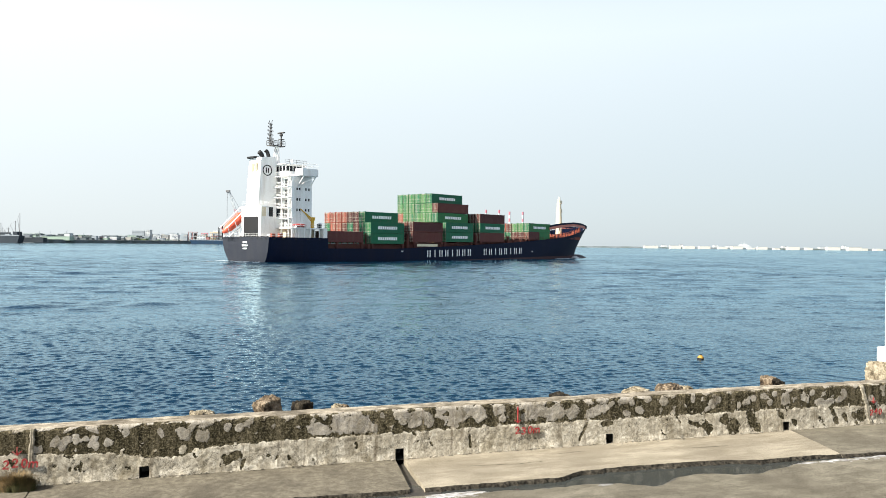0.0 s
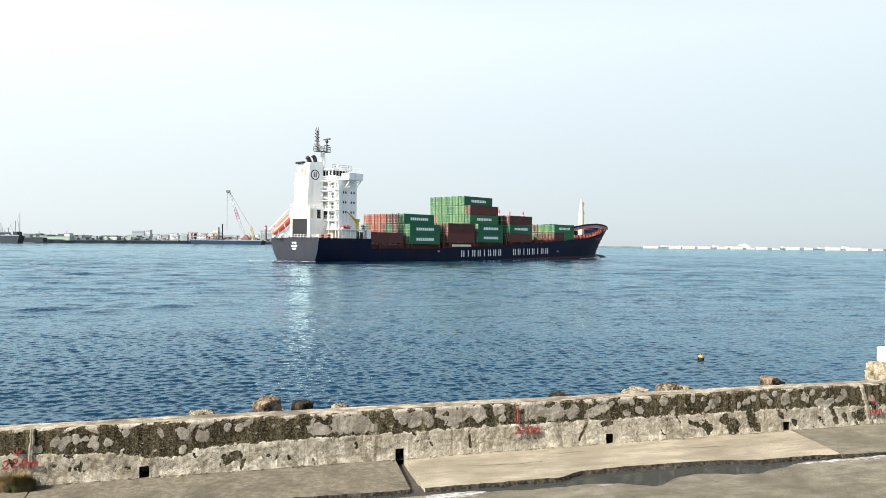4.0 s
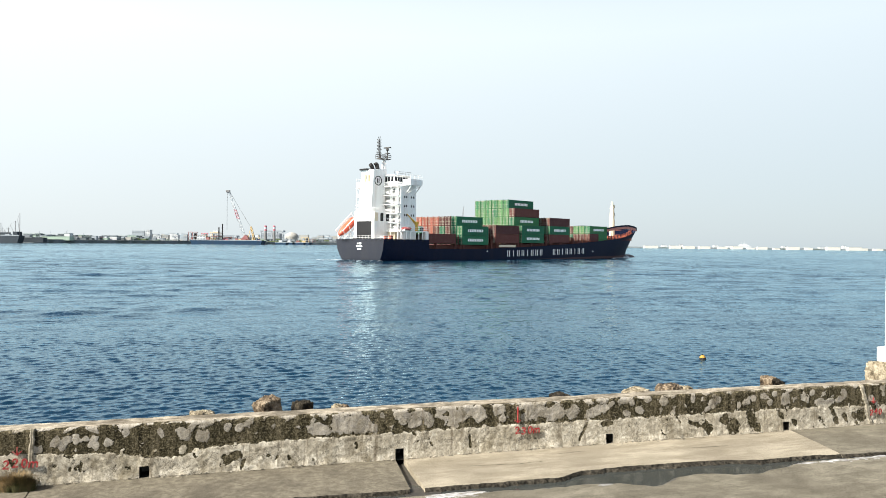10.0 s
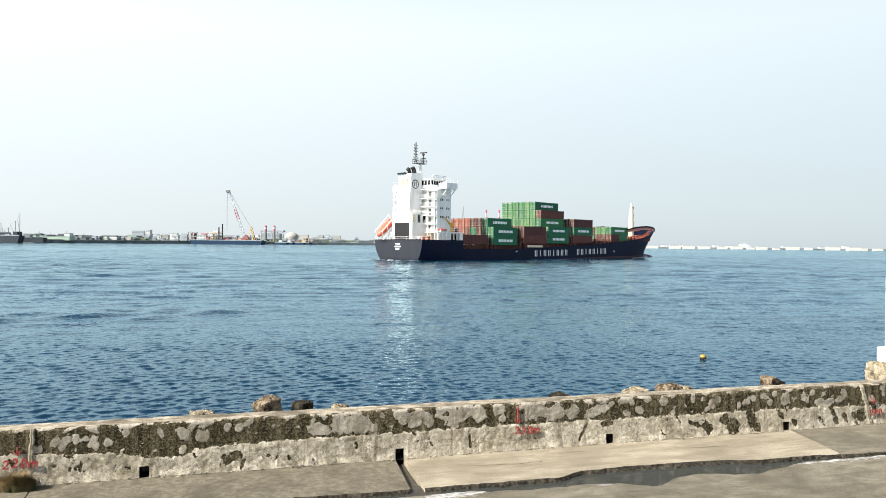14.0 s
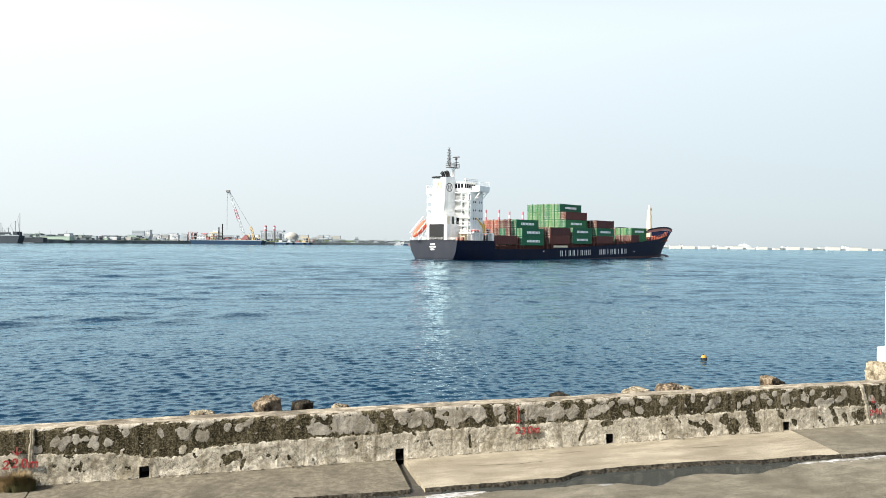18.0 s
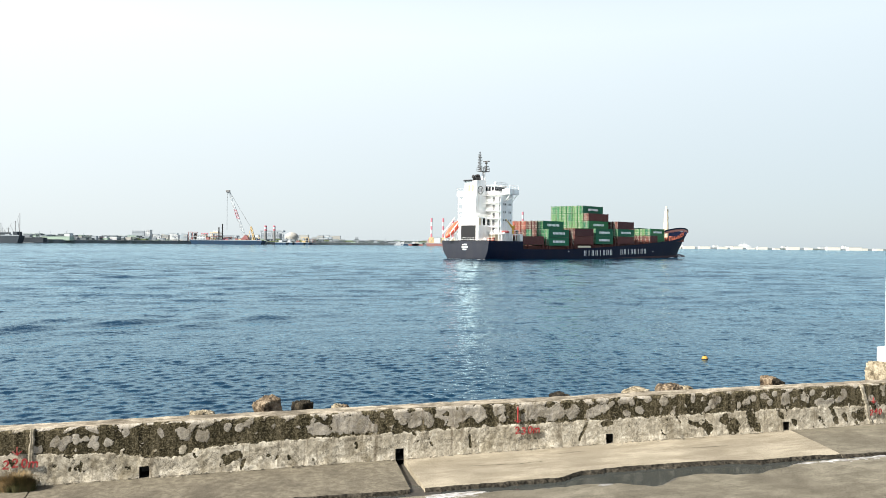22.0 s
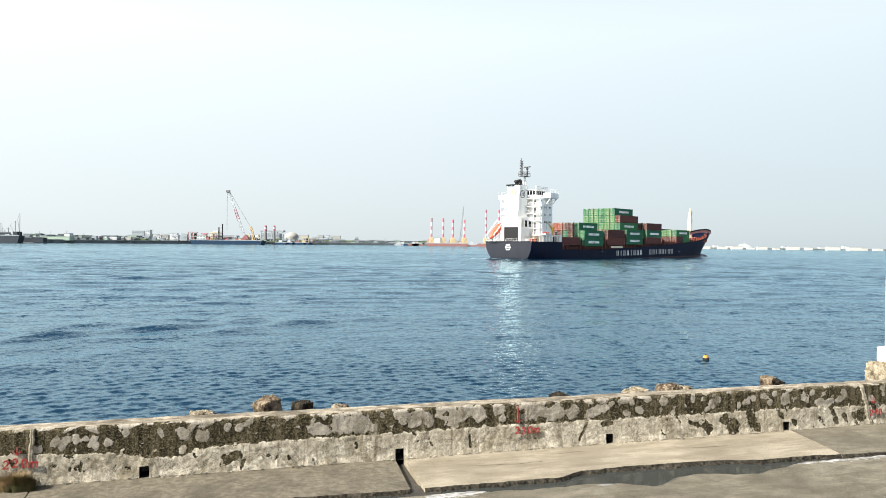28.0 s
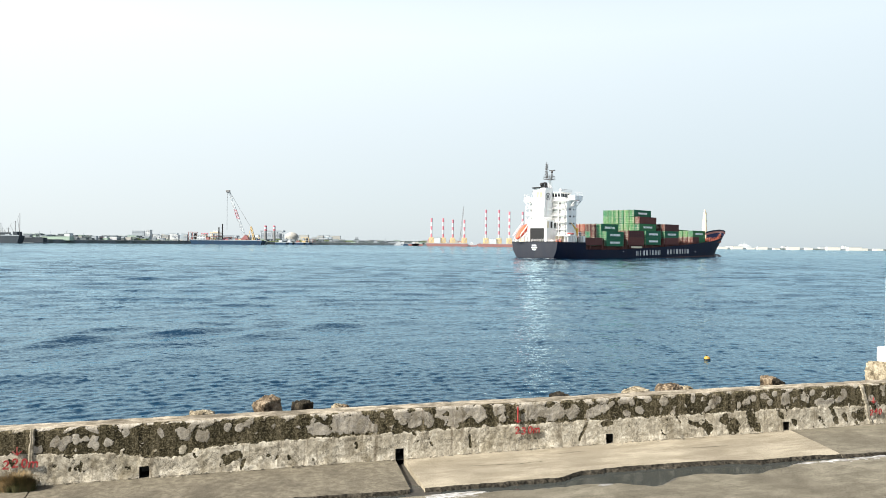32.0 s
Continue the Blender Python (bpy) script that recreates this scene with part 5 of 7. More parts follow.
house = bmesh.new()
box(house, 8.4, 13.2, -9.0, 9.0, 5.0, 21.0, 0.05)
house = part("deckhouse", house, M["white"], ship, "white multi-storey deckhouse")
DECKS = (8.35, 10.75, 13.3, 15.85, 18.4, 21.0)
for z in DECKS:
    bm = bmesh.new()
    box(bm, 6.05, 8.42, -9.0, 9.0, z - 0.22, z, 0.03)
    part("gallery", bm, M["white"], house, "white aft gallery deck")
    bm = bmesh.new()
    if z < 20:
        for zz in (0.35, 0.7, 1.05):
            rod(bm, (6.3, -9.0, z + zz), (6.3, 9.0, z + zz), 0.04, seg=4)
            rod(bm, (6.3, -8.95, z + zz), (7.3, -8.95, z + zz), 0.04, seg=4)
    else:
        rod(bm, (6.3, -9, z + 1.0), (6.3, 9, z + 1.0), 0.04)
        rod(bm, (6.3, -9, z + 0.5), (6.3, 9, z + 0.5), 0.03)
    part("gallery_screen", bm, M["white"], house)
for y in (-8.9, -6.0, 6.0, 8.9):
    bm = bmesh.new()
    box(bm, 6.3, 6.42, y - 0.07, y + 0.07, 5.0, 21.0)
    part("gallery_post", bm, M["white"], house)
# doors coloured grey instead of white to darken the galleries like shade
for z in DECKS[:-1]:
    for y in (-7.6, -5.0, 5.0, 7.6):
        bm = bmesh.new()
        box(bm, 8.33, 8.42, y - 0.45, y + 0.45, z + 0.05, z + 1.95, 0.02)
        part("gallery_shade_door", bm, M["grey"], house, "aft gallery door, grey to imitate the shade in there")
for z in (17.85, 15.3, 12.75):
    for x in (8.75, 9.5, 11.35, 12.25):
        bm = bmesh.new()
        wins(bm, "y", -9.0, [(x, z, 0.42, 0.62)])
        part("window", bm, M["window"], house, "small dark cabin window")
        bm = bmesh.new()
        wins(bm, "y", 9.0, [(x, z, 0.42, 0.62)])
        part("window", bm, M["window"], house, "small dark cabin window")
# stair house side plate that closes the gallery end
bm = bmesh.new()
box(bm, 7.2, 8.45, -9.02, -8.8, 8.35, 21.0, 0.02)
part("stair_trunk", bm, M["white"], house)

# bridge deck, wheelhouse and wings
bm = bmesh.new()
box(bm, 8.4, 13.1, -11.6, 11.6, 21.0, 21.35, 0.04)
bridge = part("bridge_deck", bm, M["white"], ship, "white bridge deck reaching out to both sides")
bm = bmesh.new()
prism(bm, [(7.4, 21.3), (12.6, 21.3), (13.2, 23.9), (7.4, 23.9)], "y", -6.2, 6.2)
part("wheelhouse", bm, M["white"], bridge, "white wheelhouse with a band of windows")
bm = bmesh.new()
box(bm, 7.0, 13.5, -6.6, 6.6, 23.9, 24.15, 0.03)
part("wheelhouse_roof", bm, M["white"], bridge)
for i in range(9):
    for sgn in (-1, 1):
        if i < 5:
            bm = bmesh.new()
            wins(bm, "y", sgn * 6.2, [(7.95 + i * 1.02, 22.95, 0.84, 1.3)])
            part("bridge_window", bm, M["window"], bridge, "dark bridge window")
    bm = bmesh.new()
    wins(bm, "x", 7.4, [(-5.3 + i * 1.32, 22.95, 1.0, 1.3)])
    part("bridge_window", bm, M["window"], bridge, "dark bridge window")
for sgn in (-1, 1):
    bm = bmesh.new()
    y0, y1 = sorted((sgn * 8.6, sgn * 11.6))
    for a, b, c, d in ((8.4, 13.1, sgn * 11.55, sgn * 11.62), (8.4, 8.48, y0, y1), (13.02, 13.1, y0, y1)):
        box(bm, a, b, min(c, d), max(c, d), 21.3, 22.75, 0.02)
    wing = part("bridge_wing", bm, M["white"], bridge, "white bridge wing with a solid bulwark")
    bm = bmesh.new()
    for a, b in (((9.0, 9.0, 18.6), (9.0, 11.4, 21.0)), ((12.6, 9.0, 18.6), (12.6, 11.4, 21.0)), ((9.0, 9.0, 18.6), (12.6, 11.4, 21.0))):
        rod(bm, (a[0], sgn * a[1], a[2]), (b[0], sgn * b[1], b[2]), 0.14, seg=6)
    part("wing_brace", bm, M["white"], wing)
    bm = bmesh.new()
    for x in (8.5, 10.0, 11.5, 13.0):
        rod(bm, (x, sgn * 11.55, 22.7), (x, sgn * 11.55, 23.9), 0.05, seg=4)
    rod(bm, (8.4, sgn * 11.55, 23.9), (13.1, sgn * 11.55, 23.9), 0.05, seg=4)
    rod(bm, (8.4, sgn * 11.55, 23.3), (13.1, sgn * 11.55, 23.3), 0.04, seg=4)
    part("wing_rail", bm, M["white"], wing)
for y in (-6.5, 6.5):
    bm = bmesh.new()
    for x in np.arange(7.1, 13.5, 1.05):
        rod(bm, (x, y, 24.1), (x, y, 25.1), 0.04, seg=4)
    for z in (24.6, 25.1):
        rod(bm, (7.1, y, z), (13.4, y, z), 0.035, seg=4)
    part("roof_rail", bm, M["mast"], bridge)
bm = bmesh.new()
rod(bm, (11.5, -3.0, 24.1), (11.5, -3.0, 25.0), 0.1)
ball(bm, (11.5, -3.0, 25.3), 0.4)
part("satellite_dome", bm, M["white"], bridge, "white satellite dome", smooth=True)

# engine casing and funnel
M["louvre"] = paint("louvre_yellow", (0.44, 0.37, 0.22), 0.6, (0.2, 0.14, 0.06), 0.4, 1.5)
bm = bmesh.new()
box(bm, 1.7, 8.0, -4.3, 4.3, 5.0, 13.7, 0.05)
casing = part("engine_casing", bm, M["white"], ship, "white engine casing below the funnel")
for x in (2.5, 4.5, 6.6):
    bm = bmesh.new()
    wins(bm, "y", -4.3, [(x, 12.2, 1.15, 2.3)])
    part("casing_window", bm, M["cream"] if x < 3 else M["window"], casing, "tall casing opening")
# flat black panel that paints the shade of an open recess onto the casing
bm = bmesh.new()
box(bm, 1.62, 1.75, -3.2, 3.2, 5.05, 11.0, 0.02)
part("casing_recess_shade", bm, M["black"], casing, "black panel standing for the shaded recess on the aft side")
bm = bmesh.new()
prism(bm, [(1.68, 11.1), (7.1, 11.1), (7.1, 25.9), (2.75, 25.5)], "y", -2.65, 2.65)
funnel = part("funnel", bm, M["white"], ship, "tall white funnel casing with a raked aft face")
bm = bmesh.new()
box(bm, 2.1, 3.6, -0.4, 2.8, 25.4, 25.85, 0.05)
part("funnel_cap", bm, M["black"], funnel, "black overhanging funnel cap")
bm = bmesh.new()
for x, y, z, r in ((4.7, 0.2, 27.1, 0.55), (6.0, -0.9, 27.6, 0.27), (6.6, 0.2, 27.7, 0.27), (6.9, 1.1, 27.6, 0.25)):
    bm = bmesh.new()
    rod(bm, (x + 0.3, y, 25.5), (x - 0.2, y, z - 0.4), r, r, 14)
    rod(bm, (x - 0.2, y, z - 0.4), (x - 0.8, y, z), r, r * 1.05, 14)
    part("exhaust_pipe", bm, M["black"], funnel, "sooty exhaust pipe" if r > 0.5 else "thin black exhaust pipe")
bm = bmesh.new()
lm = Matrix.Translation((4.45, -2.66, 22.4)) @ pose(0, 0, 0, 90, 0, 0)
ring(bm, lm, 1.35, 1.1, 0.03, 36)
for dx in (-0.3, 0.3):
    box(bm, 4.45 + dx - 0.14, 4.45 + dx + 0.14, -2.70, -2.65, 21.75, 23.05)
part("funnel_emblem", bm, M["black"], funnel, "dark ring emblem on the funnel")
for y in (-0.95, 0.55):
    bm = bmesh.new()
    box(bm, 2.35, 2.5, y - 0.4, y + 0.4, 22.1, 24.1)
    part("funnel_louvre", bm, M["louvre"], funnel, "yellowish louvre on the aft face")
for z in np.arange(11.5, 25, 0.4):
    x = 1.68 + (z - 11.1) / 14.4 * 1.07
    bm = bmesh.new()
    rod(bm, (x - 0.12, 2.0, z), (x - 0.12, 2.5, z), 0.03, seg=4)
    part("rung", bm, M["grey"], funnel)

# radar mast
bm = bmesh.new()
rod(bm, (9.3, 0, 24.0), (9.0, 0, 29.0), 0.62, 0.45, 12)
rod(bm, (7.8, 0, 24.0), (8.5, 0, 28.6), 0.22, 0.2, 8)
radar = part("radar_mast", bm, M["white"], ship, "white mast with radar platform and lattice top")
bm = bmesh.new()
box(bm, 6.6, 10.7, -1.0, 1.0, 28.9, 29.1)
corners = ((6.6, -1.0), (10.7, -1.0), (10.7, 1.0), (6.6, 1.0))
for x, y in corners + ((8.6, -1.0), (8.6, 1.0)):
    rod(bm, (x, y, 29.1), (x, y, 30.2), 0.07, seg=4)
for z in (29.65, 30.2):
    for k in range(4):
        rod(bm, (*corners[k], z), (*corners[(k + 1) % 4], z), 0.06, seg=4)
part("mast_platform", bm, M["mast"], radar)
bm = bmesh.new()
lattice(bm, (7.1, 0.0, 29.1), (7.1, 0.0, 34.3), 0.55, 0.30, 0.055, 7)
for z, w in ((30.6, 1.1), (31.6, 1.0), (32.6, 1.0), (33.5, 0.9), (34.3, 0.8)):
    rod(bm, (7.1, -w, z), (7.1, w, z), 0.05, seg=4)
    rod(bm, (7.1 - w * 0.8, 0, z), (7.1 + w * 0.8, 0, z), 0.05, seg=4)
    box(bm, 7.1 - w * 0.8 - 0.1, 7.1 - w * 0.8 + 0.1, -0.1, 0.1, z, z + 0.3)
rod(bm, (7.6, 0.5, 34.3), (8.0, 0.7, 35.5), 0.09, seg=4)
rod(bm, (6.7, -0.4, 34.3), (6.3, -0.4, 35.1), 0.09, seg=4)
part("mast_lattice", bm, M["mast"], radar)
bm = bmesh.new()
rod(bm, (10.2, 0, 29.1), (10.2, 0, 32.4), 0.22, 0.16, 6)
box(bm, 9.9, 10.5, -1.3, 1.3, 32.3, 32.6, 0.03)
ball(bm, (10.2, 0, 31.9), 0.45)
box(bm, 9.8, 10.9, -0.5, 0.5, 30.7, 30.85)
part("radar_scanner", bm, M["mast"], radar, "radar scanner bar on its post")
for x in (8.0, 9.6):
    bm = bmesh.new()
    rod(bm, (x, 0.8, 29.1), (x + 0.4, 0.8, 31.0), 0.06, seg=4)
    part("aerial", bm, M["mast"], radar)

# open deck at the side of the house with its colonnade
bm = bmesh.new()
box(bm, 6.2, 17.0, -10.2, 10.2, 8.15, 8.4, 0.03)
part("boat_deck", bm, M["white"], ship, "white boat deck carried on posts")
post_me = mesh_of("deck_post", (lambda b: (box(b, -0.09, 0.09, -0.09, 0.09, 0, 2.2), b)[1])(bmesh.new()), M["white"])
for x in (6.6, 8.6, 10.3, 12.0, 13.4, 14.8, 16.4):
    for y in (-10.05, 10.05):
        share("deck_post", post_me, ship, Matrix.Translation((x, y, 6.0)))
bm = bmesh.new()
box(bm, 7.0, 15.4, -6.9, 6.9, 5.0, 8.16)
part("lower_house", bm, M["cream"], ship, "cream-painted lower house behind the posts")
bm = bmesh.new()
box(bm, 15.9, 17.1, -10.3, -8.6, 5.9, 8.2, 0.04)
part("side_screen", bm, M["white"], ship)
bm = bmesh.new()
for x in np.arange(6.3, 17.1, 1.35):
    for y in (-10.1, 10.1):
        rod(bm, (x, y, 8.4), (x, y, 9.4), 0.035, seg=4)
for y in (-10.1, 10.1):
    for z in (8.9, 9.4):
        rod(bm, (6.3, y, z), (17.0, y, z), 0.035, seg=4)
part("boat_deck_rail", bm, M["white"], ship)

# yellow stores crane
bm = bmesh.new()
rod(bm, (13.4, -9.0, 8.4), (13.4, -9.0, 10.6), 0.5, 0.42, 12)
box(bm, 12.9, 13.9, -9.5, -8.5, 10.3, 11.1, 0.08)
scr = part("stores_crane", bm, M["yellow"], ship, "yellow stores crane on the boat deck")
bm = bmesh.new()
rod(bm, (13.2, -9.0, 10.7), (9.6, -9.2, 13.0), 0.24, 0.12, 8)
rod(bm, (13.2, -9.0, 9.9), (11.2, -9.1, 11.9), 0.12, seg=6)
part("jib", bm, M["yellow"], scr)
bm = bmesh.new()
rod(bm, (9.6, -9.2, 13.0), (9.6, -9.2, 10.2), 0.03, seg=4)
part("hoist_wire", bm, M["grey"], scr)
# red rescue boat
bm = bmesh.new()
ball(bm, (9.3, -9.3, 9.0), (2.0, 0.8, 0.45))
rb = part("rescue_boat", bm, M["red"], ship, "red rescue boat on its cradle", smooth=True)
bm = bmesh.new()
for x in (7.9, 10.7):
    box(bm, x - 0.12, x + 0.12, -10.1, -8.5, 8.4, 8.9)
part("cradle", bm, M["white"], rb)

# free-fall lifeboat on its slide
bm = bmesh.new()
tilt = Matrix.Translation((1.1, 6.4, 9.7)) @ pose(0, 0, 0, 0, -40, 0)
ball(bm, (0, 0, 0), (4.3, 1.45, 1.15), seg=20, rings=14)
ball(bm, (1.9, 0, 0.6), (1.0, 0.75, 0.7), seg=14, rings=8)
for v in bm.verts:
    v.co = tilt @ v.co
life = part("lifeboat", bm, M["orange"], ship, "orange free-fall lifeboat on a sloping slide", smooth=True)
bm = bmesh.new()
for y in (-1.3, 1.3):
    p, q = tilt @ Vector((-4.2, y, -1.3)), tilt @ Vector((4.6, y, -1.3))
    rod(bm, p, q, 0.18, seg=6)
    p2, q2 = tilt @ Vector((-3.4, y * 1.25, 0.9)), tilt @ Vector((4.6, y * 1.25, 1.3))
    rod(bm, p2, q2, 0.14, seg=6)
    for f in (0.05, 0.35, 0.65, 0.95):
        c = p.lerp(q, f)
        if c.x > 0.6:
            rod(bm, c, (c.x + 0.2, c.y, 5.0), 0.13, seg=6)
        rod(bm, c, p2.lerp(q2, f), 0.1, seg=6)
part("slide_frame", bm, M["white"], life, "white launching frame")

# openings for ropes along the stern
for y in (-9.0, -7.2, -5.4, -3.0, 3.0, 5.4, 7.2, 9.0):
    bm = bmesh.new()
    box(bm, -0.05, 0.02, y - 0.35, y + 0.35, 5.45, 5.8, 0.03)
    part("fairlead", bm, M["black"], transom, "dark rope opening in the stern bulwark")
for x in (1.5, 4.0, 7.5, 11.0, 14.5):
    bm = bmesh.new()
    y = -half_beam(x, 5.6)
    box(bm, x - 0.35, x + 0.35, y - 0.05, y + 0.05, 5.45, 5.8, 0.03)
    part("fairlead", bm, M["black"], hull, "dark rope opening in the bulwark")

# poop deck gear and rail
for y in (-7.5, -4.5, -1.0, 2.5):
    bm = bmesh.new()
    rod(bm, (0.9, y - 0.8, 5.7), (0.9, y + 0.8, 5.7), 0.5, seg=10)
    box(bm, 0.6, 1.2, y - 1.0, y - 0.85, 5.0, 6.2)
    box(bm, 0.6, 1.2, y + 0.85, y + 1.0, 5.0, 6.2)
    part("stern_winch", bm, M["black"], ship, "dark mooring winch on the poop")
bm = bmesh.new()
for y in np.arange(-10, 10.1, 1.25):
    rod(bm, (0.15, y, 5.9), (0.15, y, 6.9), 0.035, seg=4)
for z in (6.4, 6.9):
    rod(bm, (0.15, -10.1, z), (0.15, 10.1, z), 0.03, seg=4)
    rod(bm, (0.15, -10.1, z), (6.2, -10.35, z), 0.03, seg=4)
    rod(bm, (0.15, 10.1, z), (6.2, 10.35, z), 0.03, seg=4)
part("poop_rail", bm, M["white"], ship)
for x, y, z in ((2.2, -8.6, 0.9), (4.4, -8.4, 1.1)):
    bm = bmesh.new()
    box(bm, x - 0.5, x + 0.5, y - 0.4, y + 0.4, 5.0, 6.0 + z, 0.05)
    part("deck_locker", bm, M["orange_gear"], ship)


for x, y, z, r, h, mt in ((15.2, -9.2, 8.4, 0.45, 0.9, "black"), (15.9, -9.0, 8.4, 0.4, 0.8, "grey"), (16.4, -8.2, 8.4, 0.5, 1.1, "white"), (6.9, -7.0, 8.4, 0.35, 1.2, "white"),
                      (3.2, -5.6, 5.0, 0.45, 1.5, "white"), (5.3, -6.6, 5.0, 0.35, 1.8, "cream"), (2.0, 5.0, 5.0, 0.4, 1.6, "white"), (1.6, 8.4, 5.0, 0.4, 1.8, "grey")):
    bm = bmesh.new()
    rod(bm, (x, y, z), (x, y, z + h), r * 0.7, r * 0.7, 10)
    ball(bm, (x, y, z + h), (r, r, r * 0.6), seg=10, rings=6)
    part("ventilator", bm, M[mt], ship, "mushroom ventilator on the deck", smooth=False)
bm = bmesh.new()
for x in np.arange(1.8, 8.0, 1.0):
    rod(bm, (x, -4.25, 13.7), (x, -4.25, 14.7), 0.04, seg=4)
for z in (14.2, 14.7):
    rod(bm, (1.8, -4.25, z), (7.9, -4.25, z), 0.035, seg=4)
    rod(bm, (1.75, -4.25, z), (1.75, 4.25, z), 0.035, seg=4)
part("casing_rail", bm, M["white"], casing)


# ---- containers
def container_proto(length, colour, lettered):
    """A corrugated steel box; origin at the middle of its floor, doors at the aft end."""
    w, h = 2.33, 2.80
    L = length
    key = M[colour]
    root = thing("container", "", "container")
    bm = bmesh.new()
    pitch, dep = 0.28, 0.045
    for sgn in (-1, 1):
        x = -L / 2 + 0.16
        prev = None
        k = 0
        xs = []
        while x < L / 2 - 0.16:
            xs += [(x, 0.0), (x + 0.08, 0.0), (x + 0.14, dep), (x + 0.22, dep)]
            x += pitch
        xs.append((L / 2 - 0.16, 0.0))
        for xx, d in xs:
            y = sgn * (w / 2 - 0.012 - d)
            cur = (bm.verts.new((xx, y, 0.16)), bm.verts.new((xx, y, h - 0.11)))
            if prev:
                q = (prev[0], cur[0], cur[1], prev[1])
                bm.faces.new(q if sgn < 0 else q[::-1])
            prev = cur
    for x, flip in ((L / 2 - 0.02, False),):
        v = [bm.verts.new((x, y, z)) for y, z in ((-w / 2 + 0.1, 0.1), (w / 2 - 0.1, 0.1), (w / 2 - 0.1, h - 0.1), (-w / 2 + 0.1, h - 0.1))]
        bm.faces.new(v)
    v = [bm.verts.new(p) for p in ((-L / 2 + 0.1, -w / 2 + 0.05, h - 0.03), (L / 2 - 0.1, -w / 2 + 0.05, h - 0.03), (L / 2 - 0.1, w / 2 - 0.05, h - 0.03), (-L / 2 + 0.1, w / 2 - 0.05, h - 0.03))]
    bm.faces.new(v)
    v = [bm.verts.new((p.co.x, p.co.y, 0.12)) for p in v]
    bm.faces.new(v[::-1])
    part("body", bm, key, root)
    bm = bmesh.new()
    for y in (-w / 2, w / 2 - 0.11):
        for z in (0.0, h - 0.11):
            box(bm, -L / 2, L / 2, y, y + 0.11, z, z + (0.15 if z == 0 else 0.11))
        for x in (-L / 2, L / 2 - 0.15):
            box(bm, x, x + 0.15, y, y + 0.11, 0.13, h - 0.1)
    for x in (-L / 2, L / 2 - 0.1):
        box(bm, x, x + 0.1, -w / 2 + 0.1, w / 2 - 0.1, 0.0, 0.13)
        box(bm, x, x + 0.1, -w / 2 + 0.1, w / 2 - 0.1, h - 0.1, h)
    for x in (-L / 2, L / 2 - 0.18):
        for y in (-w / 2, w / 2 - 0.16):
            box(bm, x, x + 0.18, y, y + 0.16, h - 0.02, 2.90)
    part("frame", bm, key, root)
    for sgn in (-1, 1):
        bm = bmesh.new()
        y0, y1 = sorted((0.012 * sgn, sgn * (w / 2 - 0.11)))
        box(bm, -L / 2 + 0.09, -L / 2 + 0.14, y0, y1, 0.13, h - 0.1)
        for zz in (0.55, 1.1, 1.65, 2.2):
            box(bm, -L / 2 + 0.06, -L / 2 + 0.1, y0 + 0.06, y1 - 0.06, zz, zz + 0.16)
        d = part("door", bm, key, root)
        for yy in (0.3, 0.85):
            bm = bmesh.new()
            rod(bm, (-L / 2 - 0.005, sgn * yy, 0.1), (-L / 2 - 0.005, sgn * yy, h - 0.06), 0.045, seg=5)
            for zz in (0.3, 1.15, h - 0.3):
                box(bm, -L / 2 - 0.05, -L / 2 + 0.06, sgn * yy - 0.12, sgn * yy + 0.12, zz, zz + 0.16)
            part("lock_rod", bm, M["rod"], d, "galvanised lock rod")
    if lettered:
        bm = bmesh.new()
        n = 9
        lw, lh = 0.80, 0.80
        for i in range(n):
            x = (i - (n - 1) / 2) * lw
            for dx, ww in ((0.0, 0.60),):
                box(bm, x + dx - ww / 2, x + dx + ww / 2, -w / 2 - 0.014, -w / 2 + 0.02, h * 0.50 - lh / 2, h * 0.50 + lh / 2)
        part("side_marking", bm, M["letters"], root, "white lettering bars on the side")
    return root


PROTO = {}
WORDS = {"c_green": "green", "c_green_lit": "pale green", "c_brown": "maroon-brown", "c_orange": "orange-red"}


def stow(x_aft, row, z, length, colour, lettered=False):
    """Put a container on the ship: row 0 is outermost to starboard, 7 to port."""
    key = (length, colour, lettered)
    y = (row - 3.5) * 2.50
    slip = 0.07 * math.sin(row * 12.9 + z * 7.3 + x_aft)
    on = Matrix.Translation((x_aft + length / 2 + slip, y + slip * 0.25, z))
    if key not in PROTO:
        PROTO[key] = ob = container_proto(*key)
    else:
        ob = copy_thing(PROTO[key], Matrix.Identity(4))
    size = {12.19: "forty-foot", 13.72: "long", 6.06: "twenty-foot"}[length]
    tagged(ob, "%s corrugated steel %s container%s" % (WORDS[colour], size, " with white lettering bars, stacked aboard" if lettered else " stacked on the ship"), "container", "containers on the ship")
    MOVING.append((ob, on))


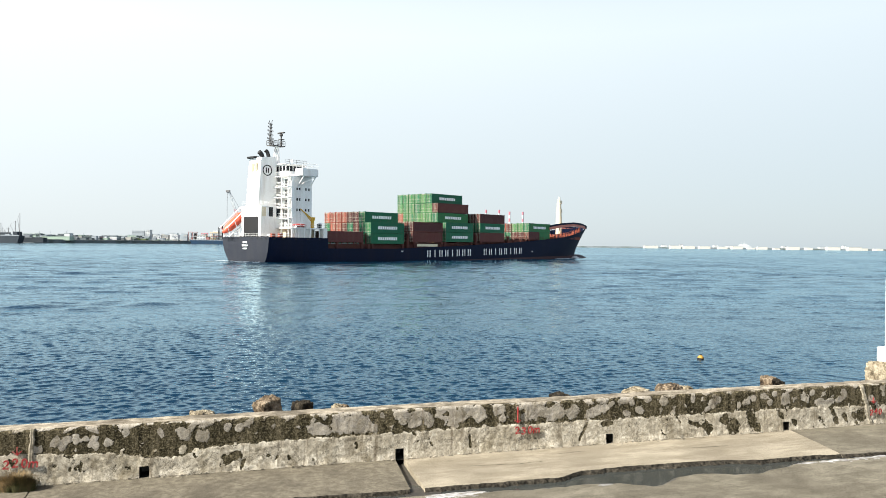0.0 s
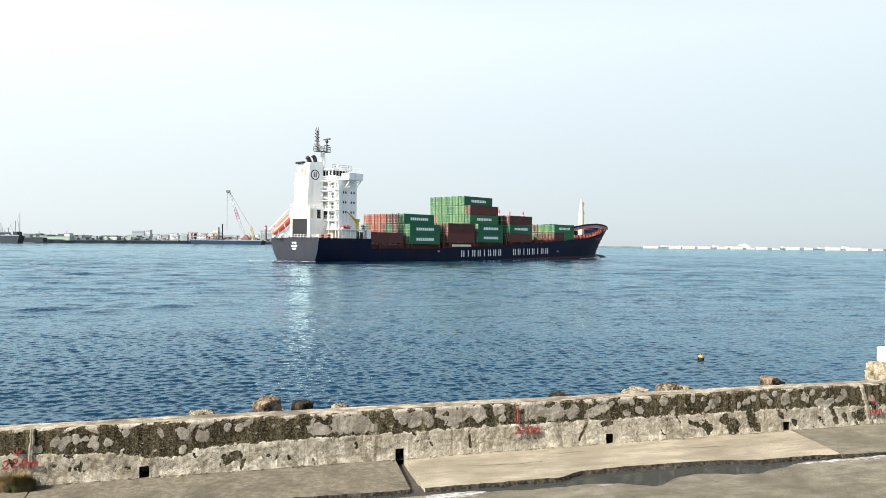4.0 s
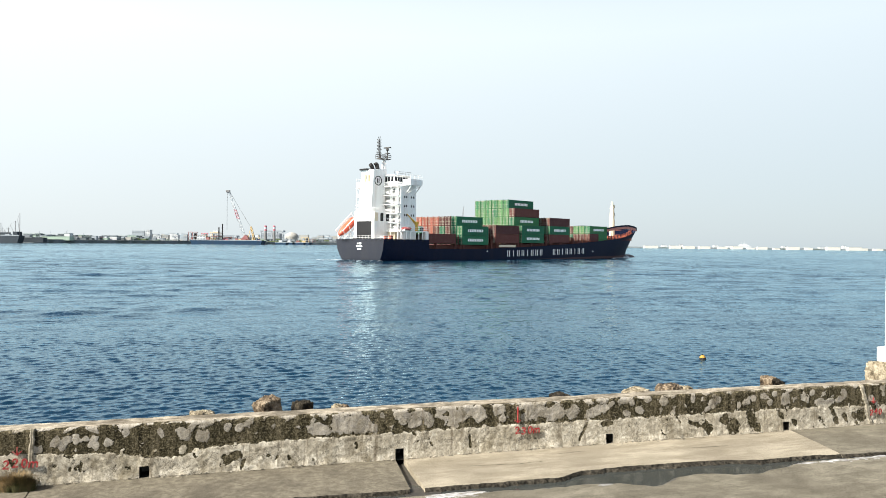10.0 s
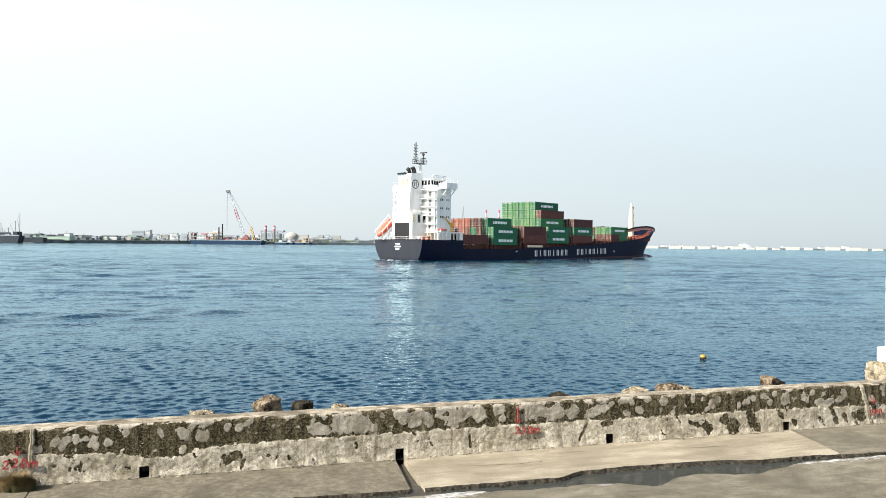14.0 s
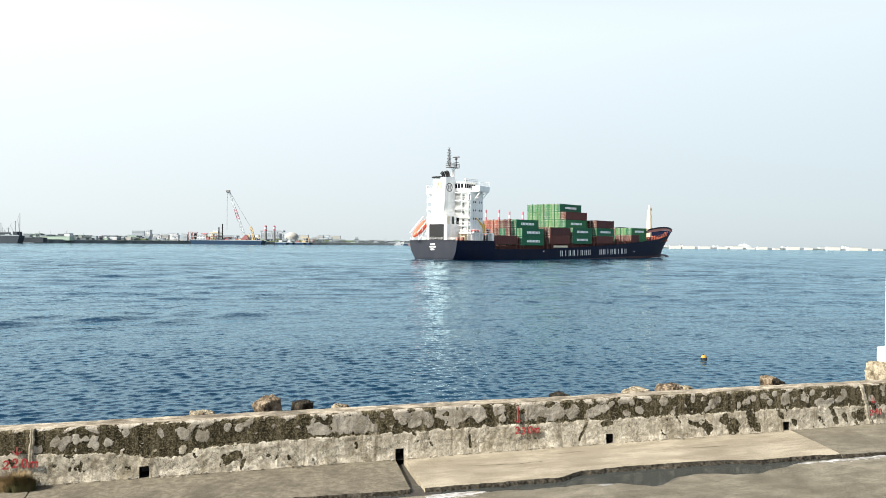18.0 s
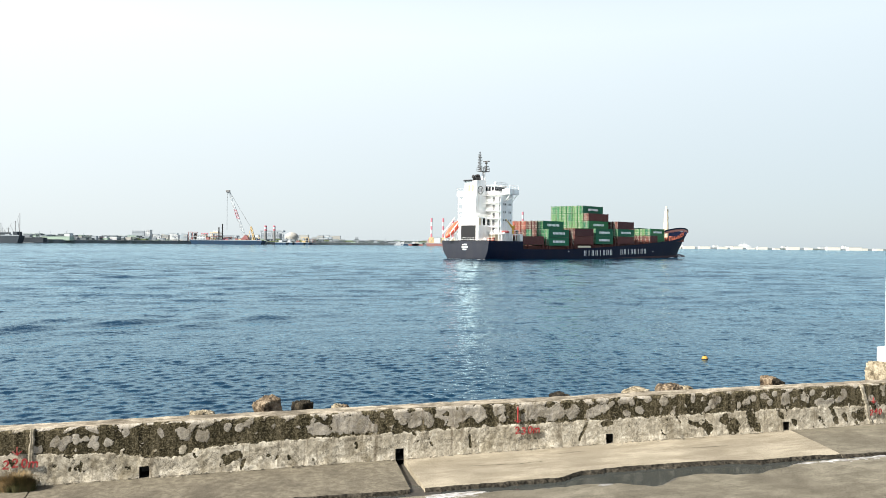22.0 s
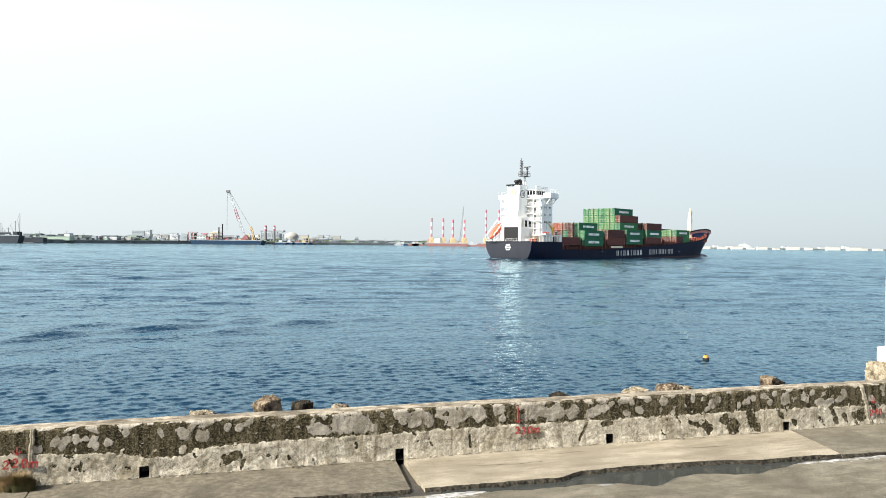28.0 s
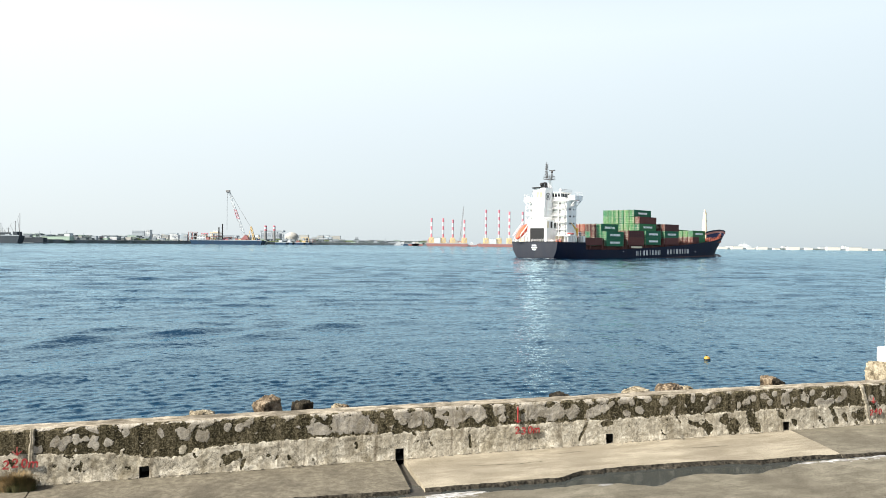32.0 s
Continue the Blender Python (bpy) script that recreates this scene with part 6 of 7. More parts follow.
# P, the sunlit green, goes to inner rows that show only their doors
G, B, O, P = "c_green", "c_brown", "c_orange", "c_green_lit"
for r in range(8):                                   # low bay right ahead of the house
    stow(17.0, r, 5.0, 12.19, G if r == 6 else B)
for r in range(8):                                   # aft bay
    stow(31.9, r, 4.7, 12.19, G, r == 0)
    stow(31.9, r, 7.6, 12.19, (G, G, B, G, B, O, O, G)[r], r == 0)
    if r > 0:
        stow(31.9, r, 10.5, 12.19, (G, G, B, B, O, O, O, O)[r], r == 1)
for r in range(8):                                   # middle bays
    stow(47.6, r, 5.3, 12.19, B)
    stow(47.6, r, 8.2, 12.19, B)
    stow(61.3, r, 5.5, 12.19, G, r == 0)
    stow(61.3, r, 8.4, 12.19, G, r == 0)
    if r > 0:
        stow(60.3, r, 11.3, 13.72, (G, G, P, P, P, P, P, O)[r], r == 1)
        stow(60.3, r, 14.2, 13.72, (G, B, P, P, G, P, P, P)[r])
    if r > 1:
        stow(60.3, r, 17.1, 13.72, (G, G, G, P, P, G, P, P)[r], r == 2)
for r in range(8):
    stow(76.9, r, 5.7, 12.19, B)
    stow(76.9, r, 8.6, 12.19, G, r == 0)
    stow(76.9, r, 11.5, 12.19, B)
for r in range(8):                                   # forward bay
    stow(102.3, r, 9.3, 12.19, (G, P, P, B, O, P, B, B)[r], r == 0)
    if r == 0:
        stow(102.3, r, 6.45, 6.06, B)
        stow(108.45, r, 6.45, 6.06, G)
    else:
        stow(102.3, r, 6.45, 12.19, (B, B, B, G, G, B, B, B)[r])

# foam where the hull meets the sea
m_foam, n_, l_, b_ = nodes("sea_foam")
tc_ = n_.new("ShaderNodeTexCoord")
t_ = tex_noise(n_, l_, tc_.outputs["Object"], 2.2, 8, 0.75)
r_ = ramp(n_, [(0.40, (0.03, 0.08, 0.11)), (0.54, (0.62, 0.66, 0.68))])
l_.new(t_.outputs[0], r_.inputs[0])
l_.new(r_.outputs[0], b_.inputs["Base Color"])
b_.inputs["Roughness"].default_value = 0.5


def foam_strip(pts, name, label):
    bm = bmesh.new()
    rows = []
    for x, y, w, h in pts:
        nx = noise.noise((x * 0.9, y, 1)) * 0.4
        rows.append([bm.verts.new(p) for p in ((x, y - w / 2 + nx, -0.25), (x, y - w / 4, h * 0.8), (x, y, h * (1 + nx)), (x, y + w / 4, h * 0.7), (x, y + w / 2, -0.25))])
    for a, b in zip(rows, rows[1:]):
        for k in range(4):
            bm.faces.new((a[k], b[k], b[k + 1], a[k + 1]))
    part(name, bm, m_foam, ship, label, smooth=True)


for sgn in (-1, 1):
    foam_strip([(x, sgn * (half_beam(min(x, 144.9), 0) + 0.5 + (148 - x) * 0.05), 1.0 + 3.2 * math.exp(-((x - 143) / 7) ** 2), 0.20 + 0.75 * math.exp(-((x - 142) / 4) ** 2) + 0.08 * noise.noise((x, 0, 0)))
                for x in np.arange(116, 149.5, 0.8)], "bow_wave", "low white bow wave")
bm = bmesh.new()
sheet(bm, list(np.arange(-12.0, 0.6, 0.4)), list(np.arange(-9.6, 9.7, 0.4)), lambda x, y: 0.06 + 0.05 * noise.noise((x * 1.2, y * 1.2, 2)),
      lambda x, y: noise.noise((x * 0.35, y * 0.5, 2)) + 0.5 * noise.noise((x * 1.1, y * 1.4, 5)) < 0.20 + 0.03 * abs(x) - 0.03 * abs(y))
part("stern_foam", bm, m_foam, ship, "white foam under the transom", smooth=True)

# ---------------------------------------------------------------- the far side of the harbour, by bearing (sideways per metre ahead) and distance
def far(u, d, z=0.0):
    return Matrix.Translation((u * d, d, SEA + z))


# distance haze is painted into these far colours: paler, greyer and less saturated
M["far_stone"] = concrete("hazy_breakwater_stone", (0.075, 0.092, 0.102), (0.15, 0.172, 0.18), (0.055, 0.072, 0.064), scale=0.06, stain=0.8)
M["far_grey"] = paint("hazy_grey_wall", (0.25, 0.28, 0.305), 0.8, (0.3, 0.3, 0.3), 0.3, 0.05)
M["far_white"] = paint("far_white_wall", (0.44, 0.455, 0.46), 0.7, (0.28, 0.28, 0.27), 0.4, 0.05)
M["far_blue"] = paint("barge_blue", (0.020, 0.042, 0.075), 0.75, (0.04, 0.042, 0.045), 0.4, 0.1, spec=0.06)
M["hazy_red"] = paint("hazy_barge_red", (0.24, 0.105, 0.095), 0.6, (0.14, 0.08, 0.07), 0.3, 0.1)
M["hazy_stripe_red"] = paint("hazy_stripe_red", (0.42, 0.13, 0.16), 0.5, (0.36, 0.14, 0.15), 0.2, 0.2)
M["hazy_yellow"] = paint("hazy_yellow", (0.52, 0.38, 0.19), 0.6, (0.3, 0.2, 0.1), 0.3, 0.1)
M["hazy_window"] = paint("hazy_window", (0.17, 0.19, 0.21), 0.4, (0.2, 0.2, 0.2), 0.2, 0.1)
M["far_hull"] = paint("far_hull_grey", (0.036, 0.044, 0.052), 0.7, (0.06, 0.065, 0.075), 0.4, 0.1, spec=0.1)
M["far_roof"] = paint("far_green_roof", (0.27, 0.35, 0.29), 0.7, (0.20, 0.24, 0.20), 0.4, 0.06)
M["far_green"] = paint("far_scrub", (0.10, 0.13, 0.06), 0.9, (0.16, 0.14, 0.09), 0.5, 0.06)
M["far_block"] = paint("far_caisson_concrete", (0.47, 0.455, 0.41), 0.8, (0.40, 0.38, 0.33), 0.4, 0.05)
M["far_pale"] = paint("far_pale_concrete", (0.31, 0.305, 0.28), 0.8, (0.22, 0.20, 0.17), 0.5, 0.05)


def breakwater(pts, name, label, h0, h1, depth, seed):
    """A long stone bank along a line of (bearing, distance)."""
    bm = bmesh.new()
    line = []
    for (u0, d0), (u1, d1) in zip(pts, pts[1:]):
        k = 60
        for i in range(k):
            f = i / k
            d = d0 + (d1 - d0) * f
            line.append(((u0 + (u1 - u0) * f) * d, d))
    rows = []
    for i, (x, y) in enumerate(line):
        f = i / len(line)
        h = (h0 + (h1 - h0) * f) * (1 + 0.10 * noise.noise((x * 0.03, seed, 0)) + 0.10 * noise.noise((x * 0.15, seed, 0)))
        rows.append([bm.verts.new(p) for p in ((x, y, -1.5), (x, y + h * 1.2, h * 0.75), (x, y + h * 1.6, h), (x, y + depth, h * 0.95), (x, y + depth + 10, -1.5))])
    for a, b in zip(rows, rows[1:]):
        for k in range(4):
            bm.faces.new((a[k], b[k], b[k + 1], a[k + 1]))
    bmesh.ops.recalc_face_normals(bm, faces=bm.faces)
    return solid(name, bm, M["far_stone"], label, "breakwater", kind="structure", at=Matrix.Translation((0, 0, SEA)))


def parapet(pts, name, label, h, back):
    """A pale wave wall along the crest of a bank."""
    bm = bmesh.new()
    rows = []
    for (u0, d0), (u1, d1) in zip(pts, pts[1:]):
        for i in range(40):
            f = i / 40
            d = d0 + (d1 - d0) * f
            x, y = (u0 + (u1 - u0) * f) * d, d + back
            top = h + 0.25 * noise.noise((x * 0.05, 2, 2))
            rows.append([bm.verts.new(c) for c in ((x, y, h - 3), (x, y, top + 1.1), (x, y + 0.8, top + 1.1), (x, y + 0.8, h - 3))])
    for a, b in zip(rows, rows[1:]):
        for k in range(3):
            bm.faces.new((a[k], b[k], b[k + 1], a[k + 1]))
    bmesh.ops.recalc_face_normals(bm, faces=bm.faces)
    return solid(name, bm, M["far_pale"], label, "wall", kind="structure", at=Matrix.Translation((0, 0, SEA)))


parapet([(-0.565, 1005), (-0.34, 1380), (-0.05, 1960)], "parapet_west", "pale wave wall along the breakwater crest", 4.6, 8.5)
breakwater([(-1.10, 900), (-0.75, 930), (-0.56, 1010), (-0.34, 1380), (-0.05, 1960), (0.02, 2020)], "breakwater_west", "long dark stone breakwater with scrub on top", 4.6, 5.2, 1000, 1)
breakwater([(0.02, 1990), (0.36, 1880), (0.80, 1900)], "breakwater_east", "low pale breakwater across the harbour mouth", 3.8, 4.2, 30, 2)


def far_box(name, u, d, w, h, dep, z, material, label, cat, roof=None, rows=0, group=""):
    t = thing(name, label, cat, group, at=far(u, d, z))
    bm = bmesh.new()
    box(bm, -w / 2, w / 2, 0, dep, 0, h, 0.0)
    part("wall", bm, material, t)
    bm = bmesh.new()
    box(bm, -w / 2 - 0.3, w / 2 + 0.3, -0.3, dep + 0.3, h, h + max(0.4, h * 0.04))
    part("roof", bm, M["far_grey"] if roof is None else roof, t)
    for r in range(rows):
        k = max(2, int(w / 5))
        for i in range(k):
            bm = bmesh.new()
            x = -w / 2 + (i + 0.5) * w / k
            z0 = h * (r + 0.35) / rows
            box(bm, x - w / k * 0.28, x + w / k * 0.28, -0.15, 0.05, z0, z0 + h / rows * 0.4)
            part("window", bm, M["hazy_window"], t)
    return t


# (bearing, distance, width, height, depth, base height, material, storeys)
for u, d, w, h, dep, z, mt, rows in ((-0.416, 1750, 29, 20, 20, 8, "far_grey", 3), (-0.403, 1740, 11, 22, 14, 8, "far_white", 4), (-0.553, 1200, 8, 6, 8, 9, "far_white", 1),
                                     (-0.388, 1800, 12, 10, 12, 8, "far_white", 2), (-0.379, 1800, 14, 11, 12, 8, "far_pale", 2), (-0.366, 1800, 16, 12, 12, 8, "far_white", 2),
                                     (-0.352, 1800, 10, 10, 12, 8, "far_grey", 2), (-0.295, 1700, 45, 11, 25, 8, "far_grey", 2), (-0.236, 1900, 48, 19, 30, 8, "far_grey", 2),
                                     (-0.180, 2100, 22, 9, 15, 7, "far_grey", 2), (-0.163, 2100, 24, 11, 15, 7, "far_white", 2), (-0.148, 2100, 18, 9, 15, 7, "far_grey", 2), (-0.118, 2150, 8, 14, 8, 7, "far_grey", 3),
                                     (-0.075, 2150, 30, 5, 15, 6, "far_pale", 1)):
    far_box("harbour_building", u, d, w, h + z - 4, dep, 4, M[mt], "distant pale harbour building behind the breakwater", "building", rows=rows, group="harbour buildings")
for u, w, mt in ((-0.545, 26, "far_green"), (-0.520, 14, "far_grey"), (-0.500, 18, "far_pale"), (-0.476, 10, "far_white"), (-0.470, 8, "hazy_red"), (-0.462, 7, "far_white"), (-0.45, 12, "far_white"), (-0.43, 10, "far_pale")):
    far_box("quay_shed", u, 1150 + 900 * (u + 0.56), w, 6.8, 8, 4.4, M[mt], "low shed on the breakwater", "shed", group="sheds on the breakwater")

# storage dome and tanks
for u, d, r, z in ((-0.2065, 1950, 18, 4.3),):
    t = thing("storage_tank", "pale domed storage tank", "tank", "storage tanks", at=far(u, d, z))
    bm = bmesh.new()
    up = r * 0.8
    rod(bm, (0, 0, 0), (0, 0, up), r, r, 28)
    part("shell", bm, M["far_pale"], t)
    bm = bmesh.new()
    ball(bm, (0, 0, up), (r, r, r * 0.75), seg=24, rings=12)
    part("dome", bm, M["far_pale"], t, smooth=True)


def striped_column(root, x, y, z0, z1, r, bands):
    for i in range(bands):
        a, b = z0 + (z1 - z0) * i / bands, z0 + (z1 - z0) * (i + 1) / bands
        bm = bmesh.new()
        rod(bm, (x, y, a), (x, y, b), r, r, 12)
        part("band", bm, M["hazy_stripe_red"] if (bands - 1 - i) % 2 == 0 else M["far_white"], root)


for u, d, h in ((-0.2422, 1650, 38), (-0.2304, 1650, 38)):
    t = thing("chimney", "red and white banded chimney", "chimney", "chimneys", at=far(u, d, 4.3))
    bm = bmesh.new()
    rod(bm, (0, 0, 0), (0, 0, h * 0.7), 3.2, 2.8, 12)
    part("stack", bm, M["grey"], t)
    striped_column(t, 0, 0, h * 0.7, h, 2.9, 3)


# jack-up barges with striped legs
def barge(u0, u1, d, h, material, label, deep=30):
    t = thing("barge", label, "barge", "moored barges", at=far((u0 + u1) / 2, d, 0))
    w = (u1 - u0) * d
    bm = bmesh.new()
    prism(bm, [(-w / 2, h), (w / 2, h), (w / 2 - 3, -1), (-w / 2 + 3, -1)], "y", 0, deep)
    part("hull", bm, material, t)
    bm = bmesh.new()
    box(bm, -w / 2 + 1, w / 2 - 1, 0.6, 1.0, h, h + 1.2)
    part("rail", bm, M["far_grey"], t)
    return t


def leg_tower(u, d, z, top, bands):
    t = thing("leg_tower", "red and white banded leg on a yellow base", "jack-up leg", "striped legs", at=far(u, d, z))
    bm = bmesh.new()
    box(bm, -6, 6, 0, 12, 0, 14, 0.4)
    part("base", bm, M["hazy_yellow"], t)
    bm = bmesh.new()
    for x in (-5.5, 5.5):
        rod(bm, (x, -0.3, 0), (-x, -0.3, 14), 0.5, seg=5)
    part("brace", bm, M["far_pale"], t)
    striped_column(t, 0, 6, 14, top, 2.1, bands)
    return t


D1 = 1700
barge(-0.0235, 0.0345, D1, 6, M["hazy_red"], "red barge carrying yellow and striped leg towers")
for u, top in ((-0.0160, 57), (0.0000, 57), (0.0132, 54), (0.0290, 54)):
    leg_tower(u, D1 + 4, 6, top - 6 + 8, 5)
barge(0.0470, 0.125, D1, 6, M["hazy_red"], "red barge carrying tall striped leg towers")
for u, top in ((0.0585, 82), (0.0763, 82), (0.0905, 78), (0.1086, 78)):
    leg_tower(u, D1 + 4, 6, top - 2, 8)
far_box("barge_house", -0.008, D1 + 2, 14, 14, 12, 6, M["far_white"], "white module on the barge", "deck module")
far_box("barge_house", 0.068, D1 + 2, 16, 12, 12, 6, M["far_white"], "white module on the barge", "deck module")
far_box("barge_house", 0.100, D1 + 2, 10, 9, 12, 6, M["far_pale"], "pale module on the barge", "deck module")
t = thing("crawler_crane", "dark lattice crane standing on the barge", "crane", at=far(0.0235, D1, 5))
bm = bmesh.new()
lattice(bm, (0, 20, 4), (7.5, 20, 88), 3.5, 1.5, 0.26, 16)
part("boom", bm, M["grey"], t)
bm = bmesh.new()
box(bm, -5, 5, 15, 25, 0, 7, 0.4)
part("cab", bm, M["hazy_red"], t)

# floating crane, dredger and spuds further west
D2 = 1330
cb = barge(-0.345, -0.247, D2, 7, M["far_blue"], "dark blue crane barge with a tall lattice boom")
t = thing("floating_crane", "tall red and white lattice crane on a barge", "crane", at=far(-0.272, D2, 7))
bm = bmesh.new()
lattice(bm, (0, 12, 3), (-32, 12, 92), 4.4, 2.6, 0.20, 18)
part("boom", bm, M["far_white"], t, "white lattice boom")
bm = bmesh.new()
lattice(bm, (-13, 12, 39.2), (-19.5, 12, 57.3), 3.9, 3.5, 0.25, 5)
part("boom_band", bm, M["hazy_stripe_red"], t, "red section of the boom")
bm = bmesh.new()
box(bm, -36, -29, 9, 15, 88, 92, 0.4)
part("boom_head", bm, M["grey"], t)
bm = bmesh.new()
rod(bm, (-34, 12, 88), (-34, 12, 20), 0.35, seg=4)
rod(bm, (-30, 12, 90), (10, 12, 24), 0.25, seg=4)
part("hoist_wire", bm, M["grey"], t)
bm = bmesh.new()
lattice(bm, (16, 12, 2), (10, 12, 26), 3, 2, 0.5, 5)
rod(bm, (4, 12, 2), (10, 12, 26), 0.6, seg=5)
part("gantry", bm, M["hazy_yellow"], t)
bm = bmesh.new()
prism(bm, [(-8, 0), (8, 0), (5, 8), (1, 11), (-4, 6)], "y", 6, 18)
part("machine_house", bm, M["hazy_red"], t, "red machinery house")
for u, h in ((-0.3058, 31), (-0.3010, 37)):
    t = thing("spud_pole", "tall black spud pole beside the barge", "spud pole", "spud poles", at=far(u, D2 + 3, 0))
    bm = bmesh.new()
    rod(bm, (0, 0, 0), (0, 0, h), 1.1, 1.1, 10)
    part("pole", bm, M["black"], t)
far_box("barge_house", -0.330, D2 + 4, 16, 9, 10, 7, M["far_white"], "white and orange deckhouse on the barge", "deck module", roof=M["hazy_yellow"], rows=2)
far_box("barge_house", -0.321, D2 + 4, 5, 6, 8, 7, M["hazy_red"], "red derrick house on the barge", "deck module", roof=M["hazy_yellow"])
t = thing("gantry", "orange gantry frame on the crane barge", "gantry", at=far(-0.3115, D2 + 2, 7))
for x in (-7.5, 0.0, 7.5):
    for y in (2, 12):
        bm = bmesh.new()
        rod(bm, (x, y, 0), (x, y, 13), 0.6, 0.5, 6)
        part("leg", bm, M["hazy_yellow"], t)
for z, mt in ((7, "hazy_red"), (13, "hazy_yellow")):
    bm = bmesh.new()
    box(bm, -9, 9, 1, 13, z, z + 1.3, 0.2)
    part("deck", bm, M[mt], t)
bm = bmesh.new()
box(bm, -4, 5, 3, 10, 14.3, 17.5, 0.3)
part("cab", bm, M["far_white"], t)
for u, d, mt in ((-0.262, 1450, "far_white"), (-0.222, 1550, "far_white"), (-0.198, 1600, "hazy_red"), (-0.21, 1600, "far_white"), (-0.19, 1650, "hazy_yellow"), (-0.04, 1750, "far_white"), (-0.035, 1750, "far_pale"), (-0.055, 1900, "far_white")):
    b = barge(u - 0.008, u + 0.008, d, 4, M["hazy_red"] if u > -0.05 else M["far_blue"], "small workboat moored at the breakwater")
    bm = bmesh.new()
    box(bm, -4, 3, 3, 10, 4, 9, 0.3)
    part("wheelhouse", bm, M[mt], b)
    bm = bmesh.new()
    rod(bm, (0, 6, 9), (0, 6, 15), 0.3, seg=5)
    part("mast", bm, M["far_white"], b)

# gear on the decks of the barges
gear_rng = random.Random(8)
GEAR = ("hazy_red", "hazy_yellow", "far_white", "far_grey", "far_blue", "hazy_stripe_red", "far_pale")


def deck_gear(u0, u1, d, z, count, tall):
    for _ in range(count):
        u = gear_rng.uniform(u0, u1)
        t = thing("deck_gear", "small deck machinery on a moored barge", "machinery", "deck gear", at=far(u, d + gear_rng.uniform(2, 16), z))
        w, h = gear_rng.uniform(1.5, 6), gear_rng.uniform(1.5, tall)
        bm = bmesh.new()
        box(bm, -w / 2, w / 2, 0, 4, 0, h * 0.6, 0.15)
        part("housing", bm, M[gear_rng.choice(GEAR)], t)
        bm = bmesh.new()
        x = gear_rng.uniform(-0.8, 0.8) * w
        for a, b in (((-w / 2, 2, 0), (x, 2, h * 1.5)), ((w / 2, 2, 0), (x, 2, h * 1.5)), ((x, 2, h * 1.5), (x + gear_rng.uniform(-4, 4), 2, h * 1.2))):
            rod(bm, a, b, 0.3, seg=4)
        part("frame", bm, M[gear_rng.choice(GEAR)], t)


deck_gear(-0.343, -0.250, D2, 7, 40, 7)
deck_gear(-0.022, 0.033, D1, 6, 14, 8)
deck_gear(0.049, 0.123, D1, 6, 16, 8)

# grey cargo vessel at the west end
v = barge(-0.66, -0.578, 960, 9.5, M["far_hull"], "dark grey moored vessel with deck cranes", 13)
for x, h, reach in ((-30, 14, 6), (-16, 18, 8), (-4, 12, 5), (8, 17, 9), (18, 11, 6), (27, 20, 7), (33, 31, 3)):
    bm = bmesh.new()
    rod(bm, (x, 12, 9), (x, 12, 9 + h), 0.6, 0.3, 6)
    rod(bm, (x, 12, 10.5), (x - reach, 12, 9 + h * 0.75), 0.3, 0.2, 5)
    rod(bm, (x, 12, 9 + h), (x - reach, 12, 9 + h * 0.75), 0.12, seg=4)
    part("derrick", bm, M["grey"], v)
for i in range(16):
    bm = bmesh.new()
    x, h = -38 + i * 4.8 + 1.5 * math.sin(i * 2.1), 8 + 5 * math.sin(i * 1.7) ** 2
    rod(bm, (x, 10, 8), (x, 10, 9 + h), 0.22, 0.12, 5)
    rod(bm, (x - 1.5, 10, 9 + h * 0.7), (x + 1.5, 10, 9 + h * 0.8), 0.12, seg=4)
    part("mast", bm, M["grey"], v)
for x, w, h in ((-34, 7, 3), (-28, 5, 5), (-9, 6, 4), (7, 5, 4), (21, 6, 3)):
    bm = bmesh.new()
    box(bm, x - w / 2, x + w / 2, 4, 10, 9, 9 + h, 0.3)
    part("deck_cargo", bm, M["far_grey"], v)
for x, w, h in ((-22, 9, 4), (0, 14, 3), (14, 8, 5), (30, 6, 6)):
    bm = bmesh.new()
    box(bm, x - w / 2, x + w / 2, 6, 18, 9, 9 + h, 0.3)
    part("deckhouse", bm, M["far_hull"], v)

# pale blocks along the eastern breakwater: bearing, width, height
for u, w, h in ((0.2842, 34, 8), (0.3174, 27, 9), (0.3363, 27, 8), (0.3574, 27, 8), (0.3822, 22, 7), (0.402, 26, 9), (0.421, 16, 5), (0.4362, 24, 8), (0.456, 14, 5), (0.4786, 29, 9), (0.500, 15, 7), (0.5333, 32, 10), (0.5623, 33, 10), (0.5758, 14, 7), (0.595, 20, 6)):
    far_box("caisson", u, 1850, w, h * 0.8, 14, 0, M["far_block"], "pale concrete caisson on the breakwater", "caisson", roof=M["far_block"], group="caissons")
for u, w, h in ((0.548, 8, 9), (0.395, 30, 6), (0.372, 10, 7), (0.325, 8, 8), (0.302, 14, 6), (0.466, 12, 6), (0.518, 18, 5)):
    far_box("site_shed", u, 1950, w, h, 10, 3, M["far_white"], "small white site building on the breakwater", "building", group="site buildings")
ferry = thing("ferry", "distant white ferry beyond the breakwater", "ship", at=far(0.411, 3000, 0))
bm = bmesh.new()
prism(bm, [(-26, 9), (30, 9), (25, -1), (-24, -1)], "y", 0, 12)
part("hull", bm, M["far_white"], ferry)
for x0, x1, z0, z1 in ((-20, 20, 9, 13), (-16, 13, 13, 17), (-2, 10, 17, 20)):
    bm = bmesh.new()
    box(bm, x0, x1, 1, 11, z0, z1, 0.3)
    part("deckhouse", bm, M["far_white"], ferry)
for x, h in ((4, 31), (-9, 27)):
    bm = bmesh.new()
    rod(bm, (x, 6, 17), (x, 6, h), 0.5, 0.3, 6)
    part("mast", bm, M["far_white"], ferry)


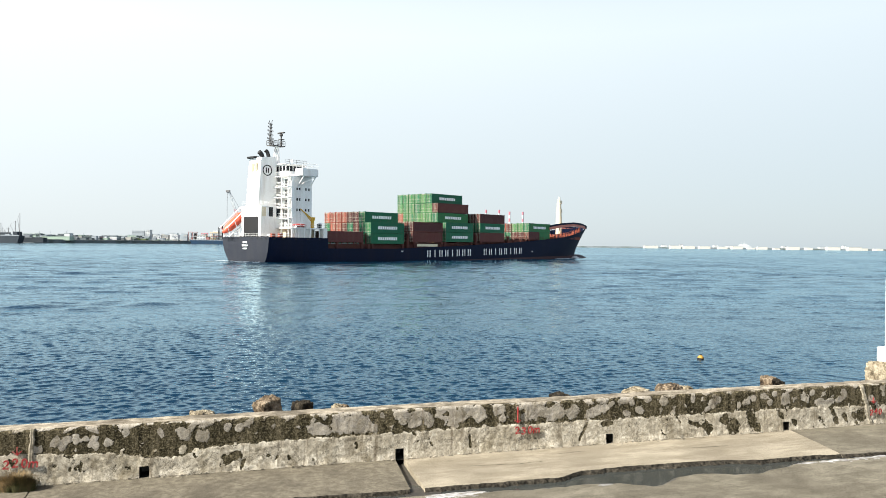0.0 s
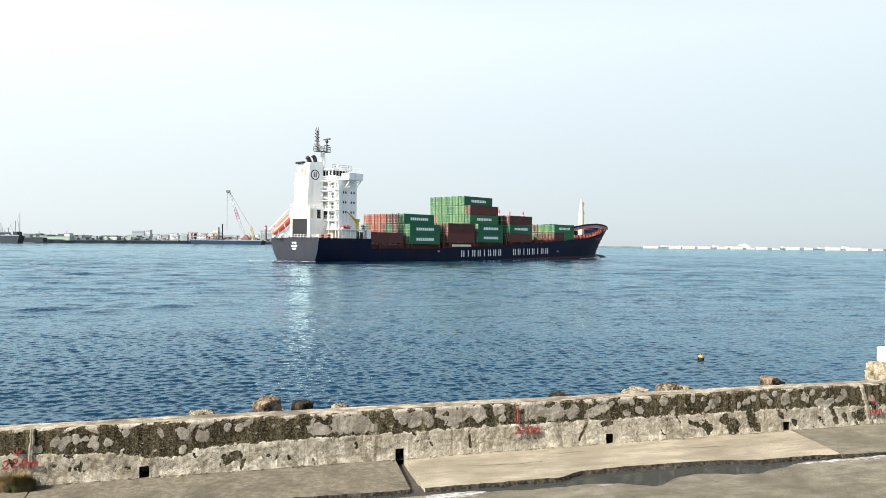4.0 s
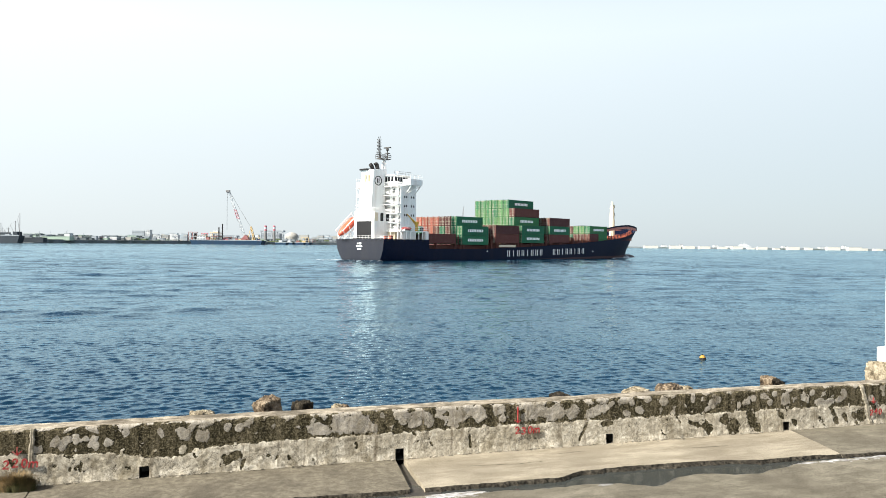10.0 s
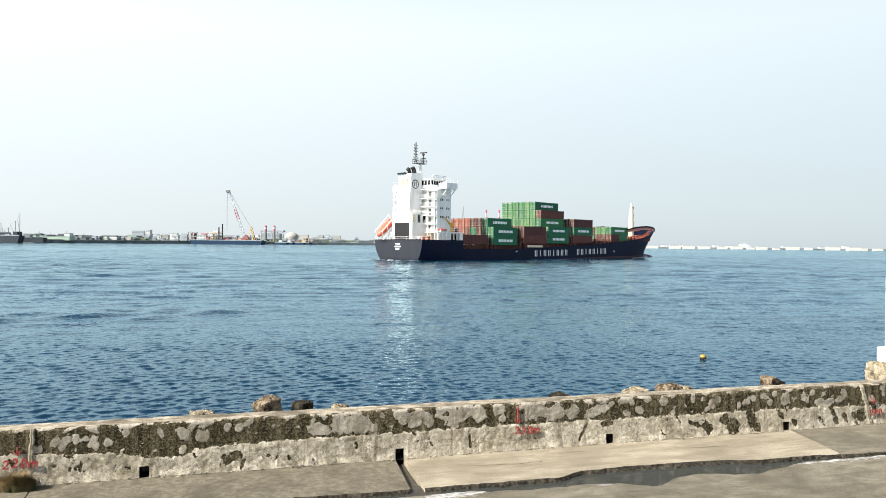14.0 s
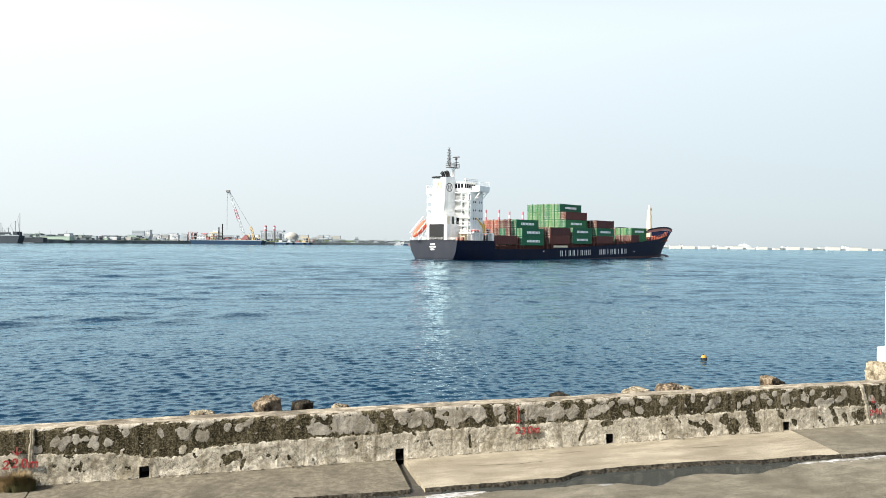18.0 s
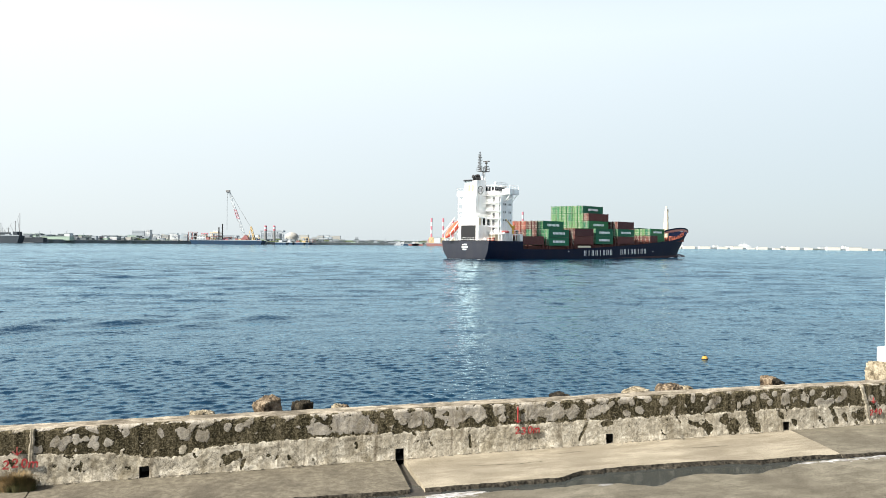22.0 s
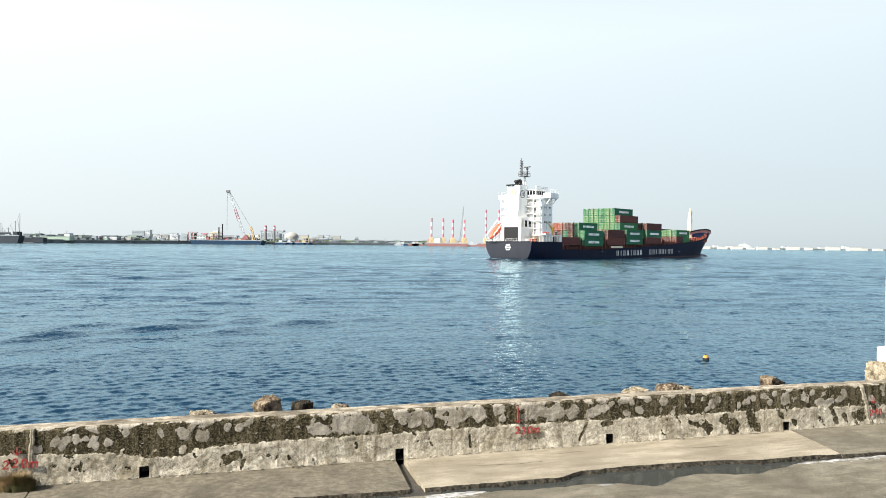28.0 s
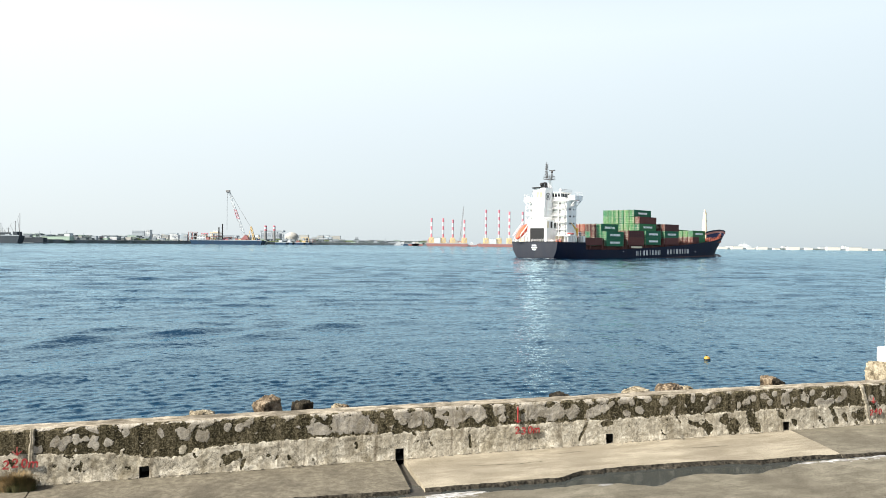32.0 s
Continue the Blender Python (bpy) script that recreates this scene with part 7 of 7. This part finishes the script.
# clutter along the western breakwater: huts, parked lorries, stacks of boxes and scrub
rng = random.Random(11)


def lorry(u, d, z, mt):
    t = thing("lorry", "distant lorry parked on the breakwater", "lorry", "parked lorries", at=far(u, d, z))
    bm = bmesh.new()
    box(bm, -3.5, 2.0, 0, 2.5, 1.0, 3.8, 0.1)
    part("cargo_body", bm, M[mt], t)
    bm = bmesh.new()
    box(bm, 2.2, 4.2, 0, 2.5, 0.8, 3.2, 0.2)
    part("cab", bm, M["far_white"], t)
    for x in (-2.5, 3.2):
        bm = bmesh.new()
        rod(bm, (x, -0.1, 0.6), (x, 2.6, 0.6), 0.6, seg=10)
        part("wheel", bm, M["black"], t)


for i in range(72):
    u = -0.60 + 0.54 * i / 71 + rng.uniform(-0.005, 0.005)
    d = lerp_table(u, [(-0.60, 1010), (-0.34, 1400), (-0.05, 1990)]) + rng.uniform(15, 60)
    z = 4.3
    k = rng.random()
    if k < 0.3:
        lorry(u, d, z, rng.choice(("far_white", "far_grey", "far_pale", "hazy_red")))
    elif k < 0.75:
        far_box("quay_hut", u, d, rng.uniform(4, 12), rng.uniform(5.5, 8.5), 6, z, M[rng.choice(("far_white", "far_grey", "far_pale", "far_grey", "hazy_window", "far_green", "far_grey"))],
                "small hut on the breakwater", "hut", group="huts on the breakwater")
    else:
        t = thing("light_pole", "slim lamp pole on the breakwater", "lamp pole", "lamp poles", at=far(u, d, z))
        bm = bmesh.new()
        rod(bm, (0, 0, 0), (0, 0, rng.uniform(12, 17)), 0.25, 0.15, 6)
        part("pole", bm, M["far_grey"], t)
        bm = bmesh.new()
        box(bm, -0.8, 0.8, -0.3, 0.3, 11.4, 11.8)
        part("arm", bm, M["far_grey"], t)
bm = bmesh.new()
for i in range(900):
    u = rng.uniform(-0.66, -0.16)
    d = lerp_table(u, [(-0.66, 960), (-0.34, 1390), (-0.05, 1970)]) + rng.uniform(12, 40)
    r = rng.uniform(0.8, 2.2)
    c = Vector((u * d, d, 4.6 + SEA + rng.uniform(-0.6, 0.5)))
    v = [bm.verts.new(c + Vector((rng.uniform(-r, r), rng.uniform(-r, r), rng.uniform(-0.3, r)))) for _ in range(5)]
    for a, b, c2 in ((0, 1, 2), (0, 2, 3), (1, 3, 4), (0, 3, 4), (1, 2, 4)):
        bm.faces.new((v[a], v[b], v[c2]))
solid("scrub", bm, M["far_green"], "low green scrub along the breakwater crest", "scrub", kind="stuff")

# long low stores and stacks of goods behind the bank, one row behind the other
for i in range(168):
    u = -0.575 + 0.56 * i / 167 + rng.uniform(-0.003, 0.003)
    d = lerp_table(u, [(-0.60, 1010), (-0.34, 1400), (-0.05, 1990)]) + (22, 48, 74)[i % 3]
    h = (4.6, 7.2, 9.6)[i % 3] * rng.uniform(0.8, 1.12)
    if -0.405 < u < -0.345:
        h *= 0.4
    far_box("storage_shed", u, d, rng.uniform(9, 32), h, 10, 3.8, M[rng.choice(("far_stone", "far_stone", "hazy_window", "far_stone", "far_grey", "far_stone", "far_roof", "far_green"))],
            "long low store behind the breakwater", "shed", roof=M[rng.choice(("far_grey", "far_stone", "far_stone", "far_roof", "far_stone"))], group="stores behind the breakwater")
far_box("storage_shed", -0.528, 1085, 40, 5.6, 14, 4.2, M["far_roof"], "long shed with a pale green roof", "shed", roof=M["far_roof"], group="stores behind the breakwater")
far_box("storage_shed", -0.513, 1090, 8, 10.4, 10, 4.2, M["far_white"], "small white block house", "shed", group="stores behind the breakwater")


# white workboats and red frames moored by the crane barge
def tug(u, d, size, mt):
    t = thing("workboat", "white workboat with stacked deckhouse moored at the breakwater", "boat", "moored workboats", at=far(u, d, 0))
    k = size
    bm = bmesh.new()
    prism(bm, [(-13 * k, 4 * k), (-6 * k, 3 * k), (8 * k, 3 * k), (14 * k, 5.5 * k), (11 * k, -1), (-12 * k, -1)], "y", 0, 8 * k)
    part("hull", bm, M[mt], t)
    for x0, x1, z0, z1 in ((-8, 6, 3, 6), (-5, 5, 6, 8.6), (-3, 3, 8.6, 11)):
        bm = bmesh.new()
        box(bm, x0 * k, x1 * k, 1.2 * k, 6.8 * k, z0 * k, z1 * k, 0.2)
        part("deckhouse", bm, M["far_white"], t)
        for x in np.arange(x0 + 1.2, x1 - 0.5, 1.9):
            bm = bmesh.new()
            box(bm, x * k, (x + 0.9) * k, 1.1 * k, 1.3 * k, (z1 - 1.6) * k, (z1 - 0.7) * k)
            part("window", bm, M["hazy_window"], t)
    bm = bmesh.new()
    rod(bm, (0, 4 * k, 11 * k), (0, 4 * k, 17 * k), 0.35 * k, 0.2 * k, 6)
    rod(bm, (-2 * k, 4 * k, 14 * k), (2 * k, 4 * k, 14 * k), 0.2 * k, seg=5)
    part("mast", bm, M["far_grey"], t)


far_box("storage_shed", -0.5675, 990, 44, 6.4, 10, 1.0, M["far_hull"], "long grey store at the end of the breakwater", "shed", roof=M["far_stone"], group="stores behind the breakwater")
tug(-0.3905, 1470, 1.15, "far_roof")
tug(-0.3690, 1480, 1.2, "far_white")
tug(-0.3545, 1475, 0.9, "far_grey")
tug(-0.2190, 1720, 1.0, "far_grey")
tug(-0.1985, 1760, 1.0, "far_grey")
tug(-0.0605, 1720, 0.85, "far_grey")
tug(0.0395, 1705, 0.9, "hazy_red")


def pipe_frame(u, d, z, w, h, mt):
    """An upright frame of posts and beams with tanks in it."""
    t = thing("steel_frame", "red and white steel frame with tanks on the wharf", "structure frame", "steel frames", at=far(u, d, z))
    for x in (-w / 2, 0, w / 2):
        bm = bmesh.new()
        rod(bm, (x, 0, 0), (x, 0, h), 0.5, 0.5, 6)
        part("post", bm, M[mt], t)
    for zz in (h * 0.45, h * 0.95):
        bm = bmesh.new()
        box(bm, -w / 2 - 0.5, w / 2 + 0.5, -0.6, 4, zz, zz + 0.9, 0.1)
        part("beam", bm, M["far_white"] if zz < h * 0.6 else M[mt], t)
    for x in (-w / 4, w / 4):
        bm = bmesh.new()
        rod(bm, (x, 2, h * 0.1), (x, 2, h * 0.85), w * 0.17, w * 0.17, 10)
        part("tank", bm, M["far_grey"] if x < 0 else M["black"], t)


pipe_frame(-0.3415, 1345, 7, 16, 15, "hazy_red")
pipe_frame(-0.3255, 1348, 7, 11, 13, "hazy_stripe_red")
pipe_frame(-0.2930, 1400, 4.4, 12, 9, "hazy_red")
pipe_frame(-0.1880, 1700, 4.4, 16, 12, "hazy_yellow")
pipe_frame(-0.1780, 1720, 4.4, 12, 9, "hazy_red")

# a flat canopy on tall columns between the chimneys
t = thing("canopy", "grey flat canopy on slim columns behind the wharf", "canopy", at=far(-0.2335, 1750, 4.3))
for x in np.arange(-26, 27, 13):
    bm = bmesh.new()
    rod(bm, (x, 0, 0), (x, 0, 27), 1.0, 1.0, 6)
    part("column", bm, M["far_grey"], t)
bm = bmesh.new()
box(bm, -28, 28, -2, 20, 25, 29, 0.3)
part("roof", bm, M["far_grey"], t)

# hazy town far behind
for i in range(120):
    u = -0.43 + 0.49 * i / 119 + rng.uniform(-0.004, 0.004)
    if -0.31 < u < -0.275 or u > 0.03:
        continue
    far_box("town_block", u, 2600 + rng.uniform(0, 300), rng.uniform(8, 34), rng.uniform(16, 34) * (1.0 if u < -0.14 else 0.55), 20, 0, M[rng.choice(("far_grey", "far_white", "far_pale"))],
            "distant pale town block", "building", group="town blocks", rows=rng.choice((0, 2)))

# ---------------------------------------------------------------- what moves
def motions():
    walk(ship, SHIP_PATH)
    for ob, on in MOVING:
        walk(ob, [(t, m @ on) for t, m in SHIP_PATH])
    walk(buoy, [(t, pose(11.0 + 0.3 * t / 32 + 0.03 * math.sin(t * 1.3), 31.15 + 0.04 * math.sin(t * 0.9), SEA + 0.035 * math.sin(t * 1.9), 6 * math.sin(t * 1.7), 6 * math.cos(t * 1.5), 0)) for t in range(0, 33)])
    walk(water, [(t, pose(0.48 * (t - 16), -0.40 * (t - 16), SEA)) for t in (0, 8, 16, 24, 32)])


motions()
